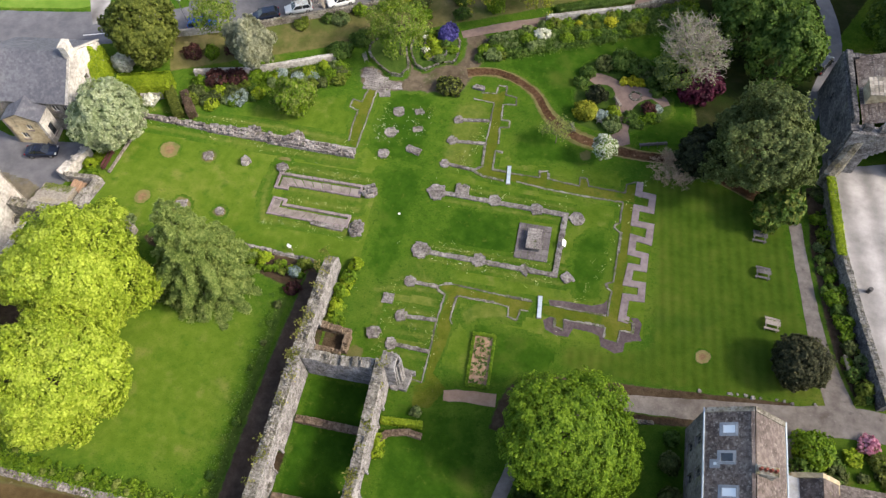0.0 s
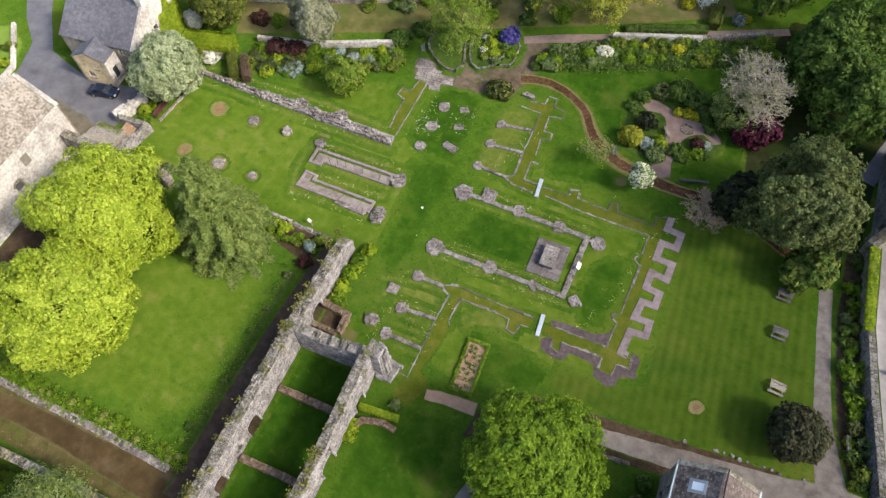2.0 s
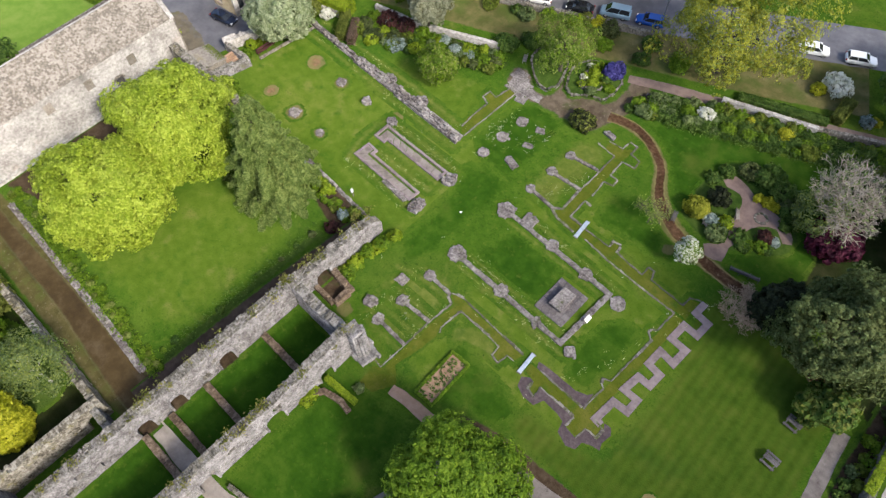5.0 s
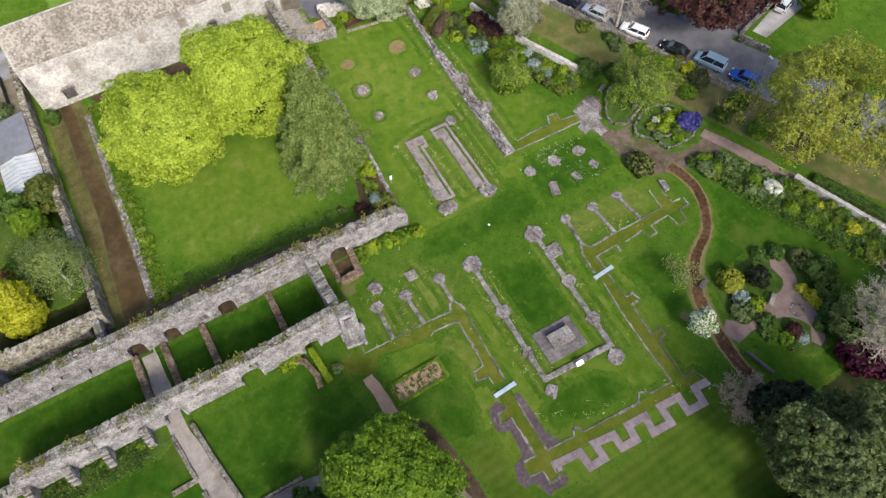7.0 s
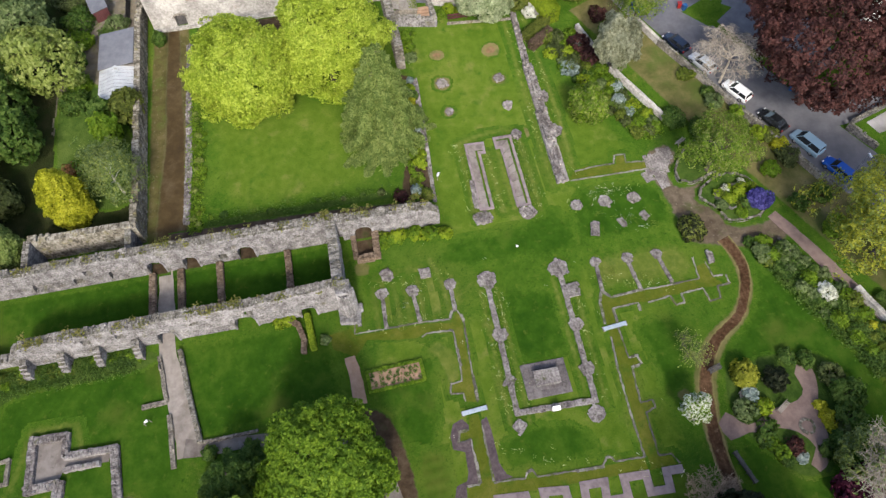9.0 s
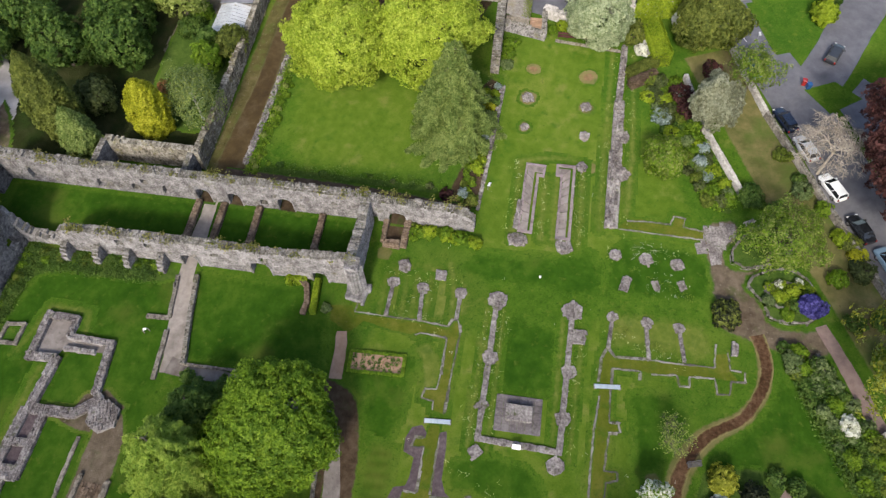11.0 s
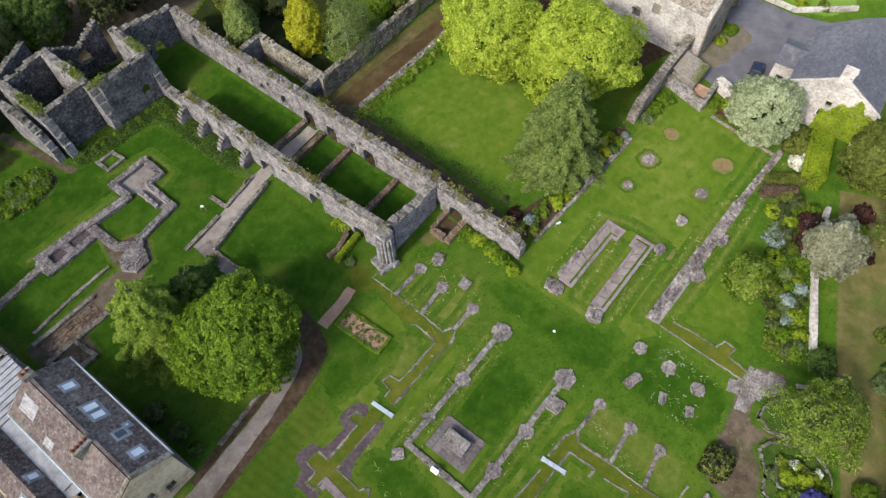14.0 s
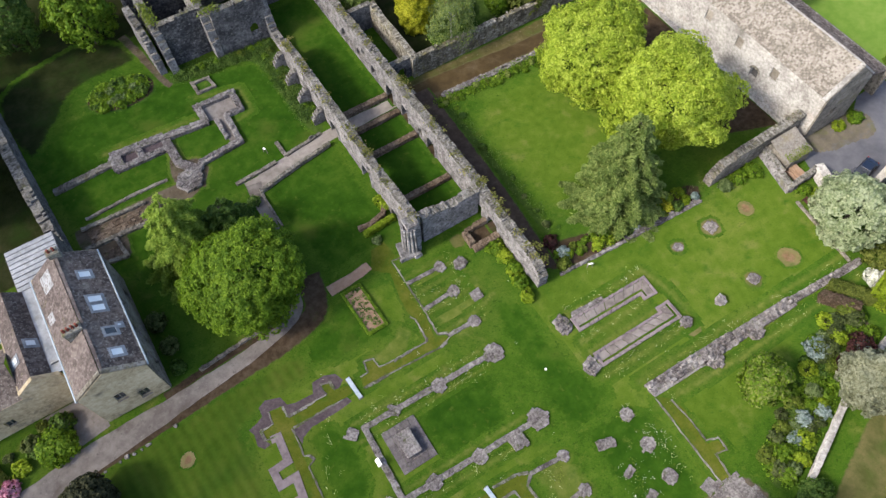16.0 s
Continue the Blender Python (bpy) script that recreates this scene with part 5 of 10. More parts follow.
masonry("pit_rubble", [ngon(-8.2, 7.4, 1.0, 7)], 0.5, "heap of broken stone at the end of a choir pit", seed=100, base=0.2, uneven=0.9, size=0.42, group="pit rubble")
masonry("pit_rubble", [ngon(-8.6, 1.6, 1.0, 7, sy=1.3)], 0.45, "heap of broken stone at the end of a choir pit", seed=101, base=0.2, uneven=0.9, size=0.42, group="pit rubble")
masonry("pit_rubble", [ngon(-20.8, 9.0, 0.7, 7)], 0.45, "loose stones beside the choir pit", seed=102, group="pit rubble")
masonry("pit_rubble", [bar((-14.5, 1.4), (-10.2, 1.1), 0.5)], 0.3, "line of broken stone along a choir pit", seed=103, group="pit rubble")
ground_patch("worn_edge", verge([[(-8.6, 0.9), (-20.9, 0.9), (-22.0, 5.0), (-21.6, 9.2), (-8.4, 9.2)], [(-9.2, 4.4), (-18.6, 4.4)], [(-9.2, 5.9), (-18.6, 5.9)]], 1.5, 0.0182), "straw_turf", "thin straw-green turf round the choir pits")
ground_patch("worn_edge", verge([[(-43, 12.6), (-24, 11.9), (-11.6, 11.6)], [(-43, 15.6), (-24, 15.6), (-11.6, 14.9)]], 1.6, 0.0186), "straw_turf", "thin straw-green turf beside the nave wall")
ground_patch("worn_edge", verge([[(-1.6, -13.6), (3.8, -13.7)], [(-1.6, -11.2), (3.6, -11.0)], [(-2, -9.9), (3.6, -9.8)], [(-1.8, -8.2), (3.6, -8.2)], [(-1.2, -5.4), (3.4, -5.0)], [(-4.2, -6.2), (-1.4, -5.4)]], 1.3, 0.019), "straw_turf", "thin straw-green turf round the chapel stumps")
ground_patch("worn_edge", verge([[(1.4, 1.0), (18, 0.8)], [(1.4, -1.0), (18, -1.3)], [(1.4, 8.0), (18, 7.6)], [(4.2, 10.2), (18, 9.6)]], 1.1, 0.0194), "straw_turf", "thin straw-green turf beside the arcade stones")
ground_patch("worn_edge", verge([[(14.4, -54.6), (8.2, -52.8), (8.4, -48.0), (11.2, -47.4)], [(28.6, -52.0), (15.8, -51.0)]], 1.6, 0.0175), "straw_turf", "thin straw-green turf round the south footings")
# altar dais
dais = empty("altar_dais", 13.6, 3.8)
_rng = random.Random(5)
for _i in range(5):
    for _j in range(6):
        _x0, _y0 = -2.05 + _i * 0.82, -2.55 + _j * 0.85
        part("paving_slab", bevel_box(_x0 + 0.012, _y0 + 0.012, 0, _x0 + 0.808, _y0 + 0.838, 0.16 + _rng.uniform(-0.008, 0.008), 0.02), M["dais_stone"], dais)
part("altar_block", bevel_box(-0.75, -1.3, 0.15, 0.85, 1.35, 0.85, 0.06), M["dark_stone"], dais, "grey stone altar block")
part("altar_top", bevel_box(-0.85, -1.42, 0.85, 0.95, 1.47, 1.0, 0.05), M["low_stone"], dais, "worn grey stone altar slab")
tagged(dais, "stone altar block on a dark paved dais", "altar")
# slab bridges
def bridge(x, y, turn, seed):
    root = empty("slab_bridge", x, y, 0, turn)
    for i in range(4):
        part("slab", bevel_box(-0.24, -1.42 + i * 0.71, 0.1, 0.24, -0.73 + i * 0.71, 0.2 + 0.006 * (i % 2), 0.02), M["pale_slab"], root)
    part("support", box(-0.3, -1.5, 0, 0.3, -1.2, 0.1), M["grey_stone"], root)
    part("support", box(-0.3, 1.2, 0, 0.3, 1.5, 0.1), M["grey_stone"], root)
    return tagged(root, "pale blue-grey slab bridge over a wall footing", "slab bridge", "slab bridges")


bridge(9.05, 13.35, 5, 1)
bridge(15.6, -4.85, 4, 2)
# information boards
def board(x, y, turn, label, w=0.9):
    root = empty("information_board", x, y, 0, turn)
    part("post", box(-0.35, -0.04, 0, -0.28, 0.04, 0.8), M["timber"], root)
    part("post", box(0.28, -0.04, 0, 0.35, 0.04, 0.8), M["timber"], root)
    p = moved(bevel_box(-w / 2, -w * 0.3, -0.03, w / 2, w * 0.3, 0.03, 0.015), pose(0, 0, 0.9, 35))
    part("panel", p, M["white_paint"], root, "pale sloping panel")
    return tagged(root, label, "sign", "information boards")


board(17.35, 3.9, 90, "pale sloping information board behind the altar wall", 0.9)
board(-15.9, -2.8, -20, "white sloping information board by the flower bed", 0.6)

masonry("ditch_kerb", [bar((-47.5, -34.6), (-36, -34.9), 0.8), bar((-36, -34.9), (-26, -35.1), 0.9), bar((-26, -35.1), (-15.4, -35.7), 0.8)], 0.26, "low bank of rough stones along the sunken track", "low_stone", "ruin", "", 0.3, 640, 0.12, 1.0)


masonry("bed_kerb", [bar((-12.4, -3.9), (-22, -3.3), 0.5), bar((-22, -3.3), (-33.5, -2.7), 0.5)], 0.3, "low rubble edge of the flower bed by the nave", "low_stone", "ruin", "", 0.36, 646, 0.15, 1.0)

for _i, (_a, _b) in enumerate((((-70.4, 22.6), (-61.3, 24.0)), ((-58.8, 27.4), (-55.6, 28.4)), ((-50, 30.6), (-47.2, 32.0)))):
    _d = (Vector(_b) - Vector(_a)).normalized()
    _q = bar(_a, _b, 0.14)
    tagged(part("road_line", ([(x, y, 0.036) for x, y in _q], [(0, 1, 2, 3)]), M["white_paint"]), "worn white line painted on the street", "road marking", kind="structure")

ground_patch("yard_edge", sheet([(-51.8, -2.4), (-50.8, -1.0), (-53.4, 0.4), (-57.4, 1.2), (-60.6, 1.4), (-61.2, -2.2)], 0.034, True, 0.4), "yard_dirt", "mossy earth at the edge of the courtyard")

# ---- standing ruins ----
def standing(name, data, label, material="ruin_stone", group="", top="wall_top"):
    ob = part(name, data, M[material])
    if material in ("ruin_stone", "grey_stone", "dark_stone"):
        ob.data.materials.append(M[top])
        for q in ob.data.polygons:
            if q.normal.z > 0.5 and q.center.z > 0.6:
                q.material_index = 1
    return tagged(ob, label, "wall", group)


standing("cloister_wall_east", ruin((-0.1, -54.0), (-0.1, -16.9), 1.08, [(0, 3.6), (2, 5.0), (6, 5.1), (16, 5.3), (22, 5.2), (26, 5.0), (31, 5.3), (37.1, 6.2)], [(15.2, 17.4, 0, 2.7, True), (24.0, 26.6, 0, 3.0, True), (31.6, 33.6, 0, 2.4, True), (1.2, 2.0, 3.8, 4.5, False), (7.5, 8.5, 3.0, 4.1, False), (11.4, 12.4, 3.0, 4.1, False), (25.6, 26.6, 3.1, 4.1, False), (19.4, 20.6, 3.0, 3.7, True)], 0.25, 0.5, 0.09, 3), "tall ragged cloister wall of pale rubble with doorways and window slits")
standing("cloister_wall_west", ruin((-9.6, -66.0), (-9.6, -3.9), 1.25, [(0, 5.6), (4, 5.2), (12, 4.6), (22, 4.8), (34, 4.7), (48.5, 4.9), (50, 4.2), (58, 4.0), (61, 3.6), (62.1, 2.2)], [(26.0, 28.1, 0, 2.9, True), (30.2, 32.1, 0, 2.7, True), (36.8, 39.0, 0, 2.8, True), (34.6, 35.6, 0.8, 1.9, 2), (12.4, 13.8, 0.5, 1.9, 2), (17.3, 18.5, 0.8, 2.1, 2), (44.0, 44.8, 2.4, 3.2, True), (48.0, 49.8, 0, 2.2, 2), (21.6, 23.0, 0.6, 2.4, 2), (51.2, 53.6, 0, 2.6, True), (36.3, 37.0, 2.4, 3.2, False), (12.6, 14.8, 0.4, 2.5, 2), (3.2, 5.4, 0.6, 3.0, 2), (19, 20, 2.2, 3.2, False)], 0.25, 0.5, 0.09, 9), "long ragged cloister range wall of pale rubble with arched doorways")
standing("cloister_cross_wall", ruin((-8.9, -17.3), (-0.9, -17.3), 1.2, [(0, 4.8), (4, 4.5), (8, 5.6)], [], 0.34, 0.35, 0.13, 14), "cross wall of weathered rubble joining the cloister walls", "ruin_stone")
# the clustered pier at the wall's north end
clustered = empty("clustered_pier", 1.0, -16.6)
part("core", moved(ruin((-1.0, -0.2), (0.5, -0.2), 1.7, [(0, 6.3), (1.5, 6.0)], (), 0.34, 0.3, 0.1, 20), Matrix()), M["ruin_stone"], clustered)
def tube(pts, radii, sides=6):
    v, f = [], []
    for i, (p, r) in enumerate(zip(pts, radii)):
        p = Vector(p)
        d = (Vector(pts[min(i + 1, len(pts) - 1)]) - Vector(pts[max(i - 1, 0)])).normalized()
        a = d.orthogonal().normalized()
        b = d.cross(a)
        for k in range(sides):
            t = math.tau * k / sides
            v.append(tuple(p + (a * math.cos(t) + b * math.sin(t)) * r))
    for i in range(len(pts) - 1):
        for k in range(sides):
            f.append((i * sides + k, i * sides + (k + 1) % sides, (i + 1) * sides + (k + 1) % sides, (i + 1) * sides + k))
    f.append(tuple(range((len(pts) - 1) * sides, len(pts) * sides)))
    return v, f


for _x, _y in ((0.55, -0.75), (0.85, -0.45), (0.95, -0.1), (0.85, 0.25), (0.6, 0.55), (0.2, 0.75), (-0.2, 0.85)):
    part("shaft", tube([(_x, _y, 0), (_x, _y, 3.0), (_x * 0.96, _y * 0.96, 5.7)], [0.2, 0.17, 0.16], 7), M["ruin_stone"], clustered)
part("footing", stones([(-0.4, -1.4), (1.5, -1.3), (1.8, 0.9), (-0.6, 1.4)], 0.8, 0.5, 21), M["ruin_stone"], clustered, "broken stone footing")
tagged(clustered, "clustered pier of moulded stone shafts at the wall end", "pier")
for _k, (_y, _h2) in enumerate(((-39.7, 0.7), (-36.3, 0.7), (-31.6, 0.6), (-23.3, 0.8))):
    standing("range_partition", ruin((-8.7, _y), (-0.9, _y), 0.75, [(0, _h2), (8, _h2)], (), 0.34, 0.2, 0.1, 30 + _k), "low brown rubble partition inside the cloister range", "brown_rubble", "low partitions")
for _k, _y in enumerate((-53.3, -49.2, -45.3, -41.0)):
    standing("wall_buttress", ruin((0.55, _y), (2.2, _y), 0.8, [(0, 2.6), (1.0, 2.0), (1.65, 1.0)], (), 0.3, 0.25, 0.1, 36 + _k), "stubby broken buttress of rubble", "ruin_stone", "cloister buttresses")
for _k, (_a, _b, _h2, _w) in enumerate((((2.0, -36.6), (7.6, -35.7), 0.5, 0.5), ((7.6, -35.7), (13.2, -34.6), 0.5, 0.5), ((2.2, -39.0), (7.8, -38.2), 0.4, 0.45), ((7.8, -38.2), (8.0, -40.9), 0.4, 0.5), ((9.4, -37.9), (15.4, -37.5), 0.4, 0.5), ((13.2, -34.4), (13.1, -28.4), 0.3, 0.3), ((0.8, -23.9), (1.6, -22.8), 0.7, 0.6), ((1.5, -22.9), (3.7, -22.4), 0.7, 0.6), ((3.6, -22.4), (5.2, -22.6), 0.6, 0.6))):
    standing("low_wall", ruin(_a, _b, _w, [(0, _h2), (20, _h2)], (), 0.3, 0.18, 0.09, 44 + _k), "low mossy rubble wall beside the path", "grey_stone" if _k < 6 else "brown_rubble", "low walls")
masonry("lane_edging", [bar((18.0, -17.0), (23.0, -16.8), 0.4), bar((23.0, -16.8), (29.4, -16.2), 0.45)], 0.3, "broken line of edging stones beside the lane", "grey_stone", seed=148, base=0.3, uneven=0.7)
standing("corner_wall", ruin((-13.2, 54.2), (-17.2, 67.0), 0.4, [(0, 1.0), (13.4, 1.0)], (), 0.3, 0.1, 0.06, 180), "low dark stone wall beside the side street", "dark_stone", "street corner walls")
standing("corner_wall", ruin((-12.6, 53.2), (-8.6, 55.4), 0.45, [(0, 1.1), (4.6, 1.0)], (), 0.3, 0.1, 0.06, 181), "low dark stone wall at the street corner", "dark_stone", "street corner walls")
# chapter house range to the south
# faces turned from the sun take dark_stone, which paints in their shade
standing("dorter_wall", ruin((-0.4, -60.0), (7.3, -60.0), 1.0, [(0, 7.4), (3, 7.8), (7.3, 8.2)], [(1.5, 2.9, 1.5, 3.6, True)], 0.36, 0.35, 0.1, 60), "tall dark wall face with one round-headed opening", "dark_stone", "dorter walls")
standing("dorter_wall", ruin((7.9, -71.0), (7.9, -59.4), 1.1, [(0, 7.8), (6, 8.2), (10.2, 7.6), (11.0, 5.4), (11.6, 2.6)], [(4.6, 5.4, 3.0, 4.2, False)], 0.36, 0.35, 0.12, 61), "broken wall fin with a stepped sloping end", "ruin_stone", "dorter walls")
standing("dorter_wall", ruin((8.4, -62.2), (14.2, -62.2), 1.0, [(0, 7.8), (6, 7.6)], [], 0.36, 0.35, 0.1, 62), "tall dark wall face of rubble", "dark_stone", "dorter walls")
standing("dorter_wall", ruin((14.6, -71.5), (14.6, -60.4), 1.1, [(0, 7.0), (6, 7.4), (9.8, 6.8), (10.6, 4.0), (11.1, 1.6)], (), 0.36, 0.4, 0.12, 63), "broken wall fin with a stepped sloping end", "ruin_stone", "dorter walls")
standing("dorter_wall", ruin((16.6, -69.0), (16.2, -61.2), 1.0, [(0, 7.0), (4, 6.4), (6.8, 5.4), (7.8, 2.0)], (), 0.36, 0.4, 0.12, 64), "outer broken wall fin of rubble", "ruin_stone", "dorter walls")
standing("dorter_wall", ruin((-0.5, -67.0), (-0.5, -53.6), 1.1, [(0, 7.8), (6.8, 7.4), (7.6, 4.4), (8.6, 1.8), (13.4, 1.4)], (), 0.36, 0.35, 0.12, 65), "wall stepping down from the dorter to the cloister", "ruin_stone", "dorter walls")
standing("dorter_wall", ruin((-9.6, -66.4), (-0.6, -66.4), 1.0, [(0, 5.6), (4, 6.4), (9, 7.4)], [(3.4, 5.0, 0, 2.2, True)], 0.36, 0.4, 0.12, 66), "ragged end wall of the range, darkened for shade inside", "dark_stone", "dorter walls")
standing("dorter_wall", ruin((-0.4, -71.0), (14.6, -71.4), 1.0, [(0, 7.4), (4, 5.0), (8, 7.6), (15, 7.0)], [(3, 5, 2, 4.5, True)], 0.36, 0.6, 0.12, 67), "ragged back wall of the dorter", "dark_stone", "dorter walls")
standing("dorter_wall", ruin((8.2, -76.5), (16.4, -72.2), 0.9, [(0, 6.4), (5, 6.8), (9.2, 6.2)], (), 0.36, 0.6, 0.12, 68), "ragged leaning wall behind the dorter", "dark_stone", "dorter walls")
# dark_stone here holds the shade of the trees
standing("south_ruin_wall", ruin((39.6, -72), (38.6, -56), 1.4, [(0, 6.5), (8, 5.5), (16, 4.6)], (), 0.36, 0.5, 0.12, 69), "tall boundary ruin in stone darkened for the trees' shade", "dark_stone", "south ruin walls")
standing("south_ruin_wall", ruin((38.6, -56), (37.4, -38.6), 1.3, [(0, 4.8), (8, 4.6), (13.7, 4.2), (17.4, 3.0)], (), 0.36, 0.5, 0.12, 70), "tall boundary ruin in stone darkened for the trees' shade", "dark_stone", "south ruin walls")
# footings on the south lawn
masonry("footing", [bar((36.2, -49.3), (27.8, -49.7), 0.9)], 0.45, "long low footing of grey rubble", "grey_stone", seed=110, group="south footings")
masonry("footing", [bar((28.0, -50.9), (20.6, -50.3), 1.08), bar((28.0, -48.2), (21.0, -48.0), 0.84), bar((24.4, -50.4), (24.2, -48.2), 0.84), bar((27.6, -50.6), (27.6, -48.2), 1.44)], 0.5, "low footings of two narrow chambers", "low_stone", seed=112, group="south footings")
masonry("footing", [bar((21.0, -49.9), (14.4, -49.3), 1.0), bar((14.6, -49.6), (14.7, -52.9), 0.9), bar((15.1, -52.5), (9.1, -52.4), 0.9), bar((9.5, -52.2), (9.5, -48.8), 0.9), bar((9.2, -48.9), (11.9, -48.9), 0.7), bar((11.8, -49.0), (12.0, -43.4), 0.8), bar((13.3, -48.9), (13.3, -45.2), 0.55), bar((11.8, -43.7), (17.8, -43.2), 0.9), bar((17.6, -43.4), (18.8, -42.2), 0.8)], 0.6, "angular low footings round two small rooms", "low_stone", seed=118, group="south footings")
masonry("footing", [bar((20.6, -49.4), (20.5, -44.6), 1.14), bar((20.5, -44.8), (18.4, -42.2), 1.14), ngon(20.3, -41.4, 1.9, 6)], 0.55, "broken footing with a spill of rubble", "low_stone", seed=128, group="south footings")
masonry("footing", [bar((34.0, -43.1), (28.0, -43.4), 0.4), bar((28.0, -43.4), (22.8, -43.3), 0.4)], 0.25, "thin line of footing stones in the grass", "grey_stone", seed=132, group="south footings")
masonry("rubble_floor", [bar((34.4, -40.1), (27.2, -39.9), 2.2), bar((33.8, -36.2), (31.0, -36.3), 1.8)], 0.16, "floor of brown mossy rubble between footings", "brown_rubble", "ruin", "", 0.4, 135, 0.4, 0.9)
masonry("footing", [bar((35.0, -41.8), (26.6, -41.4), 0.5), bar((35.4, -38.6), (26.8, -38.2), 0.5), bar((31.6, -38.4), (31.2, -34.8), 0.5), bar((34.6, -35.6), (31.2, -35.0), 0.5), bar((35.0, -38.6), (34.6, -35.6), 0.5)], 0.4, "footings of an undercroft with gravel floors", "grey_stone", seed=136, group="south footings")
ground_patch("footing_floor", plain([(14.4, -49.6), (14.4, -52.2), (9.9, -52.2), (9.9, -49.0), (12.2, -48.8), (12.2, -44.2), (13.2, -44.4), (13.4, -49.2)], 0.03), "pale_path", "gravelly earth floor between low footings")
ground_patch("footing_floor", sheet([(19.6, -42.0), (26, -42.2), (36, -42.2), (36, -38.0), (34.8, -35.0), (30.6, -35.0), (30.2, -38.0), (22.6, -38.2), (19.6, -39.4)], 0.028, rim=0.3), "dirt", "brown earth and rubble floor between footings")
ground_patch("footing_floor", sheet([(18.0, -44.4), (17.2, -42.0), (18.9, -39.4), (22.4, -39.8), (22.2, -44.0), (21.4, -46.4), (21.2, -49.2), (19.8, -49.2), (19.6, -45.4)], 0.0262, False, 0.3, rim=0.4), "dirt", "gravelly earth and rubble round broken footings")
ground_patch("footing_floor", plain([(27.6, -50.4), (21, -50), (21, -48.2), (27.6, -48.4)], 0.028), "purple_gravel", "gravel floor of a narrow chamber")
ground_patch("rough_margin", sheet([(1.0, -40.5), (3.4, -41), (3.2, -55), (-0.2, -59.2), (7, -59.2), (14.5, -60), (17.5, -60.2), (15, -58.2), (7, -57.2), (4.2, -55)], 0.02, True, 0.5), "rough_grass", "rough long grass at the foot of the ruins")
masonry("stone_pit", [bar((13.6, -57.2), (13.5, -55.0), 0.4), bar((13.6, -55.0), (10.9, -54.9), 0.4), bar((11.0, -54.8), (11.3, -57.1), 0.4), bar((11.2, -57.0), (13.6, -57.1), 0.4)], 0.34, "small square pit lined with low rubble", "grey_stone", seed=142)
ground_patch("pit_floor", plain([(13.5, -57.1), (13.5, -55.0), (11.0, -54.9), (11.3, -57.0)], 0.03), "dirt", "earth floor of a small square pit")
ground_patch("oval_bed", sheet([(27.6, -62.4), (27.0, -59.6), (22.6, -58.1), (18.9, -59.0), (18.2, -61.8), (21.4, -63.8), (25.2, -64.2)], 0.024, True, 0.2, rim=0.4), "soil", "dark earth of an oval planting bed")
# garden walls
standing("garden_wall", ruin((-61.5, -41.4), (-14.2, -41.0), 0.85, [(0, 1.8), (8, 2.4), (10, 3.0), (29, 3.0), (39, 3.2), (47.3, 3.6)], (), 0.36, 0.25, 0.1, 80), "long garden wall of rubble with yellowish lichen", "lichen_stone", "garden walls")
standing("garden_wall", ruin((-14.2, -53.2), (-14.2, -40.6), 0.9, [(0, 4.2), (12.6, 3.8)], [(10.2, 11.6, 0, 2.2, True)], 0.36, 0.3, 0.1, 81), "outer wall of a roofless chamber by the range", "lichen_stone", "garden walls")
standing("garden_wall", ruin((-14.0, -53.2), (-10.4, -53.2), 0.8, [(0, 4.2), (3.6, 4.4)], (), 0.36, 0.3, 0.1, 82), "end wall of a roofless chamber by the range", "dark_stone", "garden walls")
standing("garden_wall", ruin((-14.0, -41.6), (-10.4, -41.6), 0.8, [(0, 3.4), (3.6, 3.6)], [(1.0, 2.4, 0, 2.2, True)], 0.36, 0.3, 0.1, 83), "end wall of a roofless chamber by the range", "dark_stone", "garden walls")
standing("court_wall", ruin((-51.4, -4.6), (-36.0, -4.3), 1.2, [(0, 3.8), (10, 3.6), (14.0, 3.2), (15.0, 2.0), (15.6, 0.9)], (), 0.36, 0.3, 0.1, 84), "high court wall of grey rubble with a mossy top", "grey_stone", "court walls")
standing("court_wall", ruin((-45.2, -3.8), (-43.8, 2.4), 0.8, [(0, 1.8), (6.4, 1.3)], (), 0.34, 0.2, 0.1, 86), "low pale stone wall stepping down to the lawn", "ruin_stone", "court walls")
standing("court_wall", ruin((-44.0, 2.2), (-48.4, 2.0), 0.7, [(0, 1.2), (4.4, 1.6)], (), 0.34, 0.2, 0.1, 87), "low pale stone wall by garden steps", "ruin_stone", "court walls")
standing("court_wall", ruin((-49.0, 1.8), (-47.4, 6.6), 1.2, [(0, 1.7), (4.9, 1.5)], (), 0.34, 0.2, 0.1, 88), "thick low wall at the edge of the courtyard", "white_stone", "court walls")
standing("court_wall", ruin((-69.3, -4.4), (-69.7, 4.4), 0.5, [(0, 0.8), (9, 0.8)], (), 0.34, 0.1, 0.06, 85), "low pale wall between courtyard and garden", "white_stone", "court walls")
standing("court_wall", ruin((-69.7, 4.4), (-75.6, 11.6), 0.5, [(0, 0.8), (9.4, 0.8)], (), 0.34, 0.1, 0.06, 90), "low pale wall between street and garden", "white_stone", "court walls")
standing("edging_wall", ruin((-43.6, 4.0), (-42.6, 13.6), 0.3, [(0, 0.4), (9.7, 0.3)], (), 0.3, 0.1, 0.05, 89), "low stone edging of the lawn's west end", "grey_stone", "court walls")
for _k in range(3):
    tagged(part("garden_step", bevel_box(-47.2 + _k * 0.5, -0.1, 0, -46.7 + _k * 0.5, 1.7, 0.9 - _k * 0.28, 0.03), M["ochre_path"]), "worn pinkish stone garden step", "step", "garden steps")
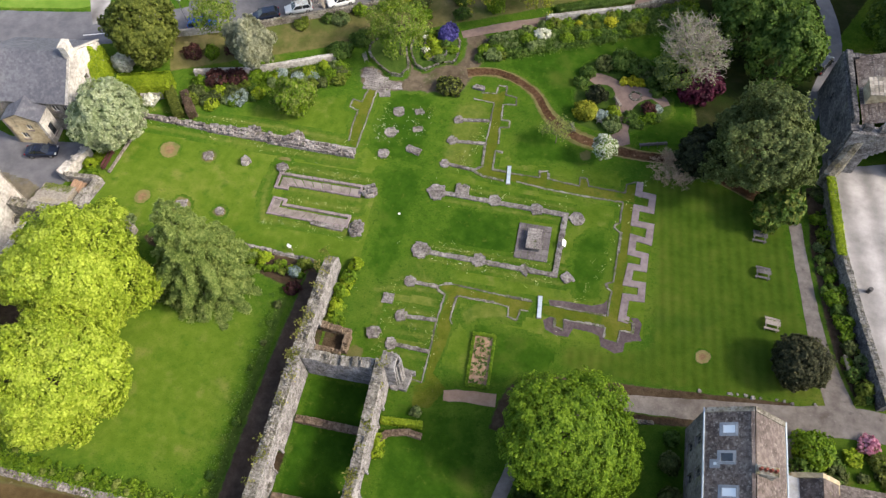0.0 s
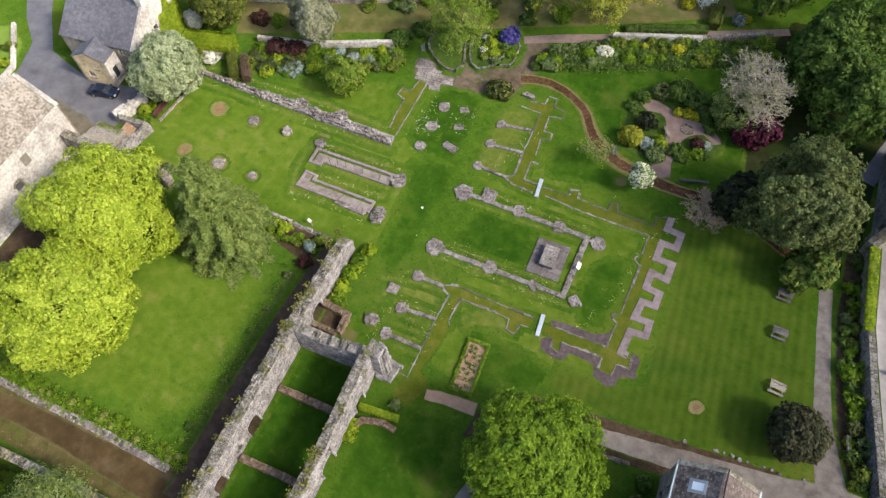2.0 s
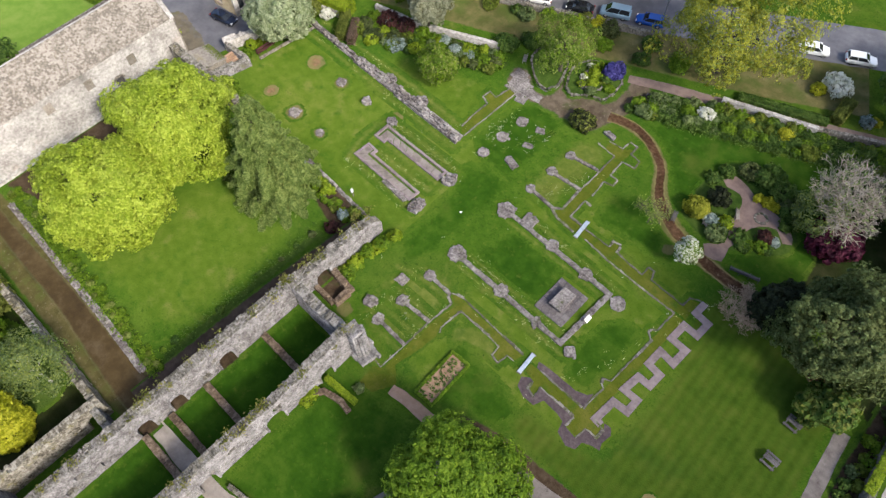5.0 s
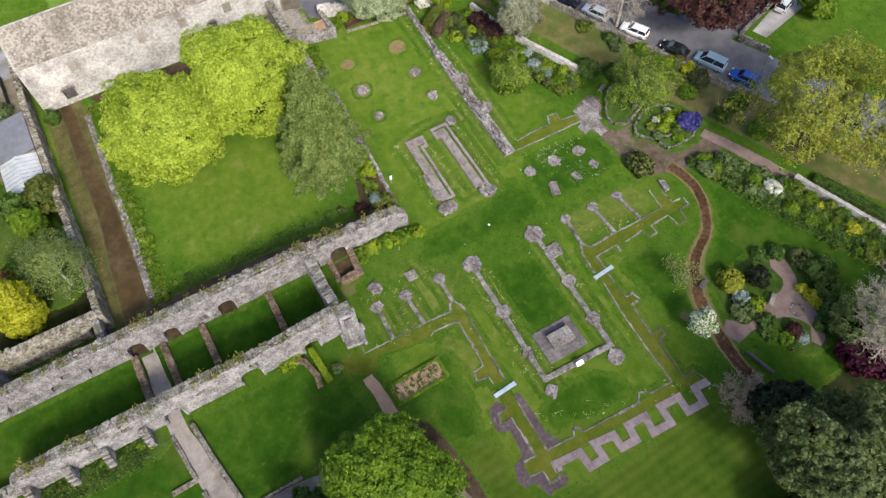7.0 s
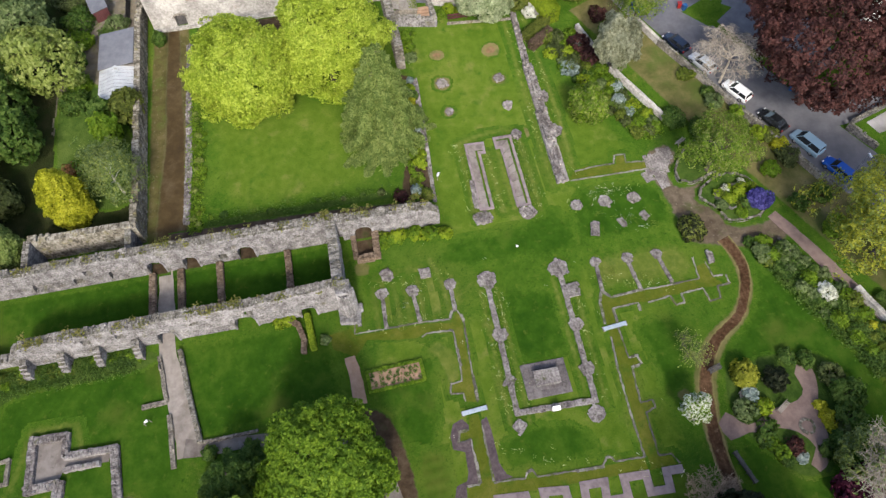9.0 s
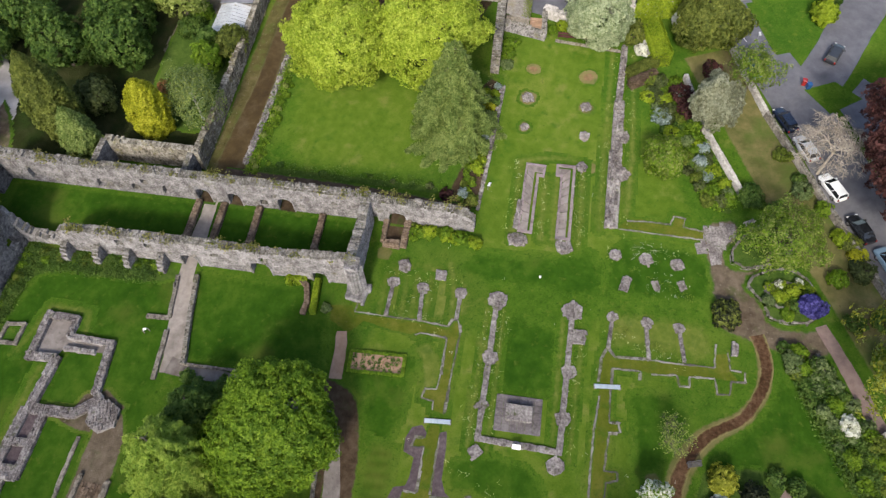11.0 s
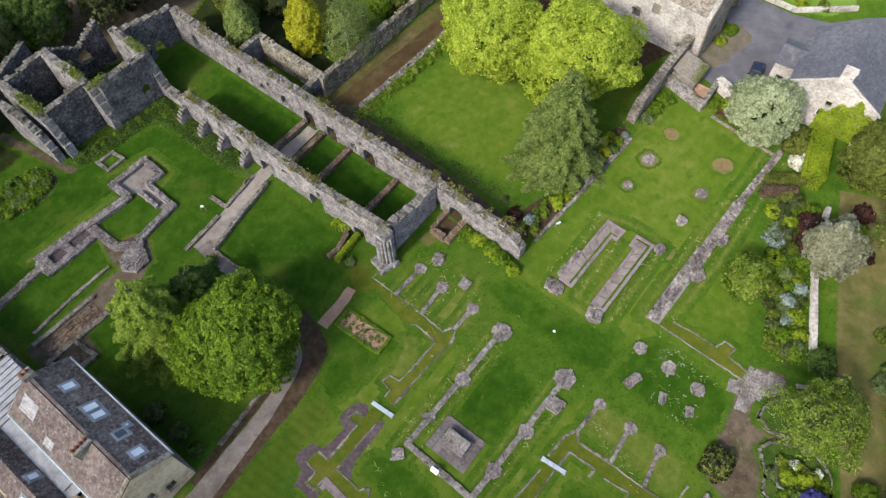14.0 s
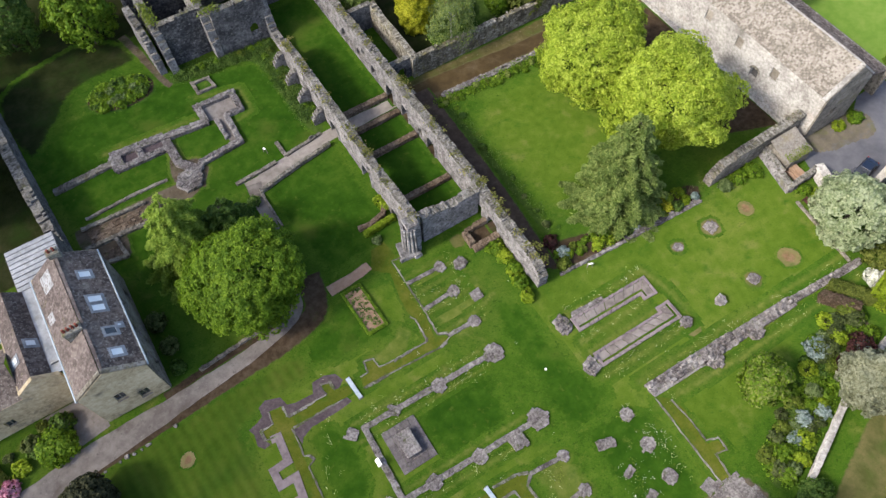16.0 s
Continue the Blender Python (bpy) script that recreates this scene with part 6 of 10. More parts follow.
for _k, (_a, _b, _h2, _m) in enumerate((((-38.6, 22.8), (-30.6, 24.6), 1.1, "white_stone"), ((-30.6, 24.6), (-19.2, 29.4), 1.0, "white_stone"), ((10.2, 42.7), (22.4, 46.8), 1.0, "white_stone"), ((22.4, 46.8), (31.7, 51.4), 0.9, "grey_stone"))):
    standing("border_wall", ruin(_a, _b, 0.55, [(0, _h2), (12, _h2)], (), 0.34, 0.04, 0.08, 92 + _k), "pale rubble retaining wall behind the border", _m, "border walls")
standing("court_wall", ruin((-44.2, 16.9), (-41.4, 17.9), 0.5, [(0, 1.3), (3, 1.2)], (), 0.34, 0.1, 0.05, 185), "short white garden wall against the lime hedge", "white_stone", "court walls")
standing("street_wall", ruin((-47.0, 29.0), (-33.0, 33.6), 0.5, [(0, 1.1), (15, 1.1)], (), 0.34, 0.04, 0.07, 97), "dry stone street wall with pale coping", "white_stone", "street walls")
standing("street_wall", ruin((-33.0, 33.6), (-4.0, 46.6), 0.5, [(0, 0.9), (32, 0.9)], (), 0.34, 0.04, 0.07, 98), "dry stone street wall with pale coping", "grey_stone", "street walls")
standing("boundary_wall", ruin((48.9, 21.4), (49.2, 12.0), 0.75, [(0, 2.4), (9.4, 2.3)], (), 0.36, 0.04, 0.08, 99), "boundary wall of rubble with moss on its coping", "grey_stone", "boundary walls")
standing("boundary_wall", ruin((49.2, 12.0), (51.2, 0.0), 0.75, [(0, 2.3), (12.2, 2.3)], (), 0.36, 0.04, 0.08, 100), "boundary wall of dark weathered rubble", "grey_stone", "boundary walls")
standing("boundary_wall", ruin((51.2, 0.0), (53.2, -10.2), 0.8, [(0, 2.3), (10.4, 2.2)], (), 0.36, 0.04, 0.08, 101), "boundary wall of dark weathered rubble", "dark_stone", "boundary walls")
# raised rock beds on the terrace
for _wall, _x, _y0, _th, _ops in (("cloister_wall_west", -9.6, -66.0, 1.25, ((26.0, 28.1, 2.9), (30.2, 32.1, 2.7), (36.8, 39.0, 2.8), (51.2, 53.6, 2.6))), ("cloister_wall_east", -0.1, -54.0, 1.08, ((15.2, 17.4, 2.7), (24.0, 26.6, 3.0), (31.6, 33.6, 2.4)))):
    for _a, _b, _top in _ops:
        _c, _r = _y0 + (_a + _b) / 2, (_b - _a) / 2
        if _x < -5:
            # earth floor whose dark colour also paints the shade inside the doorway
            ground_patch("threshold", sheet([(_x - 0.9, _y0 + _a), (_x + 0.9, _y0 + _a), (_x + 0.9, _y0 + _b), (_x - 0.9, _y0 + _b)], 0.037, False, 0.1, 0.3), "soil", "trodden earth in a doorway, dark for the arch's shade")
        _arc = [(_x + _th / 2 + 0.02, _c + _r * math.cos(math.pi * k / 14), _top - _r + _r * math.sin(math.pi * k / 14)) for k in range(15)]
        _leg = [[(_x + _th / 2 + 0.02, _c + q * _r, 0.0), (_x + _th / 2 + 0.02, _c + q * _r, _top - _r)] for q in (-1, 1)]
        part("arch_ring", join(tube(_arc, [0.17] * 15, 6), *[tube(q, [0.15, 0.15], 6) for q in _leg])[:2], M["ruin_stone"], bpy.data.objects[_wall], "worn dressed stones round a doorway")


def raised_bed(pts, h, label, seed):
    root = empty("raised_bed", *pts[0])
    m = root.matrix_basis.inverted()
    line = smooth_line(pts, 1.1, True)
    pieces = [stones(bar(a, b, 0.34), h, 0.3, seed + i, 0.7, 0.4, math.atan2(b[1] - a[1], b[0] - a[0])) for i, (a, b) in enumerate(zip(line, line[1:] + line[:1]))]
    part("rim", moved(join(*pieces)[:2], m), M["kerb_stone"], root, "rim of pale field stones")
    part("soil_fill", moved(sheet(pts, h * 0.7, True), m), M["rough_grass"], root)
    return tagged(root, label, "raised bed", "raised beds")


raised_bed([(-8.9, 27.9), (-10.4, 27.8), (-11.9, 28.8), (-14.0, 30.6), (-14.8, 33.0), (-12.6, 35.4), (-9.4, 33.4), (-8.9, 31.8), (-8.2, 29.4)], 0.45, "raised grass bed ringed by field stones under a tree", 150)
raised_bed([(-5.9, 29.5), (-7.2, 30.2), (-8.2, 31.9), (-8.8, 34.4), (-7.6, 36.6), (-5.6, 37.5), (-3.4, 37.6), (-1.8, 36.0), (-1.6, 33.9), (-1.9, 31.7), (-3.7, 31.2)], 0.4, "raised rock garden ringed by pale field stones", 190)
raised_bed([(-5.8, 31.4), (-6.8, 32.8), (-6.6, 34.6), (-5.0, 35.4), (-3.2, 34.2), (-3.2, 32.6)], 0.75, "upper tier of the rock garden with pale stones", 230)

# small stepped recess in the angle of the cloister walls
standing("recess_wall", ruin((-8.9, -12.2), (-5.4, -12.4), 0.8, [(0, 1.3), (1.5, 0.9), (3.5, 0.6)], (), 0.3, 0.15, 0.1, 171), "brown rubble wall of a small recess", "brown_rubble", "recess walls")
standing("recess_wall", ruin((-5.6, -14.9), (-5.5, -12.8), 0.7, [(0, 1.0), (2, 1.2)], (), 0.3, 0.15, 0.1, 172), "brown rubble wall of a small recess", "brown_rubble", "recess walls")
standing("recess_wall", ruin((-8.9, -15.0), (-5.9, -15.0), 0.6, [(0, 1.0), (3, 0.6)], (), 0.3, 0.15, 0.1, 173), "brown rubble wall of a small recess", "brown_rubble", "recess walls")
ground_patch("recess_floor", sheet([(-8.9, -14.7), (-5.9, -14.7), (-5.8, -12.7), (-8.9, -12.6)], 0.03, False, 0.05, 0.12), "soil", "dark earth floor of a small recess")

# ---- buildings ----
def leaves(points, normals, size, rng, long=1.5):
    """Small folded leaf sprays at the points, facing roughly along the normals."""
    n = len(points)
    nn = normals + np.array([0.12, 0, 0.35]) + rng.normal(0, 0.55, (n, 3))
    nn /= np.linalg.norm(nn, axis=1, keepdims=True) + 1e-9
    t = np.cross(nn, rng.normal(0, 1, (n, 3)))
    t /= np.linalg.norm(t, axis=1, keepdims=True) + 1e-9
    b = np.cross(nn, t)
    s = size * rng.uniform(0.6, 1.35, (n, 1))
    v = np.empty((n, 4, 3))
    v[:, 0] = points - t * s * long * 0.5
    v[:, 1] = points + b * s * 0.5 + nn * s * 0.12
    v[:, 2] = points + t * s * long * 0.5 - nn * s * 0.1
    v[:, 3] = points - b * s * 0.5 + nn * s * 0.12
    return v.reshape(-1, 3)


def leaf_mesh(name, verts, materials, index=None):
    """A mesh of four-cornered leaves."""
    n = len(verts) // 4
    me = bpy.data.meshes.new(name)
    me.vertices.add(4 * n)
    me.vertices.foreach_set("co", verts.ravel())
    me.loops.add(4 * n)
    me.loops.foreach_set("vertex_index", np.arange(4 * n))
    me.polygons.add(n)
    me.polygons.foreach_set("loop_start", np.arange(0, 4 * n, 4))
    me.polygons.foreach_set("loop_total", np.full(n, 4))
    if index is not None:
        me.polygons.foreach_set("material_index", index)
    for m in materials:
        me.materials.append(m)
    me.update(calc_edges=True)
    return me


def panel(p0, p1, h, thick, openings=(), z=0.0, jitter=0.02, gable=0.0):
    """A wall from p0 to p1 with real openings (from, to, sill, head); gable: extra height at its middle."""
    xf, length = along(p0, p1, z)
    us = sorted({0.0, length, *[o[0] for o in openings], *[o[1] for o in openings], *([length / 2] if gable else [])})
    zs = sorted({0.0, h, *[o[2] for o in openings], *[o[3] for o in openings]})
    us, zs = [u for u in us if 0 <= u <= length], [q for q in zs if 0 <= q <= h]
    solid = np.ones((len(us) - 1, 1, len(zs) - 1), bool)
    for i in range(len(us) - 1):
        for k in range(len(zs) - 1):
            u, q = (us[i] + us[i + 1]) / 2, (zs[k] + zs[k + 1]) / 2
            solid[i, 0, k] = not any(a < u < b and c < q < d for a, b, c, d in openings)
    v, f = voxel(us, [-thick / 2, thick / 2], zs, solid, 0, 1.0, xf)
    if gable:
        k = len(v)
        for s in (-1, 1):
            v += [tuple(xf @ Vector((0, s * thick / 2, h))), tuple(xf @ Vector((length, s * thick / 2, h))), tuple(xf @ Vector((length / 2, s * thick / 2, h + gable)))]
        f += [(k, k + 1, k + 2), (k + 3, k + 5, k + 4), (k, k + 2, k + 5, k + 3), (k + 1, k + 4, k + 5, k + 2)]
    return v, f


def slates(a, b, up, w=0.55, e=0.42, t=0.035, seed=0, cut=None):
    """Overlapping slates on the plane from eave a to b, rising by the vector up; cut: (u, v) -> True where it is open."""
    rng = random.Random(seed)
    a, b, up = Vector(a), Vector(b), Vector(up)
    al, length, rise = (b - a).normalized(), (b - a).length, up.length
    u = up.normalized()
    n = al.cross(u).normalized()
    if n.z < 0:
        n = -n
    v, f = [], []
    rows = max(1, round(rise / e))
    for r in range(rows):
        s0, s1 = rise * r / rows, min(rise, rise * (r + 1) / rows + 0.06)
        x = -rng.uniform(0, w * 0.8)
        while x < length:
            ww = w * rng.uniform(0.75, 1.25)
            x0, x1 = max(0, x), min(length, x + ww - 0.012)
            x += ww
            if x1 - x0 < 0.08 or (cut and cut((x0 + x1) / 2, (s0 + s1) / 2)):
                continue
            k = len(v)
            lift = t + rng.uniform(-0.008, 0.012)
            for uu, ss, hh in ((x0, s0, lift + 0.02), (x1, s0, lift + 0.02), (x1, s1, 0.012), (x0, s1, 0.012), (x0, s0, -0.01), (x1, s0, -0.01)):
                v.append(tuple(a + al * uu + u * (ss + (rng.uniform(-0.02, 0.02) if ss == s0 else 0)) + n * hh))
            f += [(k, k + 1, k + 2, k + 3), (k + 4, k + 5, k + 1, k)]
    k = len(v)
    v += [tuple(a - n * 0.02), tuple(b - n * 0.02), tuple(b + up - n * 0.02), tuple(a + up - n * 0.02)]
    f.append((k, k + 1, k + 2, k + 3))
    if al.cross(u).z < 0:
        f = [tuple(reversed(q)) for q in f]
    return v, f


def window(parent, p0, p1, o, inset=0.12, frame_mat="white_paint", bars=1):
    """Frame, sill and panes in the opening o of the wall p0-p1."""
    xf, _ = along(p0, p1)
    a, b, c, d = o
    root = part("window", moved(box(a - 0.06, -0.3, c - 0.14, b + 0.06, -0.02, c - 0.02), xf), M["pale_concrete"], parent, "stone window sill and surround")
    fr = [box(a, -0.06, c, a + 0.07, 0.02, d), box(b - 0.07, -0.06, c, b, 0.02, d), box(a + 0.07, -0.06, c, b - 0.07, 0.02, c + 0.07), box(a + 0.07, -0.06, d - 0.07, b - 0.07, 0.02, d)]
    for i in range(bars):
        u = a + (b - a) * (i + 1) / (bars + 1)
        fr.append(box(u - 0.05, -0.055, c + 0.07, u + 0.05, 0.015, d - 0.07))
    part("window_frame", moved(join(*fr)[:2], xf), M[frame_mat], root)
    part("pane", moved(box(a + 0.07, -0.03, c + 0.07, b - 0.07, -0.015, d - 0.07), xf), M["pane"], root)
    return root


def chimney(parent, x, y, z0, z1, w, d, pots=2, material="house_stone"):
    root = part("chimney", join(bevel_box(x - w / 2, y - d / 2, z0, x + w / 2, y + d / 2, z1, 0.03), bevel_box(x - w / 2 - 0.08, y - d / 2 - 0.08, z1 - 0.25, x + w / 2 + 0.08, y + d / 2 + 0.08, z1 - 0.05, 0.03))[:2], M[material], parent, "squat stone chimney stack")
    for i in range(pots):
        px = x + (i - (pots - 1) / 2) * (w - 0.1) / max(1, pots)
        part("chimney_pot", tube([(px, y, z1 - 0.02), (px, y, z1 + 0.2), (px, y, z1 + 0.5)], [0.17, 0.14, 0.13], 8), M["terracotta"], root, "red clay chimney pot")
    return root


def skylight(parent, origin, al, u, w, l, glass="sky_reflection_glass"):
    """A roof window lying on a slope: al along the eave, u up the slope."""
    o, al, u = Vector(origin), Vector(al).normalized(), Vector(u).normalized()
    n = al.cross(u).normalized()
    n = n if n.z > 0 else -n
    xf = Matrix((al, u, n)).transposed().to_4x4()
    xf.translation = o
    t = 0.12
    fr = [box(-w / 2, -l / 2, 0.0, w / 2, -l / 2 + t, 0.12), box(-w / 2, l / 2 - t, 0.0, w / 2, l / 2, 0.12), box(-w / 2, -l / 2 + t, 0.0, -w / 2 + t, l / 2 - t, 0.12), box(w / 2 - t, -l / 2 + t, 0.0, w / 2, l / 2 - t, 0.12)]
    root = part("skylight", moved(join(*fr)[:2], xf), M["lead"], parent, "roof window in a lead-grey frame")
    g = 0.16
    part("flashing", moved(box(-w / 2 - g, -l / 2 - g * 1.6, 0.0, w / 2 + g, l / 2 + g, 0.06), xf), M["lead"], root, "lead flashing round the roof window")
    part("pane", moved(box(-w / 2 + t, -l / 2 + t, 0.03, w / 2 - t, l / 2 - t, 0.07), xf), M[glass], root, "roof window glass toned for the reflected sky")
    return root


# the long stone range to the west
rng_root = empty("stone_range", -55.6, -21)
_m = rng_root.matrix_basis.inverted()
def sub(name, data, material, parent, label=""):
    """A part of a building, given in world coordinates."""
    return part(name, moved(data, parent_inverse(parent)), M[material], parent, label)


def parent_inverse(ob):
    m = Matrix()
    while ob:
        m = ob.matrix_basis @ m if ob.parent is None else m
        ob = ob.parent
    return m.inverted()


_ops = [(25.6, 26.9, 2.2, 3.9), (33.4, 34.4, 0, 1.4), (15.8, 17.0, 4.8, 6.6), (21.8, 23.0, 4.6, 6.4), (28.4, 29.6, 4.4, 6.2), (6.0, 7.2, 4.4, 6.2), (3.4, 5.0, 0, 2.2)]
# wall stone by facing: sunlight put into white_stone, shade into grey_stone
sub("wall", panel((-51.9, -39.6), (-51.9, -2.9), 7.8, 0.7, _ops), "white_stone", rng_root, "long wall of whitish weathered rubble, lightened for sunlight")
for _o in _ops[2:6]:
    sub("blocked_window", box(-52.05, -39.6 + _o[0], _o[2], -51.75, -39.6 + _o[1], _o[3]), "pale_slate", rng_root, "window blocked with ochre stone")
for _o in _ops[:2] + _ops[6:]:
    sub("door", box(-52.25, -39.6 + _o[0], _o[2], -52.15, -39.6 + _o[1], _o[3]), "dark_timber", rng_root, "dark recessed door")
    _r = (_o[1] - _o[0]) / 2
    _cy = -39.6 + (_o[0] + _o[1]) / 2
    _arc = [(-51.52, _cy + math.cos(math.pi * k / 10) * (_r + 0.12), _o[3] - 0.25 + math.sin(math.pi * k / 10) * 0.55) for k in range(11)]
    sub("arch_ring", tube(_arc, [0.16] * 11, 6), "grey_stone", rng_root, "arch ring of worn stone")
sub("wall", panel((-51.6, -3.0), (-59.4, -3.0), 7.8, 0.7, [(2.4, 3.4, 3.0, 4.6)], gable=3.6), "grey_stone", rng_root, "gable wall of grey rubble, darkened for its shaded side")
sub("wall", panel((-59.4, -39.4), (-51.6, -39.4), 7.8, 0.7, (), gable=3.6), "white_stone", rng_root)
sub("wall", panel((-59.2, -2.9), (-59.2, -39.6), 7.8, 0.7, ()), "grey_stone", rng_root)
# sun glare is put into the pale east slope, shade into the west
sub("roof", slates((-51.4, -39.4, 7.75), (-51.4, -3.2, 7.75), (-4.2, 0, 3.75), 0.30, 0.24, 0.035, 3), "pale_slate", rng_root, "roof of worn buff stone slates with lichen, paled for sun glare")
sub("roof", slates((-59.8, -3.2, 7.75), (-59.8, -39.4, 7.75), (4.2, 0, 3.75), 0.42, 0.36, 0.05, 4), "stone_slate", rng_root, "roof of stone slates, darkened on the side away from the sun")
sub("gable_coping", join(*[moved(bevel_box(0, -0.3, 0, 5.75, 0.3, 0.2), Matrix.Translation((-55.5, -3.05, 11.5)) @ Matrix.Rotation(math.pi if s < 0 else 0, 4, "Z") @ Matrix.Rotation(radians(42), 4, "Y")) for s in (1, -1)])[:2], "white_stone", rng_root, "pale stone gable coping")
sub("ridge", slates((-55.9, -39.4, 11.45), (-55.9, -3.2, 11.45), (0.4, 0, 0.16), 0.8, 0.5, 0.03, 8), "white_stone", rng_root, "pale ridge of stone tiles")
sub("footing", ruin((-51.2, -39.6), (-51.2, -3.0), 0.6, [(0, 0.5), (37, 0.6)], (), 0.4, 0.2, 0.1, 130), "white_stone", rng_root)
tagged(rng_root, "long medieval stone range with whitish walls and slate roof", "house")
sub("lean_to_roof", slates((-65.8, -3.4, 4.4), (-65.8, -39.2, 4.4), (6.1, 0, 1.7), 0.45, 0.38, 0.04, 10), "stone_slate", rng_root, "lean-to roof of grey stone slates")
standing("lean_to_wall", ruin((-65.4, -40), (-65.4, -3), 0.6, [(0, 4.3), (37, 4.3)], (), 0.5, 0.15, 0.06, 131), "dark lean-to wall behind the stone range", "grey_stone")
# small annexe with a stone-slab roof at the court
annexe = empty("annexe", -47.6, -2.0)
sub("wall", panel((-49.6, -0.4), (-45.8, -0.4), 1.9, 0.4, ()), "grey_stone", annexe)
sub("wall", panel((-45.9, -0.4), (-45.7, -3.7), 2.1, 0.4, ()), "grey_stone", annexe)
sub("wall", panel((-49.4, -3.7), (-49.4, -0.4), 2.1, 0.4, ()), "grey_stone", annexe)
_slab = moved(bevel_box(-0.44, -0.40, 0, 0.44, 0.40, 0.06, 0.015), Matrix.Rotation(radians(-14), 4, "X"))
_slab_mesh = None
for _i in range(5):
    for _j in range(5):
        _o = part("roof_slab", _slab_mesh or _slab, M["pale_slate"], annexe)
        _slab_mesh = _o.data
        _o.matrix_basis = pose(-1.76 + _i * 0.88 + 0.1 * (_j % 2), 1.5 - _j * 0.72, 2.02 + _j * 0.18, 0, 0, ((_i * 7 + _j * 3) % 5 - 2) * 0.8)
_rng = np.random.default_rng(902)
_p = np.stack([_rng.uniform(-2.0, 1.9, 900), _rng.uniform(0.5, 1.9, 900)], 1)
_p = _p[_rng.random(900) < np.clip((_p[:, 1] - 0.4) / 1.2, 0, 1)]
_p = np.stack([_p[:, 0], _p[:, 1], 2.02 + (1.8 - _p[:, 1]) * 0.25], 1)
part("moss", leaf_mesh("moss", leaves(_p, np.tile([0.0, 0.2, 1.0], (len(_p), 1)), 0.14, _rng, 1.2), [M["leaf_spring"]]), [], annexe, "yellow-green moss along the eave")
tagged(annexe, "small stone annexe with a single-pitch slab roof", "outbuilding")

# the slate-roofed house by the courtyard
house = empty("slate_house", -58, 15)
_w = [(1.0, 2.0, 1.0, 2.4), (8.8, 9.8, 3.8, 5.0), (9.2, 10.2, 1.0, 2.4), (10.6, 11.4, 3.8, 5.0)]
# paler stone paints sunlight on the east faces, greyer stone the shaded ones
sub("wall", panel((-62.0, 10.0), (-50.2, 10.0), 5.6, 0.5, _w), "grey_stone", house, "yard wall of buff-grey rubble")
sub("wall", panel((-50.4, 9.8), (-50.4, 21.2), 5.6, 0.5, [(4.8, 5.8, 2.2, 3.4), (5.2, 6.0, 4.2, 5.2)], gable=3.6), "white_stone", house, "pale gable wall, lightened for sunlight")
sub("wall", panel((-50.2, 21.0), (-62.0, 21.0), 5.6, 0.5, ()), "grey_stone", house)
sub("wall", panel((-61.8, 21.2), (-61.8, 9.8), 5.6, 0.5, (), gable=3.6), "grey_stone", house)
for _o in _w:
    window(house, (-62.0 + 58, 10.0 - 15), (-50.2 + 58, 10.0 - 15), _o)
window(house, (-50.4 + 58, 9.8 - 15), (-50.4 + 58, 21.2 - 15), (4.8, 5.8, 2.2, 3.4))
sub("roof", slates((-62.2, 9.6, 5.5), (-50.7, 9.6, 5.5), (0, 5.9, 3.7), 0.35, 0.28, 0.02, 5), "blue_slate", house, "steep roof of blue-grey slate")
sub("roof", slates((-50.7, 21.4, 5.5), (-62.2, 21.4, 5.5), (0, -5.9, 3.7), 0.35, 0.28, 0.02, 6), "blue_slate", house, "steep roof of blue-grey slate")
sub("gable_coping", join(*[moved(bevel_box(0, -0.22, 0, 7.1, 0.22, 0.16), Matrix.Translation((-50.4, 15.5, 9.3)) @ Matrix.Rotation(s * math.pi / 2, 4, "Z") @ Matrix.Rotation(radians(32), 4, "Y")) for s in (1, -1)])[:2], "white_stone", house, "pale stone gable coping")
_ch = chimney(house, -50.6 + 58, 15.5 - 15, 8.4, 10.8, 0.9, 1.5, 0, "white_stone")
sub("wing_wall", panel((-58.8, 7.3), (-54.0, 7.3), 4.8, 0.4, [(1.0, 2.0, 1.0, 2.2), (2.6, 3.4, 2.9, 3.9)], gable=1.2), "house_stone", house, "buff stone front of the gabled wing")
sub("wing_wall", panel((-54.0, 7.1), (-54.0, 10.0), 4.8, 0.4, [(0.8, 1.8, 0.9, 2.9)]), "white_stone", house, "pale side of the gabled wing, lightened for sunlight")
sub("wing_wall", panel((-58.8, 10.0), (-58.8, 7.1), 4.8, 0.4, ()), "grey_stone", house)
window(house, (-58.8 + 58, 7.3 - 15), (-54.0 + 58, 7.3 - 15), (1.0, 2.0, 1.0, 2.2))
window(house, (-58.8 + 58, 7.3 - 15), (-54.0 + 58, 7.3 - 15), (2.6, 3.4, 2.9, 3.9))
window(house, (-54.0 + 58, 7.1 - 15), (-54.0 + 58, 10.0 - 15), (0.8, 1.8, 0.9, 2.9), bars=0, frame_mat="dark_timber")
sub("wing_roof", slates((-53.7, 7.0, 4.75), (-53.7, 12.6, 4.75), (-2.7, 0, 1.3), 0.35, 0.28, 0.02, 7), "blue_slate", house, "slate roof of the wing")
sub("wing_roof", slates((-59.1, 12.6, 4.75), (-59.1, 7.0, 4.75), (2.7, 0, 1.3), 0.35, 0.28, 0.02, 8), "blue_slate", house, "slate roof of the wing")
_rng = np.random.default_rng(901)
_n = 5200
_yz = np.stack([_rng.uniform(14.9, 21.3, _n), _rng.uniform(0.0, 7.6, _n)], 1)
_top = 6.9 - np.abs(_yz[:, 0] - 18.6) * 0.95 + 0.5 * np.sin(_yz[:, 0] * 3.1)
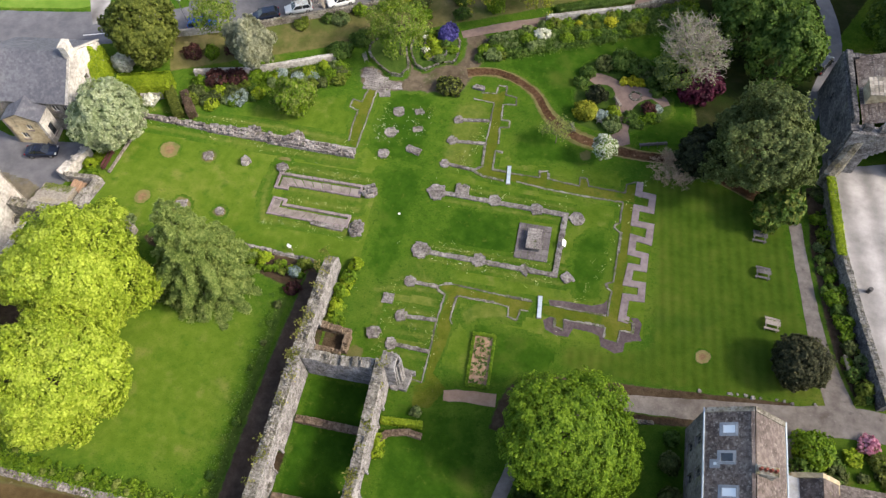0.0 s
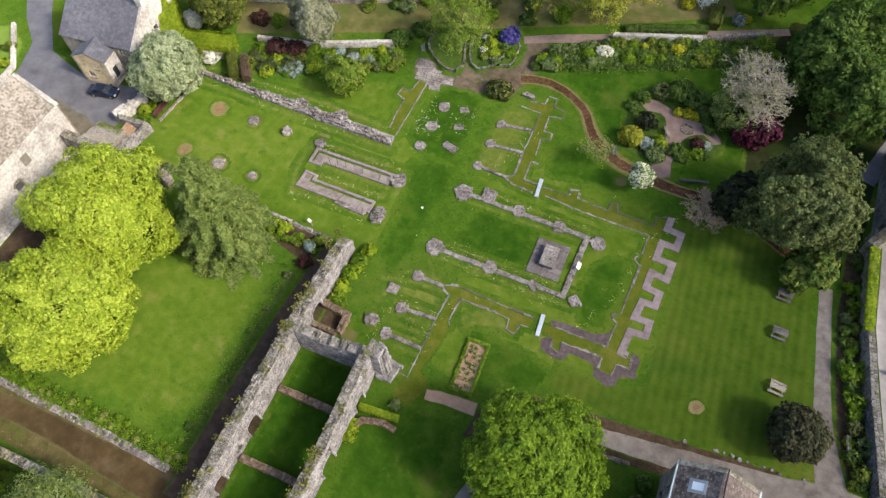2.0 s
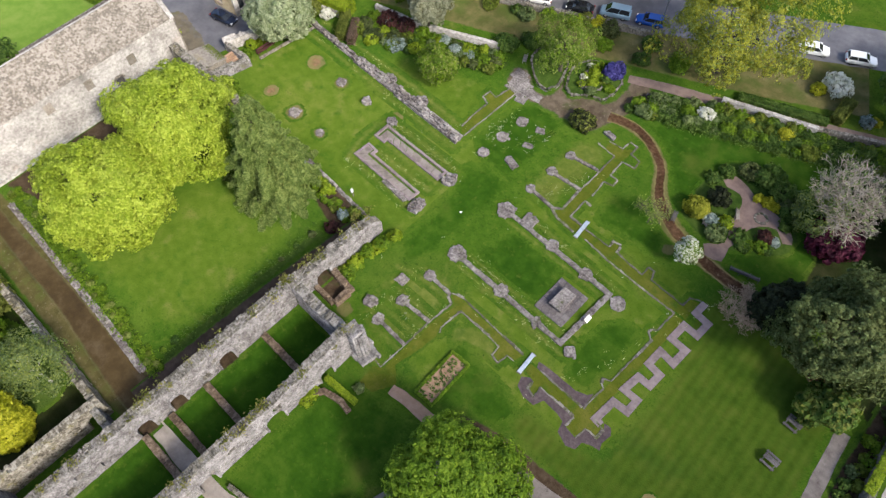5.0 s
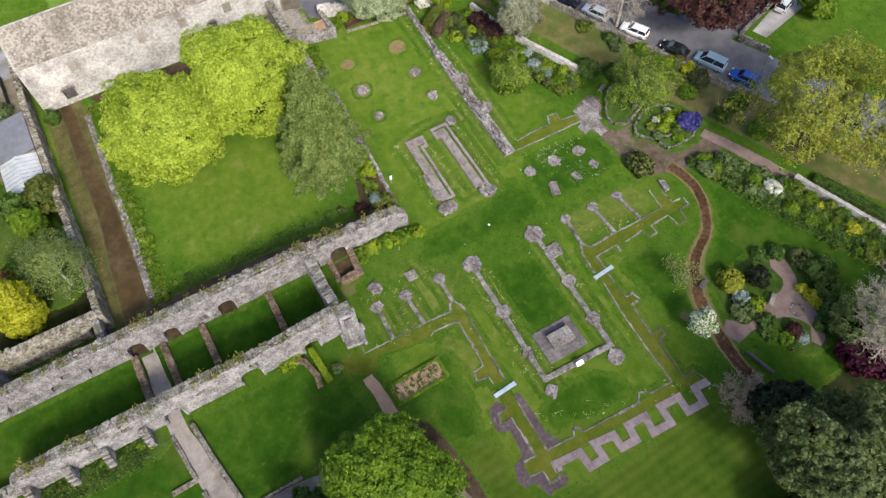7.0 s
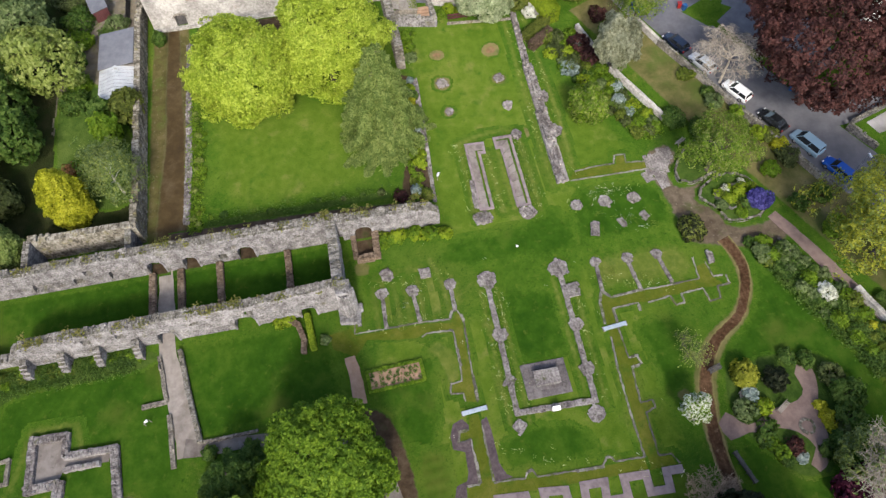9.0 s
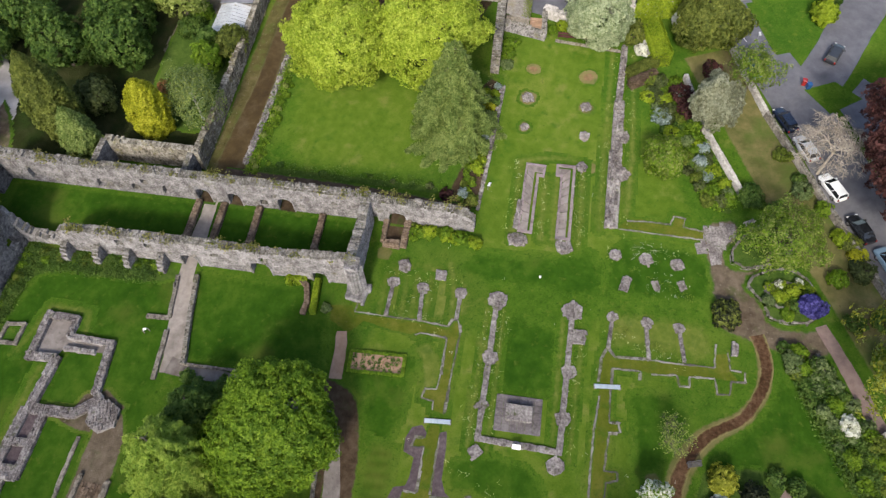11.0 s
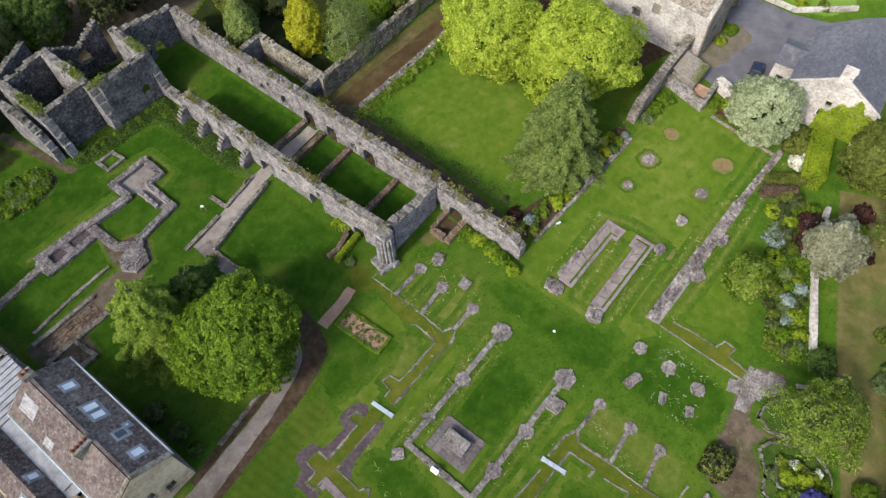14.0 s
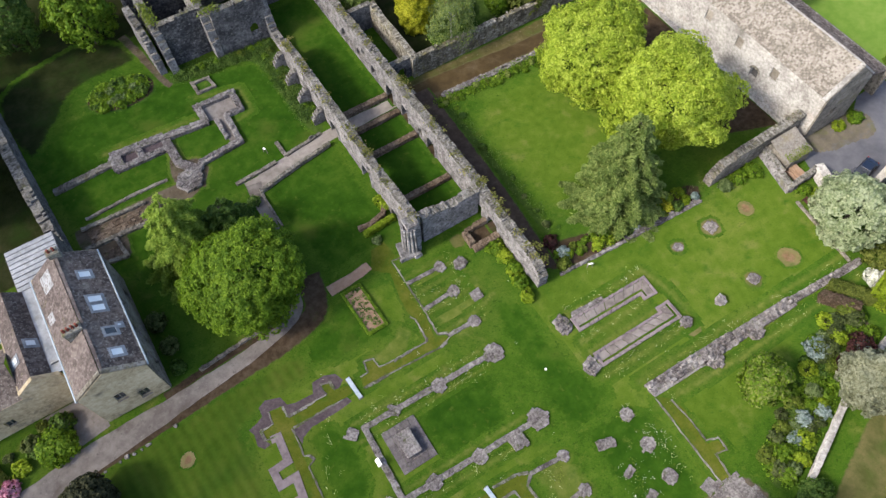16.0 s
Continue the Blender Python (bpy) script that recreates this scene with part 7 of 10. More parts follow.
_yz = _yz[(_yz[:, 1] < _top) & (_yz[:, 1] < 5.6 + 3.6 * (1 - np.abs(_yz[:, 0] - 15.5) / 5.7))]
_p = np.stack([-50.1 + _rng.uniform(-0.02, 0.16, len(_yz)) + 58, _yz[:, 0] - 15, _yz[:, 1]], 1)
part("ivy", leaf_mesh("ivy", leaves(_p, np.tile([0.9, 0.0, 0.5], (len(_p), 1)), 0.22, _rng, 1.3), [M["leaf_lime"]]), [], house, "bright lime green creeper on the gable")
house.matrix_basis = pose(-58, 14.6, 0, 0, 0, 6)
tagged(house, "stone house with blue slate roof and a gabled wing", "house")

# the house with skylights
sk = empty("skylight_house", 36.6, -24)
_w = [(1.3, 2.3, 2.8, 4.4), (3.0, 4.0, 2.8, 4.4)]
# gable stone is lightened as sunlit, the west wall's darkened as shaded
sub("wall", panel((40.2, -16.3), (33.0, -16.3), 7.4, 0.5, [(2.4, 3.5, 3.2, 4.8), (4.4, 5.5, 1.4, 3.0)], gable=2.6), "house_stone", sk, "buff sandstone gable wall, lightened for sunlight")
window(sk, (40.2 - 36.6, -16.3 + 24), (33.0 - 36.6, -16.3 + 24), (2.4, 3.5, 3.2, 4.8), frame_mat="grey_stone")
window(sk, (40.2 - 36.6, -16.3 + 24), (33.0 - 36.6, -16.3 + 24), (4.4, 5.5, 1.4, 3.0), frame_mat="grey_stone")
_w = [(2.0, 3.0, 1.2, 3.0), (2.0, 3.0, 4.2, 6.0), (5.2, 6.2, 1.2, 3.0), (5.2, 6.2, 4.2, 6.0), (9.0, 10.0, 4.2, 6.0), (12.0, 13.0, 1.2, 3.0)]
sub("wall", panel((33.1, -16.2), (33.1, -32.4), 7.4, 0.5, _w), "grey_stone", sk, "grey rubble side wall, darkened for its shaded side")
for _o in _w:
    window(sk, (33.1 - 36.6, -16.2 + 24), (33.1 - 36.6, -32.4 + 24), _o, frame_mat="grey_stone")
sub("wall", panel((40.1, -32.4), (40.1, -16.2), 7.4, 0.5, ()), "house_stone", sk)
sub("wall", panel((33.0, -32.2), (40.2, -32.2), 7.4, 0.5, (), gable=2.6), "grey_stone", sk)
# one slate in two tones: darker west slope, lighter sunny east slope
sub("roof", slates((32.9, -32.3, 7.35), (32.9, -16.5, 7.35), (3.6, 0, 2.75), 0.30, 0.24, 0.03, 11), "stone_slate", sk, "purple-brown stone slate slope, darker for its shaded side")
sub("roof", slates((40.3, -16.5, 7.35), (40.3, -32.3, 7.35), (-3.6, 0, 2.75), 0.30, 0.24, 0.03, 12), "lit_brown_slate", sk, "buff-brown stone slate slope, lighter for its sunny side")
sub("gable_coping", join(*[moved(bevel_box(0, -0.25, 0, 4.6, 0.25, 0.16), Matrix.Translation((36.6, -16.35, 10.1)) @ Matrix.Rotation(0 if s > 0 else math.pi, 4, "Z") @ Matrix.Rotation(radians(36.5), 4, "Y")) for s in (1, -1)])[:2], "lichen_stone", sk, "worn stone gable coping with lichen")
sub("ridge", slates((36.3, -32.3, 10.06), (36.3, -16.6, 10.06), (0.3, 0, 0.12), 0.6, 0.3, 0.03, 13), "lit_brown_slate", sk, "ridge tiles")
sub("gutter", tube([(32.75, -32.3, 7.3), (32.75, -16.1, 7.3)], [0.1, 0.1], 6), "pale_slab", sk, "pale grey gutter")
sub("gutter", tube([(40.45, -32.3, 7.3), (40.45, -16.1, 7.3)], [0.13, 0.13], 6), "pale_slab", sk, "pale blue-grey gutter")
_u = Vector((3.6, 0, 2.75)).normalized()
for _y, _s, _g in ((-18.3, 1.35, "sky_reflection_glass"), (-21.0, 1.35, "pane"), (-24.2, 1.5, "sky_reflection_glass"), (-25.4, 1.6, "sky_reflection_glass"), (-28.9, 1.4, "sky_reflection_glass")):
    _p = Vector((32.9, _y, 7.35)) + _u * (2.3 if _g != "pane" else 2.1)
    skylight(sk, _p - Vector((36.6, -24, 0)), (0, 1, 0), _u, 1.0, _s, _g)
skylight(sk, Vector((32.9, -21.6, 7.35)) + _u * 1.0 - Vector((36.6, -24, 0)), (0, 1, 0), _u, 0.5, 0.55)
chimney(sk, 0.9, 1.9, 8.6, 10.7, 1.9, 0.7, 4, "lichen_stone")
chimney(sk, -0.2, -8.0, 9.0, 10.9, 1.2, 0.8, 2, "lichen_stone")
_e = Vector((-3.6, 0, 2.75)).normalized()
for _y, _d, _w, _l in ((-30.2, 2.3, 2.3, 1.8), (-26.2, 0.9, 1.3, 1.0)):
    _xf = Matrix((Vector((0, 1, 0)), _e, Vector((0, 1, 0)).cross(_e) * -1)).transposed().to_4x4()
    _xf.translation = Vector((40.3, _y, 7.36)) + _e * _d
    sub("lead_sheet", moved(bevel_box(-_w / 2, -_l / 2, -0.04, _w / 2, _l / 2, 0.1, 0.02), _xf), "pale_lead", sk, "sheet of grey lead on the slates")
# rear wings of the same house
sub("rear_wall", panel((40.2, -20.8), (56.0, -20.8), 5.4, 0.5, [(0.9, 1.9, 2.8, 4.2), (4, 5, 1.4, 2.8), (8, 9, 1.4, 2.8), (12, 13, 1.4, 2.8)]), "house_stone", sk, "buff stone wall of the rear wing")
for _o in ((0.9, 1.9, 2.8, 4.2), (4, 5, 1.4, 2.8), (8, 9, 1.4, 2.8), (12, 13, 1.4, 2.8)):
    window(sk, (40.2 - 36.6, -20.8 + 24), (56.0 - 36.6, -20.8 + 24), _o, frame_mat="grey_stone")
sub("rear_roof", slates((45.4, -20.6, 5.4), (56.2, -20.6, 5.4), (0, -3.4, 2.4), 0.42, 0.34, 0.03, 14), "stone_slate", sk, "stone slate roof of the rear wing")
sub("rear_roof", slates((56.2, -27.4, 5.4), (45.4, -27.4, 5.4), (0, 3.4, 2.4), 0.42, 0.34, 0.03, 15), "stone_slate", sk, "stone slate roof of the rear wing")
# middle wing: shaded and sunlit slate tones again, by facing
sub("rear_roof", slates((41.9, -32.3, 6.4), (41.9, -21.0, 6.4), (1.5, 0, 1.6), 0.42, 0.34, 0.03, 16), "stone_slate", sk, "stone slate roof of the middle wing")
sub("rear_roof", slates((45.4, -21.0, 6.4), (45.4, -32.3, 6.4), (-2.0, 0, 1.6), 0.42, 0.34, 0.03, 17), "lit_brown_slate", sk, "stone slate roof of the middle wing")
sub("rear_wall", panel((45.4, -20.7), (45.4, -32.3), 6.3, 0.4, ()), "house_stone", sk)
sub("rear_wall", panel((45.6, -20.75), (41.2, -20.75), 6.4, 0.45, (), gable=1.6), "house_stone", sk)
sub("valley", join(bevel_box(40.35, -32.3, 6.25, 41.9, -20.9, 6.45), bevel_box(40.5, -25.0, 6.45, 41.6, -22.0, 6.75))[:2], "pale_lead", sk, "bright lead valley gutter between roofs")
sub("valley", bevel_box(45.15, -32.3, 6.1, 45.75, -27.6, 6.42, 0.05), "pale_lead", sk, "lead valley gutter between roofs")
skylight(sk, Vector((42.6, -25.2, 7.2)) - Vector((36.6, -24, 0)), (0, 1, 0), (1.5, 0, 1.6), 0.9, 1.2)
skylight(sk, Vector((44.6, -24.0, 7.1)) - Vector((36.6, -24, 0)), (0, 1, 0), (-2.0, 0, 1.6), 0.9, 1.2)
for _i in range(9):
    sub("roof_sheet", bevel_box(36.8, -38.7 + _i * 0.68, 5.9 + 0.015 * (_i % 2), 42.4, -38.7 + _i * 0.68 + 0.58, 6.08 + 0.015 * (_i % 2), 0.03), "pale_lead", sk)
sub("roof_deck", box(36.7, -38.8, 5.82, 42.5, -32.5, 5.92), "dark_timber", sk)
sub("rear_wall", panel((36.9, -32.6), (36.9, -38.6), 5.8, 0.4, ()), "dark_stone", sk)
sub("rear_wall", panel((36.9, -38.5), (42.3, -38.5), 5.8, 0.4, ()), "dark_stone", sk)
tagged(sk, "stone house with skylights in its mottled slate roofs", "house")

# gatehouse
gate = empty("gatehouse", 56, 29)
sub("wall", ruin((49.4, 22.4), (62.0, 22.4), 1.4, [(0, 7.6), (12.6, 7.8)], [(3.2, 8.6, 0, 5.2, True)], 0.4, 0.15, 0.05, 140), "ruin_stone", gate, "gatehouse front with a broad carriage arch")
# west and north sides use dark_stone to paint the shaded faces
sub("wall", panel((49.6, 35.2), (49.6, 22.0), 7.8, 1.0, [(4.0, 4.8, 3.2, 4.6), (10.0, 10.8, 3.2, 4.6)]), "dark_stone", gate, "west wall of the gatehouse, darkened for its shaded side")
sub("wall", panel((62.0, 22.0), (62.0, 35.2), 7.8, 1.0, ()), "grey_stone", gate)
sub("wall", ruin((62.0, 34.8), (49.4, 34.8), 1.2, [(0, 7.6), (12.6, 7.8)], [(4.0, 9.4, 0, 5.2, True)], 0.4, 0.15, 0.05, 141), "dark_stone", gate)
sub("roof", slates((50.6, 34.6, 7.6), (50.6, 23.2, 7.6), (5.4, 0, 2.2), 0.5, 0.4, 0.03, 20), "stone_slate", gate, "low roof of grey stone slates")
sub("roof", slates((61.4, 23.2, 7.6), (61.4, 34.6, 7.6), (-5.4, 0, 2.2), 0.5, 0.4, 0.03, 21), "stone_slate", gate, "low roof of grey stone slates")
sub("parapet", ruin((49.6, 34.8), (49.6, 23.0), 0.6, [(0, 8.5), (4, 8.4), (12, 8.3)], (), 0.4, 0.12, 0.06, 148), "dark_stone", gate, "weathered parapet of the gatehouse")
_rv = []
for _u, _z in ((0.0, 7.6), (0.35, 5.6), (0.7, 3.6), (1.0, 2.4)):
    _x, _y = 51.6 + (48.5 - 51.6) * _u, 23.2 + (18.9 - 23.2) * _u
    _rv += [(_x + 0.53, _y - 0.38, 0), (_x + 0.53, _y - 0.38, _z), (_x, _y, _z + 0.25), (_x - 0.53, _y + 0.38, _z), (_x - 0.53, _y + 0.38, 0)]
_rf = [(k * 5 + m, k * 5 + m + 1, k * 5 + m + 6, k * 5 + m + 5) for k in range(3) for m in range(4)] + [(0, 4, 3, 2, 1), (15, 16, 17, 18, 19)]
sub("raking_wall", (_rv, _rf), "lichen_stone", gate, "sloping flank wall beside the carriage arch")
for _k, (_a, _b) in enumerate((((50.2, 22.4), (61.8, 22.4)),)):
    for _i in range(6):
        _t0, _t1 = _i / 6 + 0.02, _i / 6 + 0.11
        _p, _q = (_a[0] + (_b[0] - _a[0]) * _t0, _a[1] + (_b[1] - _a[1]) * _t0), (_a[0] + (_b[0] - _a[0]) * _t1, _a[1] + (_b[1] - _a[1]) * _t1)
        sub("merlon", ([(x, y, z) for z in (7.75, 8.5) for x, y in bar(_p, _q, 0.6)], [(4, 5, 6, 7), (0, 1, 5, 4), (1, 2, 6, 5), (2, 3, 7, 6), (3, 0, 4, 7)]), "dark_stone", gate)
sub("turret", bevel_box(51.0, 26.4, 7.6, 53.6, 29.0, 9.6, 0.2), "house_stone", gate, "square stair turret with a pale cap")
sub("turret_roof", slates((50.9, 26.2, 9.6), (50.9, 29.2, 9.6), (2.9, 0, 0.5), 0.6, 0.5, 0.03, 22), "pale_slate", gate)
sub("flagpole", tube([(53.2, 23.6, 7.6), (53.2, 23.6, 10.5), (53.2, 23.6, 13.0)], [0.07, 0.06, 0.04], 7), "white_paint", gate, "white flagpole")
tagged(gate, "dark stone gatehouse with a carriage arch and flagpole", "gatehouse")

# shed and greenhouse in the garden
shed = empty("shed", -46.2, -44.4)
sub("wall", join(panel((-49.6, -46.8), (-43.0, -46.8), 2.2, 0.12, ()), panel((-43.0, -46.8), (-43.0, -42.0), 2.2, 0.12, [(1.6, 2.6, 0, 2.0)]), panel((-43.0, -42.0), (-49.6, -42.0), 2.2, 0.12, ()), panel((-49.6, -42.0), (-49.6, -46.8), 2.2, 0.12, ()))[:2], "timber", shed, "weathered board walls")
sub("roof", moved(bevel_box(-3.6, -2.6, 0, 3.6, 2.6, 0.1, 0.02), Matrix.Translation((-46.3, -44.4, 2.45)) @ Matrix.Rotation(radians(6), 4, "X")), "felt", shed, "flat roof of blue-grey felt")
tagged(shed, "garden shed with a blue-grey felt roof", "shed")
gh = empty("greenhouse", -39.9, -44.4)
for _i in range(9):
    _x = -42.8 + _i * 0.68
    for _s in (0, 1):
        sub("roof_panel", ([(_x, -46.9 + _s * 2.45, 1.9 + 0.7 * _s), (_x + 0.6, -46.9 + _s * 2.45, 1.9 + 0.7 * _s), (_x + 0.6, -44.45 + _s * 2.45, 2.6 - 0.7 * _s), (_x, -44.45 + _s * 2.45, 2.6 - 0.7 * _s), (_x, -46.9 + _s * 2.45, 1.86 + 0.7 * _s), (_x + 0.6, -46.9 + _s * 2.45, 1.86 + 0.7 * _s), (_x + 0.6, -44.45 + _s * 2.45, 2.56 - 0.7 * _s), (_x, -44.45 + _s * 2.45, 2.56 - 0.7 * _s)], [(0, 1, 2, 3), (7, 6, 5, 4), (0, 4, 5, 1), (1, 5, 6, 2), (2, 6, 7, 3), (3, 7, 4, 0)]), "corrugated", gh)
sub("wall", join(panel((-42.8, -46.8), (-36.8, -46.8), 1.85, 0.1, [(0.3, 5.7, 0.9, 1.75)]), panel((-36.8, -46.8), (-36.8, -42.1), 1.85, 0.1, [(1.8, 2.8, 0, 1.8)]), panel((-36.8, -42.1), (-42.8, -42.1), 1.85, 0.1, [(0.3, 5.7, 0.9, 1.75)]))[:2], "timber", gh, "board base with open upper lights")
tagged(gh, "greenhouse with a pale ribbed roof beside a shed", "greenhouse")
# houses beyond the street
def far_house(x, y, turn, w, d, h, label, wall="white_paint"):
    root = empty("street_house", x, y, 0, turn)
    ops = [(w * 0.15, w * 0.15 + 1.1, 0.9, 2.2), (w * 0.6, w * 0.6 + 1.1, 0.9, 2.2), (w * 0.15, w * 0.15 + 1.1, 3.3, 4.5), (w * 0.6, w * 0.6 + 1.1, 3.3, 4.5), (w * 0.42, w * 0.42 + 0.9, 0, 2.1)]
    part("wall", panel((-w / 2, -d / 2), (w / 2, -d / 2), h, 0.3, ops), M[wall], root)
    for o in ops[:4]:
        window(root, (-w / 2, -d / 2), (w / 2, -d / 2), o)
    part("door", box(-w / 2 + ops[4][0], -d / 2 - 0.02, 0, -w / 2 + ops[4][1], -d / 2 + 0.06, 2.1), M["dark_timber"], root)
    for a, b in (((w / 2, -d / 2), (w / 2, d / 2)), ((-w / 2, d / 2), (-w / 2, -d / 2))):
        part("wall", panel(a, b, h, 0.3, (), gable=2.6), M[wall], root)
    part("wall", panel((w / 2, d / 2), (-w / 2, d / 2), h, 0.3, ()), M[wall], root)
    part("roof", slates((-w / 2 - 0.3, -d / 2 - 0.3, h - 0.1), (w / 2 + 0.3, -d / 2 - 0.3, h - 0.1), (0, d / 2 + 0.3, 2.8), 0.4, 0.34, 0.02, 30), M["blue_slate"], root, "slate roof")
    part("roof", slates((w / 2 + 0.3, d / 2 + 0.3, h - 0.1), (-w / 2 - 0.3, d / 2 + 0.3, h - 0.1), (0, -d / 2 - 0.3, 2.8), 0.4, 0.34, 0.02, 31), M["blue_slate"], root, "slate roof")
    return tagged(root, label, "house", "street houses")


far_house(-33, 70, -25, 10, 8, 5.2, "white-walled house with slate roof beyond the street")

# ---- trees and shrubs ----
def crown_points(rng, rx, rz, zc, n, tuft=0.55, low=-0.6, rough=0.22, fill=0.16, lumps=1.35, ragged=0.1, layer=1.0):
    """Points and normals of leaves in many small domed tufts over an uneven round crown."""
    waves = rng.normal(0, 1, (14, 3)) * np.repeat([2.2, 4.0], 7)[:, None] * lumps
    phase = rng.uniform(0, math.tau, 14)
    amp = np.repeat([0.42, 0.26], 7)

    def rim(d):
        return 1 + rough * (np.sin(d @ waves.T + phase) * amp).sum(1) * 0.8

    def heading(m):
        d = rng.normal(0, 1, (3 * m + 60, 3))
        d /= np.linalg.norm(d, axis=1, keepdims=True)
        return d[d[:, 2] > low][:m]

    scale = np.array([rx, rx, rz])
    area = math.tau * rx * (rx + rz) * 0.95
    m = int(min(n / 9, max(16, area / (tuft * tuft * 1.7))))
    d0 = heading(m)
    out = d0 / scale
    out /= np.linalg.norm(out, axis=1, keepdims=True)
    size = tuft * rng.uniform(0.65, 1.35, m)
    c = d0 * scale * (rim(d0) * rng.uniform(0.94 - ragged, 0.94 + ragged, m))[:, None] - out * (size * 0.5)[:, None]
    k = rng.choice(m, n, p=size ** 2 / (size ** 2).sum())
    d = rng.normal(0, 1, (n, 3)) + out[k] * 0.9 + np.array([0, 0, 0.3])
    d /= np.linalg.norm(d, axis=1, keepdims=True)
    p = c[k] + d * (size[k] * rng.uniform(0.75, 1.12, n))[:, None] * np.array([1 / layer ** 0.4, 1 / layer ** 0.4, layer])
    f = rng.random(n) < fill
    di = heading(n)
    p = np.where(f[:, None], di * scale * (rim(di) * rng.uniform(0.72, 0.92, n))[:, None], p)
    nrm = np.where(f[:, None], di, d * 0.5 + out[k] * 0.8)
    p[:, 2] += zc
    return p, nrm


def wood(rng, h, rad, spread, limbs, base=0.3, material="bark", twig=1):
    """A tapered trunk with limbs."""
    lean = rng.normal(0, 0.03, 2)
    pieces = [tube([(lean[0] * z * h, lean[1] * z * h, z * h * 0.75) for z in (0, 0.12, 0.4, 0.75, 1.0)], [rad * 1.35, rad, rad * 0.8, rad * 0.45, rad * 0.15], 8)]
    for i in range(limbs):
        a = math.tau * (i + rng.uniform(-0.3, 0.3)) / limbs * 2.4
        z0 = h * (base + (0.62 - base) * i / max(1, limbs))
        L = spread * rng.uniform(0.6, 0.9)
        up = h * rng.uniform(0.12, 0.3)
        pts = [(lean[0] * z0, lean[1] * z0, z0), (math.cos(a) * L * 0.45, math.sin(a) * L * 0.45, z0 + up * 0.6), (math.cos(a + 0.2) * L, math.sin(a + 0.2) * L, z0 + up)]
        pieces.append(tube(pts, [rad * 0.42, rad * 0.25, rad * 0.06], 5))
    return join(*pieces)[:2]


def tree(name, x, y, h, r, material, label, seed=0, n=9000, size=0.42, trunk=0.3, low=-0.6, fill=0.16, tuft=0.0, rough=0.2, bark="bark", group="", zc=None, rz=None, long=1.9, second=None, share=0.0, ragged=0.1, layer=1.0):
    """A broadleaf tree: trunk with limbs, and a crown of many leaf sprays in uneven lobes."""
    rng = np.random.default_rng(seed)
    root = empty(name, x, y)
    zc = zc if zc is not None else h * 0.56
    rz = rz if rz is not None else (h - zc) * 0.98
    part("trunk", wood(rng, h, trunk, r * 0.75, 9), M[bark], root)
    n, size = int(n * 0.72), size * 1.1
    p, d = crown_points(rng, r * 0.95, rz * 0.97, zc, n, tuft or 0.26 + 0.032 * r, low, rough, fill, ragged=ragged, layer=layer)
    p[:, 2] = np.maximum(p[:, 2], 0.15)
    index = (rng.random(n) < share).astype(int) if second else None
    part("crown", leaf_mesh("crown", leaves(p, d, size, rng, long), [M[material]] + ([M[second]] if second else []), index), [], root)
    return tagged(root, label, "tree", group)


def conifer(name, x, y, h, r, material, label, seed=0, n=8000, size=0.42, tiers=16, droop=0.35, base=0.06, power=0.9, trunk=0.28, group="", long=2.2, tip=0.08):
    """A conifer: branches in whorls that shorten to the top, hung with sprays."""
    rng = np.random.default_rng(seed)
    root = empty(name, x, y)
    pieces = [tube([(0, 0, 0), (0, 0, h * 0.3), (0, 0, h * 0.96)], [trunk * 1.3, trunk, 0.03], 7)]
    pts, nrm = [], []
    for t in range(tiers):
        f = base + (1 - base) * (t + rng.uniform(-0.2, 0.2)) / tiers
        rad = r * (max(0.0, 1 - f) ** power * (1 - tip) + tip)
        m = max(4, int(10 * rad / r + 3))
        for i in range(m):
            a = math.tau * (i + rng.uniform(-0.3, 0.3)) / m + t * 0.7
            L = rad * rng.uniform(0.75, 1.12)
            z0 = h * f
            dz = -droop * L * rng.uniform(0.6, 1.2)
            if i % 2 == 0 and t % 2 == 0:
                pieces.append(tube([(0, 0, z0), (math.cos(a) * L * 0.5, math.sin(a) * L * 0.5, z0 + dz * 0.3), (math.cos(a) * L * 0.92, math.sin(a) * L * 0.92, z0 + dz)], [0.07, 0.045, 0.015], 4))
            k = max(4, int(n * L / (r * tiers * 5.2)))
            s = np.sqrt(rng.uniform(0.02, 1.0, k))
            w = 0.30 * L * (1.08 - s) + 0.12
            off = rng.normal(0, 0.5, k) * w
            px = math.cos(a) * L * s - math.sin(a) * off
            py = math.sin(a) * L * s + math.cos(a) * off
            pz = z0 + dz * s ** 1.6 + rng.normal(0, 0.12, k) - np.abs(off) * 0.25
            pts.append(np.stack([px, py, np.maximum(pz, 0.1)], 1))
            nrm.append(np.tile([math.cos(a) * 0.5, math.sin(a) * 0.5, 0.8], (k, 1)))
    part("trunk", join(*pieces)[:2], M["bark"], root)
    p, d = np.concatenate(pts), np.concatenate(nrm)
    part("crown", leaf_mesh("crown", leaves(p, d, size, rng, long), [M[material]]), [], root)
    return tagged(root, label, "tree", group)


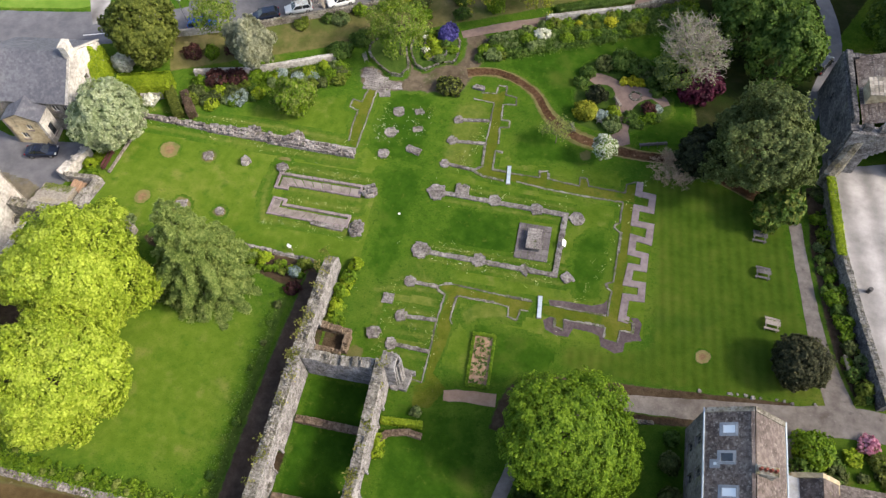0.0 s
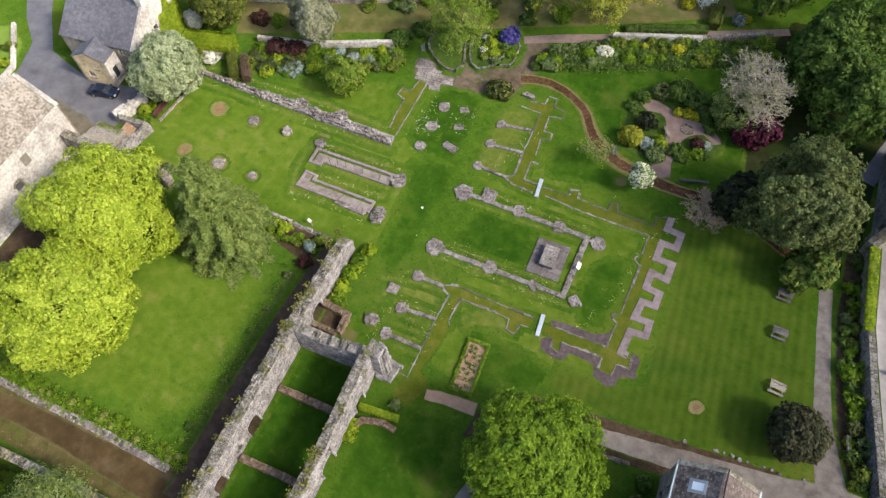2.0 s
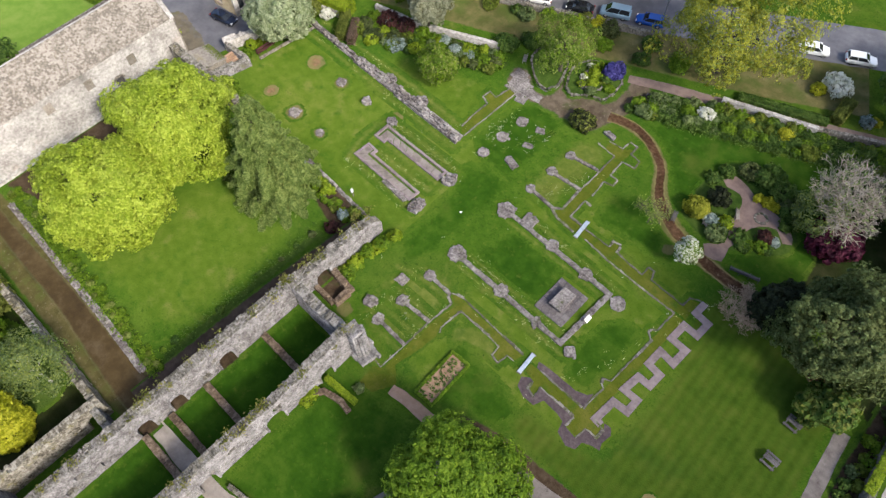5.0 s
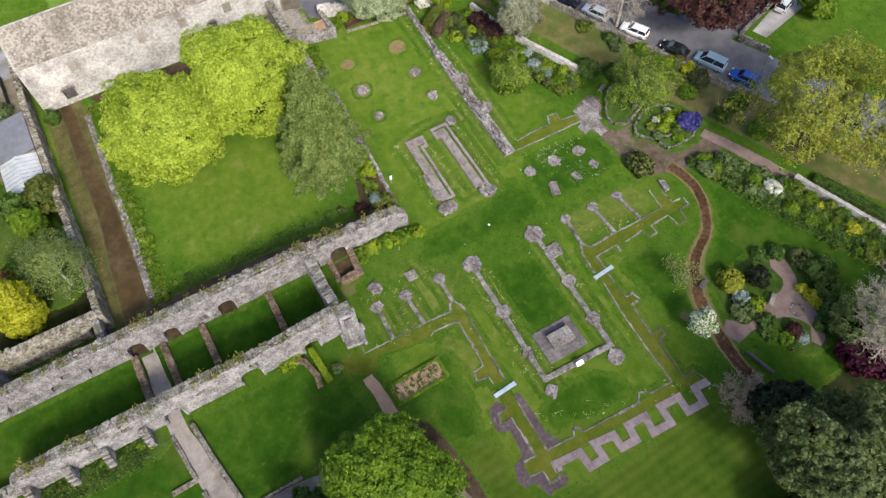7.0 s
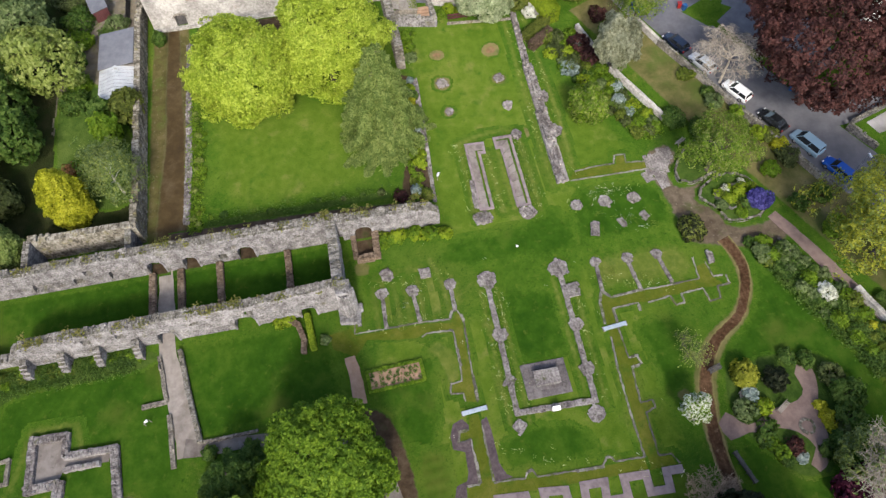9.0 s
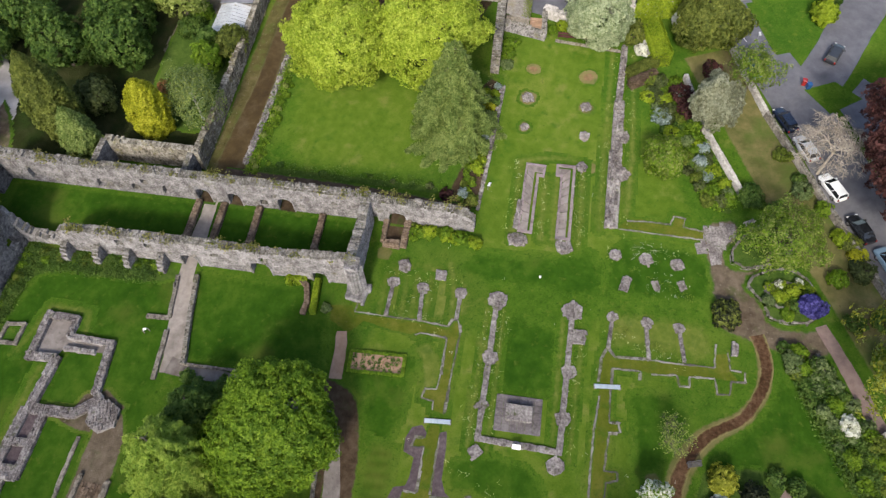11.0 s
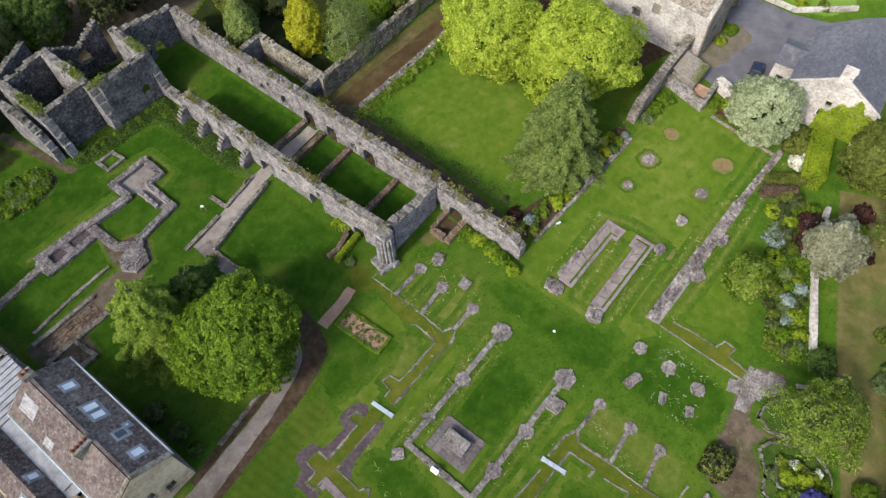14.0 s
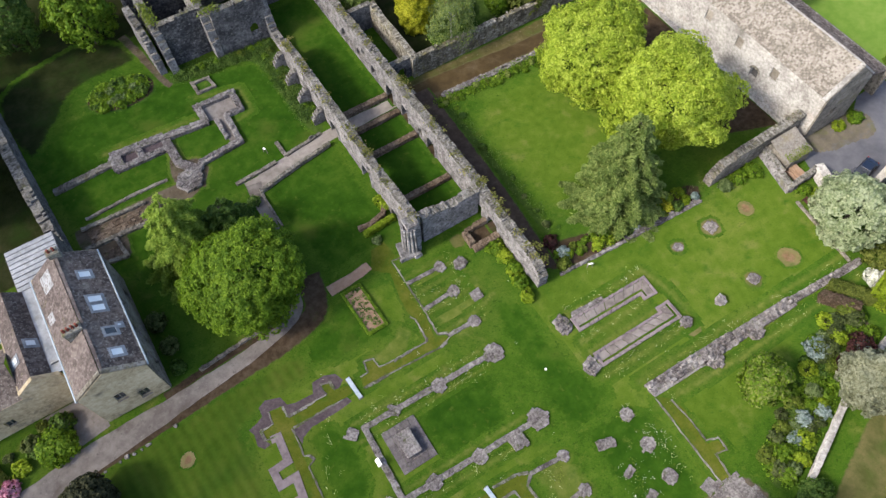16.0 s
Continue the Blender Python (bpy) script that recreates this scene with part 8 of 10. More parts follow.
def bare_tree(name, x, y, h, r, label, seed=0, depth=5, weep=False, leafy=None, trunk=0.22, n_leaf=0, group="", start=0.3, leaf_size=0.24, limbs=5, forks=3, material="grey_twig"):
    """A leafless tree: limbs that fork into fine twigs."""
    rng = random.Random(seed)
    root = empty(name, x, y)
    pieces, ends = [], []

    def grow(p, d, length, rad, level):
        q = p + d * length * 0.5 + Vector((rng.uniform(-1, 1), rng.uniform(-1, 1), rng.uniform(-0.3, 0.6))) * length * 0.08
        d2 = d.copy()
        if weep and level >= 2:
            d2 = (d + Vector((0, 0, -0.75))).normalized()
        e = q + d2 * length * 0.5
        e.z = max(e.z, 0.3)
        pieces.append(tube([tuple(p), tuple(q), tuple(e)], [rad, rad * 0.8, rad * 0.6], 5 if level < 2 else 3))
        ends.append(e)
        if level < depth:
            for i in range(4 if level < 2 else forks):
                a = rng.uniform(0, math.tau)
                out = Vector((math.cos(a), math.sin(a), rng.uniform(-0.25, 0.5)))
                grow(e if i < 3 else q, (d2 * (0.75 if not weep else 0.6) + out * 0.8).normalized(), length * rng.uniform(0.62, 0.82), max(rad * 0.55, 0.022), level + 1)
    p0 = Vector((0, 0, h * start))
    pieces.append(tube([(0, 0, 0), (0.05, 0, h * start * 0.5), tuple(p0)], [trunk * 1.3, trunk, trunk * 0.85], 7))
    for i in range(limbs):
        a = math.tau * (i + rng.uniform(-0.3, 0.3)) / limbs
        grow(p0 - Vector((0, 0, rng.uniform(0, h * 0.1))), Vector((math.cos(a) * 0.8, math.sin(a) * 0.8, 0.75)).normalized(), r * 0.42, trunk * 0.55, 1)
    part("branchwork", join(*pieces)[:2], M[material], root, "forking bare twigs")
    if leafy:
        g = np.random.default_rng(seed)
        e = np.array([tuple(v) for v in ends])
        pk = e[g.choice(len(e), n_leaf)] + g.normal(0, 0.25, (n_leaf, 3))
        pk[:, 2] = np.maximum(pk[:, 2], 0.2)
        part("crown", leaf_mesh("crown", leaves(pk, np.tile([0.0, 0, 1], (n_leaf, 1)), leaf_size, g), [M[leafy]]), [], root)
    return tagged(root, label, "tree", group)


_shrub_seed = [1000]
def shrub(x, y, r, h, material, label, n=None, size=0.26, second=None, share=0.0, name="shrub", group="", lobes=None, z=0.0, sx=1.0, turn=0.0, flat=0.85):
    """A rounded bush of small leaf sprays on short stems."""
    _shrub_seed[0] += 1
    rng = np.random.default_rng(_shrub_seed[0])
    root = empty(name, x, y, z, turn)
    n = n or int(130 + 310 * r * max(r, h) * sx)
    part("stems", join(*[tube([(0, 0, 0), (math.cos(a) * r * 0.4 * sx, math.sin(a) * r * 0.4, h * 0.5), (math.cos(a) * r * 0.6 * sx, math.sin(a) * r * 0.6, h * 0.8)], [0.05, 0.035, 0.015], 4) for a in (0.3, 1.7, 2.9, 4.4, 5.5)])[:2], M["bark"], root)
    p, d = crown_points(rng, r, h * 0.54, h * 0.46, n, 0.16 + 0.1 * min(r, h), -0.7, 0.2, 0.2, 0.8)
    p[:, 0] *= sx
    p[:, 2] = np.maximum(p[:, 2], 0.05)
    index = (rng.random(n) < share).astype(int) if second else None
    part("foliage", leaf_mesh("foliage", leaves(p, d, size, rng, 1.4), [M[material]] + ([M[second]] if second else []), index), [], root)
    return tagged(root, label, {"shrub": "shrub", "bush": "shrub"}.get(name, "plants"), group)


def hedge(a, b, w, h, material, label, seed=0, round_top=0.3):
    """A clipped hedge from a to b."""
    rng = np.random.default_rng(seed)
    xf, L = along(a, b)
    root = empty("hedge", *a)
    root.matrix_basis = xf
    n = int(230 * (L * w + 2 * L * h + 2 * w * h))
    u, f = rng.uniform(0, L, n), rng.random(n)
    per = w + 2 * h
    t = f * per
    yy = np.where(t < h, -w / 2, np.where(t < h + w, t - h - w / 2, w / 2))
    zz = np.where(t < h, t, np.where(t < h + w, h - round_top * np.abs((t - h) / w - 0.5) ** 2 * 4, per - t))
    ends = rng.random(n) < 0.08
    u = np.where(ends, np.where(rng.random(n) < 0.5, 0, L), u)
    yy = np.where(ends, rng.uniform(-w / 2, w / 2, n), yy)
    zz = np.where(ends, rng.uniform(0, h * 0.95, n), zz)
    p = np.stack([u, yy, zz], 1) + rng.normal(0, 0.05, (n, 3))
    d = np.stack([np.zeros(n), np.sign(yy) * (np.abs(yy) > w * 0.49), (zz > h * 0.8) * 1.0 + 0.2], 1)
    part("foliage", leaf_mesh("foliage", leaves(p, d, 0.15, rng, 1.3), [M[material]]), [], root)
    part("stems", box(0.15, -w / 2 + 0.2, 0, L - 0.15, w / 2 - 0.2, h - 0.25 - round_top * 0.5), M["leaf_dark"], root, "dense dark inside of the hedge")
    return tagged(root, label, "hedge")


# large trees
tree("maple_tree", -35.6, -14.2, 14.4, 8.1, "leaf_yellow", "large maple in bright yellow-green spring leaf", 1, 80000, 0.185, rough=0.15, tuft=0.62, fill=0.22, trunk=0.4, low=-0.7, group="pair of yellow maples", ragged=0.085, layer=0.5)
tree("maple_tree", -32.8, -25.8, 13.6, 7.6, "leaf_yellow", "large maple in bright yellow-green spring leaf", 2, 74000, 0.185, rough=0.15, tuft=0.62, fill=0.22, trunk=0.4, low=-0.7, group="pair of yellow maples", ragged=0.085, layer=0.5)
conifer("larch_tree", -24.4, -8.7, 17.0, 6.8, "leaf_larch", "tall feathery pale green conifer by the nave", 3, 56000, 0.165, 26, 0.34, 0.04, 0.75, tip=0.06, long=3.4)
tree("lime_tree", 20.1, -21.1, 11.4, 6.9, "leaf_limetree", "broad dense green tree beside the lane", 4, 74000, 0.165, rough=0.14, tuft=0.4, fill=0.24, trunk=0.4, low=-0.7, zc=5.6, ragged=0.1, layer=0.65)
conifer("cypress_tree", 24.2, -30.8, 12.6, 6.9, "leaf_cypress", "golden-green cypress with drooping sprays", 5, 40000, 0.16, 11, 0.7, 0.05, 0.6, tip=0.1, long=3.8)
conifer("cypress_tree", 18.9, -30.2, 7.8, 5.2, "leaf_mid", "dark green cypress with spreading branches", 6, 18000, 0.18, 9, 0.3, 0.08, 0.6, long=3.4)
tree("oak_tree", 39.2, 17.6, 14.6, 5.9, "leaf_dark", "tall dark green tree by the curving path", 7, 56000, 0.19, rough=0.36, tuft=0.34, trunk=0.45, low=-0.7, zc=8.6, second="leaf_birch", share=0.2)
tree("oak_tree", 33.2, 18.8, 7.0, 3.2, "leaf_yew", "low dark evergreen at the path's edge", 8, 10000, 0.3, trunk=0.25, low=-0.8, zc=4.0)
tree("oak_tree", 42.1, 12.4, 6.0, 2.8, "leaf_mid", "small olive-green tree over the path", 9, 6000, 0.34, trunk=0.2, low=-0.8, zc=3.0, second="leaf_olive", share=0.4)
tree("yew_tree", 44.2, -7.4, 5.4, 3.2, "leaf_holly", "squat dark yew with a dense round crown", 10, 22000, 0.17, tuft=0.24, rough=0.08, trunk=0.35, low=-0.85, zc=2.8, rz=2.9)
tree("willow_tree", -44.2, 9.4, 10.0, 4.5, "leaf_willow", "pale silvery-green willow-leaved tree by the courtyard", 11, 26000, 0.2, trunk=0.25, low=-0.7, zc=4.9)
tree("pear_tree", -29.4, 25.0, 10.2, 2.9, "leaf_grey", "silver-leaved pear tree above the border", 12, 22000, 0.2, trunk=0.25, low=-0.7, zc=5.8)
tree("holm_oak", -45.8, 25.2, 10.6, 5.0, "leaf_olive", "broad olive-brown evergreen by the street", 13, 28000, 0.24, trunk=0.35, low=-0.7, zc=5.4)
tree("whitebeam", -9.8, 32.0, 8.8, 4.6, "leaf_whitebeam", "spreading tree in thin yellow-green spring leaf", 14, 12000, 0.14, trunk=0.28, low=-0.4, zc=5.2, fill=0.14, rough=0.24, tuft=0.42, second="leaf_green", share=0.5)
tree("maple_tree", 6.4, 47.2, 15.0, 8.6, "leaf_brassy", "large maple in thin brassy yellow young leaf", 15, 38000, 0.17, trunk=0.45, low=-0.4, zc=8.2, fill=0.15, rough=0.3, tuft=0.6, second="leaf_whitebeam", share=0.35)
tree("copper_beech", -22.2, 51.8, 17.6, 11.8, "leaf_copper", "huge copper beech with dark maroon leaves", 16, 72000, 0.24, tuft=0.5, trunk=0.5, low=-0.6, zc=8.6)
bare_tree("weeping_tree", -24.0, 39.6, 8.5, 6.0, "leafless weeping tree with pale hanging twigs", 17, 5, True, trunk=0.16, start=0.62, limbs=8, forks=4)
bare_tree("bare_tree", 31.0, 35.0, 13.0, 5.6, "half-bare grey tree with a little young leaf", 18, 5, False, "leaf_birch", 0.3, 500, start=0.3, limbs=9, forks=4)
tree("street_tree", -37.4, 31.2, 7.5, 3.2, "leaf_whitebeam", "thin young tree in light green leaf by the street", 34, 7000, 0.15, trunk=0.14, low=-0.6, zc=4.6, fill=0.1, rough=0.34, ragged=0.24, second="leaf_green", share=0.4)
tree("crimson_plum", 32.6, 32.4, 3.8, 3.1, "leaf_crimson", "crimson-leaved shrub tree under a bare tree", 19, 6000, 0.32, trunk=0.2, low=-0.8, zc=2.0)
tree("blossom_tree", 20.6, 18.0, 4.4, 1.5, "leaf_white", "small round tree covered in white blossom", 20, 5600, 0.15, trunk=0.12, low=-0.7, zc=2.8, second="leaf_green", share=0.45, tuft=0.28)
tree("young_tree", 29.8, 33.4, 5.4, 3.4, "leaf_birch", "grey-green young tree under a bare tree", 31, 9000, 0.15, trunk=0.1, low=-0.7, zc=2.8, second="leaf_whitebeam", share=0.5)
bare_tree("bare_shrub", 29.5, 16.6, 4.4, 3.4, "leafless pinkish-grey shrub beside the path", 21, 5, False, None, 0.1, 0, start=0.12, limbs=8, forks=4, material="tan_twig")
bare_tree("wispy_tree", 14.4, 19.8, 4.6, 2.6, "thin wispy young tree with sparse pale leaf", 22, 4, False, "leaf_whitebeam", 0.05, 900, start=0.35, leaf_size=0.11, material="bark")
tree("apple_tree", -21.9, 19.2, 5.2, 2.7, "leaf_green", "round green tree on the north lawn", 23, 9000, 0.2, trunk=0.18, low=-0.7, zc=2.9, second="leaf_whitebeam", share=0.4)
shrub(-3.7, 36.2, 1.4, 2.4, "leaf_blue", "deep blue-flowering ceanothus in the rock garden", 2600, 0.26)
shrub(-1.6, 26.6, 1.7, 1.4, "leaf_yew", "low dark domed bush on the path's edge", 2600, 0.24, second="leaf_olive", share=0.5)
def spindle(name, x, y, h, r, material, label, seed, n, size=0.22, fat=0.36, lean=0.0):
    """A dense columnar cypress, widest low down, with upright sprays over its whole skin."""
    rng = np.random.default_rng(seed)
    root = empty(name, x, y)
    part("trunk", tube([(0, 0, 0), (0, 0, h * 0.4), (lean, 0, h * 0.93)], [0.22, 0.16, 0.03], 7), M["bark"], root)
    f = rng.uniform(0.01, 1.0, n) ** 1.15
    a = rng.uniform(0, math.tau, n)
    girth = np.where(f < fat, 0.72 + 0.28 * np.sin(f / fat * math.pi / 2), np.cos((f - fat) / (1 - fat) * math.pi / 2) ** 0.8)
    lump = 1 + 0.09 * np.sin(a * 5 + f * 9 + seed) + 0.07 * np.sin(a * 9 - f * 23) + 0.06 * np.sin(f * 60 + a * 3)
    rad = r * girth * lump * (1 - 0.28 * rng.random(n) ** 2)
    p = np.stack([np.cos(a) * rad + lean * f, np.sin(a) * rad, 0.15 + f * h + rng.normal(0, 0.1, n)], 1)
    d = np.stack([np.cos(a) * 0.8, np.sin(a) * 0.8, np.full(n, 0.6)], 1)
    part("crown", leaf_mesh("crown", leaves(p, d, size, rng, 1.7), [M[material]]), [], root)
    return tagged(root, label, "tree")


spindle("golden_cypress", -19.4, -49.2, 9.8, 2.7, "leaf_gold", "bright golden cypress in the garden", 24, 17000, 0.19, 0.42)
tree("birch_tree", -22.0, -43.6, 9.5, 3.5, "leaf_birch", "slender weeping birch with pale bark", 25, 15000, 0.12, trunk=0.16, low=-0.7, zc=5.4, bark="pale_bark", fill=0.35, rough=0.32, ragged=0.2, second="leaf_whitebeam", share=0.5)
spindle("cypress_tree", -17.4, -61.2, 15.0, 2.9, "leaf_olive", "tall olive-green columnar cypress", 26, 22000, 0.24, 0.4)
spindle("cypress_tree", -14.0, -56.6, 9.6, 2.3, "leaf_larch", "shorter grey-green columnar cypress", 27, 15000, 0.2, 0.3)
# woods and garden trees round about
# the two trees near x 47 are unseen, added to shade the south lawn
for _k, (_x, _y, _h, _r, _m) in enumerate(((-43, -53.5, 11, 4.8, "leaf_pale"), (-52, -58, 11, 5.2, "leaf_birch"), (-31.2, -45.4, 5.0, 2.0, "leaf_green"), (-34.8, -42.8, 5.0, 2.2, "leaf_olive"), (-34.5, -46.4, 4.4, 1.8, "leaf_mid"), (-9.6, -75.6, 13, 4.6, "leaf_yew"), (-29.5, -66, 9, 4.2, "leaf_mid"), (-14.5, -87, 11, 5.0, "leaf_yew"), (-24.5, -88, 11, 5.0, "leaf_dark"), (-28.4, -77, 7, 3.4, "leaf_mid"), (-33, -84, 10, 5.0, "leaf_dark"), (-35.5, -74, 8, 4.2, "leaf_mid"), (-22.4, -58.5, 5, 2.6, "leaf_dark"), (-31, -58, 9, 4.5, "leaf_mid"), (-38, -60, 10, 5, "leaf_mid"), (-7, -79, 13, 5.5, "leaf_dark"), (3, -81, 12, 5, "leaf_mid"), (13, -82, 14, 6, "leaf_dark"), (22.5, -73.0, 11, 4.6, "leaf_green"), (33, -78, 13, 5.5, "leaf_mid"), (47, -63, 14, 6, "leaf_dark"), (47.5, -53, 13, 5.5, "leaf_dark"), (39.5, 40.5, 12, 4.8, "leaf_mid"), (43.0, 36.0, 12, 4.8, "leaf_mid"), (41.6, 49, 13, 5.0, "leaf_mid"), (59.0, 44.5, 13, 5.0, "leaf_mid"), (64, 52, 15, 6.5, "leaf_mid"), (37.5, 45, 12, 4.5, "leaf_mid"), (-55, 62, 9, 5, "leaf_mid"), (-10.8, 66.8, 4, 2.6, "leaf_green"), (-58, 44.4, 4, 2.6, "leaf_mid"), (-53.2, 43.4, 3, 1.8, "leaf_lime"), (29.6, 55.6, 11, 4.4, "leaf_mid"), (34, 63, 12, 5.5, "leaf_mid"), (-66, -24, 7, 3.5, "leaf_mid"))):
    tree("garden_tree", _x, _y, _h, _r, _m, "leafy green tree at the edge of the grounds" if _m not in ("leaf_yew", "leaf_dark") else "dark green tree at the edge of the grounds", 60 + _k, int(1300 + 300 * _r * _r), 0.29, trunk=0.25, low=-0.7, zc=_h * 0.52, group="trees at the edge of the grounds")
# hedges
hedge((-47.6, 17.4), (-40.4, 19.3), 2.6, 2.8, "leaf_lime", "rounded clipped hedge in bright lime green", 40, 0.6)
hedge((-37.6, 14.6), (-40.6, 18.6), 1.2, 1.7, "leaf_olive", "clipped hedge beside a garden seat alcove", 41, 0.2)
hedge((-35.8, 15.0), (-38.3, 18.5), 1.0, 1.5, "leaf_brown", "bare brown hedge cut back to its twigs", 42, 0.2)
ground_patch("alcove_floor", sheet([(-36.9, 15.6), (-37.6, 15.6), (-38.6, 20.6), (-37.8, 20.8)], 0.03), "dirt", "strip of bare earth between hedges")
hedge((0.6, -21.7), (5.0, -21.4), 0.5, 1.0, "leaf_lime", "low clipped hedge in fresh green", 43, 0.1)
hedge((23.2, 54.0), (23.4, 49.8), 1.6, 1.5, "leaf_olive", "rounded clipped hedge by the street bank", 44, 0.5)
hedge((48.9, 18.6), (49.5, 7.6), 0.9, 0.35, "leaf_lime", "moss and creeper along the boundary wall's coping", 45, 0.1).location.z = 2.25
hedge((11.5, 45.0), (22.6, 49.2), 1.3, 0.8, "leaf_mid", "low mixed hedge above the border wall", 47, 0.3)
# borders: many small shrubs in mixed greens
def border(pts, rows, label, mats, seed, rmin=0.5, rmax=1.1, step=1.2, group="", name="shrub"):
    rng = random.Random(seed)
    for r_ in range(rows):
        line = smooth_line([(x + nx * r_, y + ny * r_) for x, y, nx, ny in pts], step)
        for x, y in line:
            if rng.random() < 0.12:
                continue
            r = rng.uniform(rmin, rmax)
            m = rng.choice(mats)
            word = {"leaf_silver": "silver-leaved", "leaf_white": "white-flowering", "leaf_lime": "lime green", "leaf_copper": "dark copper", "leaf_gold": "golden yellow", "leaf_dark": "dark green", "leaf_yew": "dark green", "leaf_blue": "blue-flowering", "leaf_pink": "pink-flowering", "leaf_crimson": "crimson-leaved"}.get(m, "leafy green")
            shrub(x + rng.uniform(-0.4, 0.4), y + rng.uniform(-0.4, 0.4), r, r * rng.uniform(0.9, 1.7), m, f"{word} {label}", group=group, size=0.22, name=name)


_mix = ["leaf_mid", "leaf_green", "leaf_green", "leaf_mid", "leaf_spring", "leaf_dark", "leaf_birch"]
border([(-37, 21.4, 0.3, -1.6), (-30.4, 23.0, 0.3, -1.6), (-24.5, 25.2, 0.3, -1.5), (-17.5, 28.0, 0.2, -1.3)], 3, "bush in the border below the wall", _mix + ["leaf_silver", "leaf_green", "leaf_lime"], 1, 0.45, 0.95, 1.05, group="border bushes")
border([(-38.4, 17.6, 0.4, 1.6), (-34, 18.0, 0.4, 1.4), (-31, 18.8, 0.4, 1.4)], 2, "bush in the border by the nave wall", _mix + ["leaf_silver", "leaf_lime", "leaf_lime"], 2, group="border bushes")
border([(3.0, 36.4, 0.8, -1.4), (9.6, 40.6, 0.7, -1.5), (16, 43.4, 0.6, -1.5), (23, 45.8, 0.6, -1.5), (31.5, 50.2, 0.6, -1.5)], 3, "bush in the long shrub border", ["leaf_mid", "leaf_green", "leaf_mid", "leaf_birch", "leaf_green", "leaf_mid", "leaf_spring"], 3, 0.5, 0.9, 1.0, "long border bushes")
border([(48.6, 17.6, -0.9, 0.0), (48.8, 8, -0.9, 0.0), (50.6, -0.5, -1.0, 0.0), (52.0, -9.2, -1.0, 0.0)], 2, "bush below the boundary wall", _mix + ["leaf_dark"], 4, 0.5, 1.0, 1.4, "boundary bushes")
border([(-13.4, -5.0, 0, -1.0), (-20, -4.6, 0, -0.9), (-26, -4.0, 0, -0.9), (-33, -3.9, 0, -0.9)], 2, "clump in the flower bed", ["leaf_mid", "leaf_lime", "leaf_gold", "leaf_green", "leaf_green", "leaf_silver", "leaf_spring"], 5, 0.35, 0.75, 0.9, "flower bed clumps", name="flower_clump")
border([(-49, -33.4, 0, 0.9), (-40, -33.6, 0, 0.9), (-28, -34.0, 0, 0.9), (-14.4, -34.4, 0, 0.7)], 2, "clump of weeds at the lawn's edge", ["leaf_green", "leaf_green", "leaf_spring", "leaf_whitebeam"], 6, 0.2, 0.38, 1.3, "lawn edge clumps", name="weed_clump")
border([(-15.4, -32.8, -0.5, 0), (-15.3, -22, -0.5, 0), (-15.2, -10.5, -0.5, 0)], 1, "clump along the range path", ["leaf_mid", "leaf_dark", "leaf_green"], 7, 0.22, 0.5, 2.6, "range path clumps", name="weed_clump")
border([(1.4, -41.5, 0.9, 0), (1.6, -50, 0.9, 0), (1.4, -57.4, 0.9, 0.6)], 2, "tuft of long growth below the ruin", ["leaf_mid", "leaf_green", "weed"], 8, 0.3, 0.6, 1.1, "ruin foot tufts", name="grass_tuft")
border([(1.4, -58.6, 0, 0.7), (8, -58.6, 0, 0.7), (14, -59.6, 0, 0.7)], 1, "tuft of long growth below the ruin", ["leaf_mid", "leaf_green", "weed"], 9, 0.3, 0.6, 1.0, "ruin foot tufts", name="grass_tuft")
border([(-8.0, -11.4, 0.7, 0), (-8.0, -5.2, 0.7, 0)], 2, "lime green shrub against the cloister wall", ["leaf_lime", "leaf_green", "leaf_spring"], 10, 0.5, 0.9, 1.1, "cloister wall shrubs")
shrub(-7.2, -3.6, 0.8, 1.1, "leaf_lime", "round lime green shrub at the wall's end", group="cloister wall shrubs")
border([(0.9, -25.2, 0.8, 0), (1.0, -23.8, 0.8, 0)], 1, "lime green shrub by the doorway", ["leaf_lime"], 11, 0.6, 0.9, 0.9)
for _k in range(44):
    _r0 = random.Random(300 + _k)
    _x, _y = 22.9 + _r0.uniform(-4, 4), -61.0 + _r0.uniform(-2.4, 2.4)
    if ((_x - 22.9) / 4.2) ** 2 + ((_y + 61.0) / 2.5) ** 2 < 1:
        shrub(_x, _y, _r0.uniform(0.5, 0.8), _r0.uniform(0.5, 1.0), _r0.choice(["leaf_mid", "leaf_green", "leaf_green", "leaf_birch"]), "bush in the oval bed on the south lawn", group="oval bed bushes", name="bush")
# rockery garden with gold, silver and dark bushes
for _k in range(22):
    _r0 = random.Random(820 + _k)
    _x, _y = -7.6 + _r0.random() * 5.6, 30.6 + _r0.random() * 6.2
    if inside(_x, _y, [(-5.9, 30.0), (-7.6, 32), (-8.2, 34.4), (-7.2, 36.2), (-5.6, 36.9), (-2.4, 35.4), (-2.2, 32.2)]):
        shrub(_x, _y, _r0.uniform(0.35, 0.7), _r0.uniform(0.35, 0.6), _r0.choice(["leaf_lime", "leaf_green", "leaf_white", "leaf_spring", "leaf_green", "leaf_birch"]), "cushion plant in the rock garden", group="rock garden cushions", name="cushion_plant", z=0.35, size=0.18)
ground_patch("rockery_bed", sheet([(17.0, 23.4), (22.6, 22.6), (24.6, 23.6), (28.6, 26.4), (29.6, 29.4), (27.6, 33.4), (23, 36.6), (18, 36), (15.8, 31), (16.2, 26)], 0.02, True, 0.3), "rough_grass", "low green plants of the rockery")
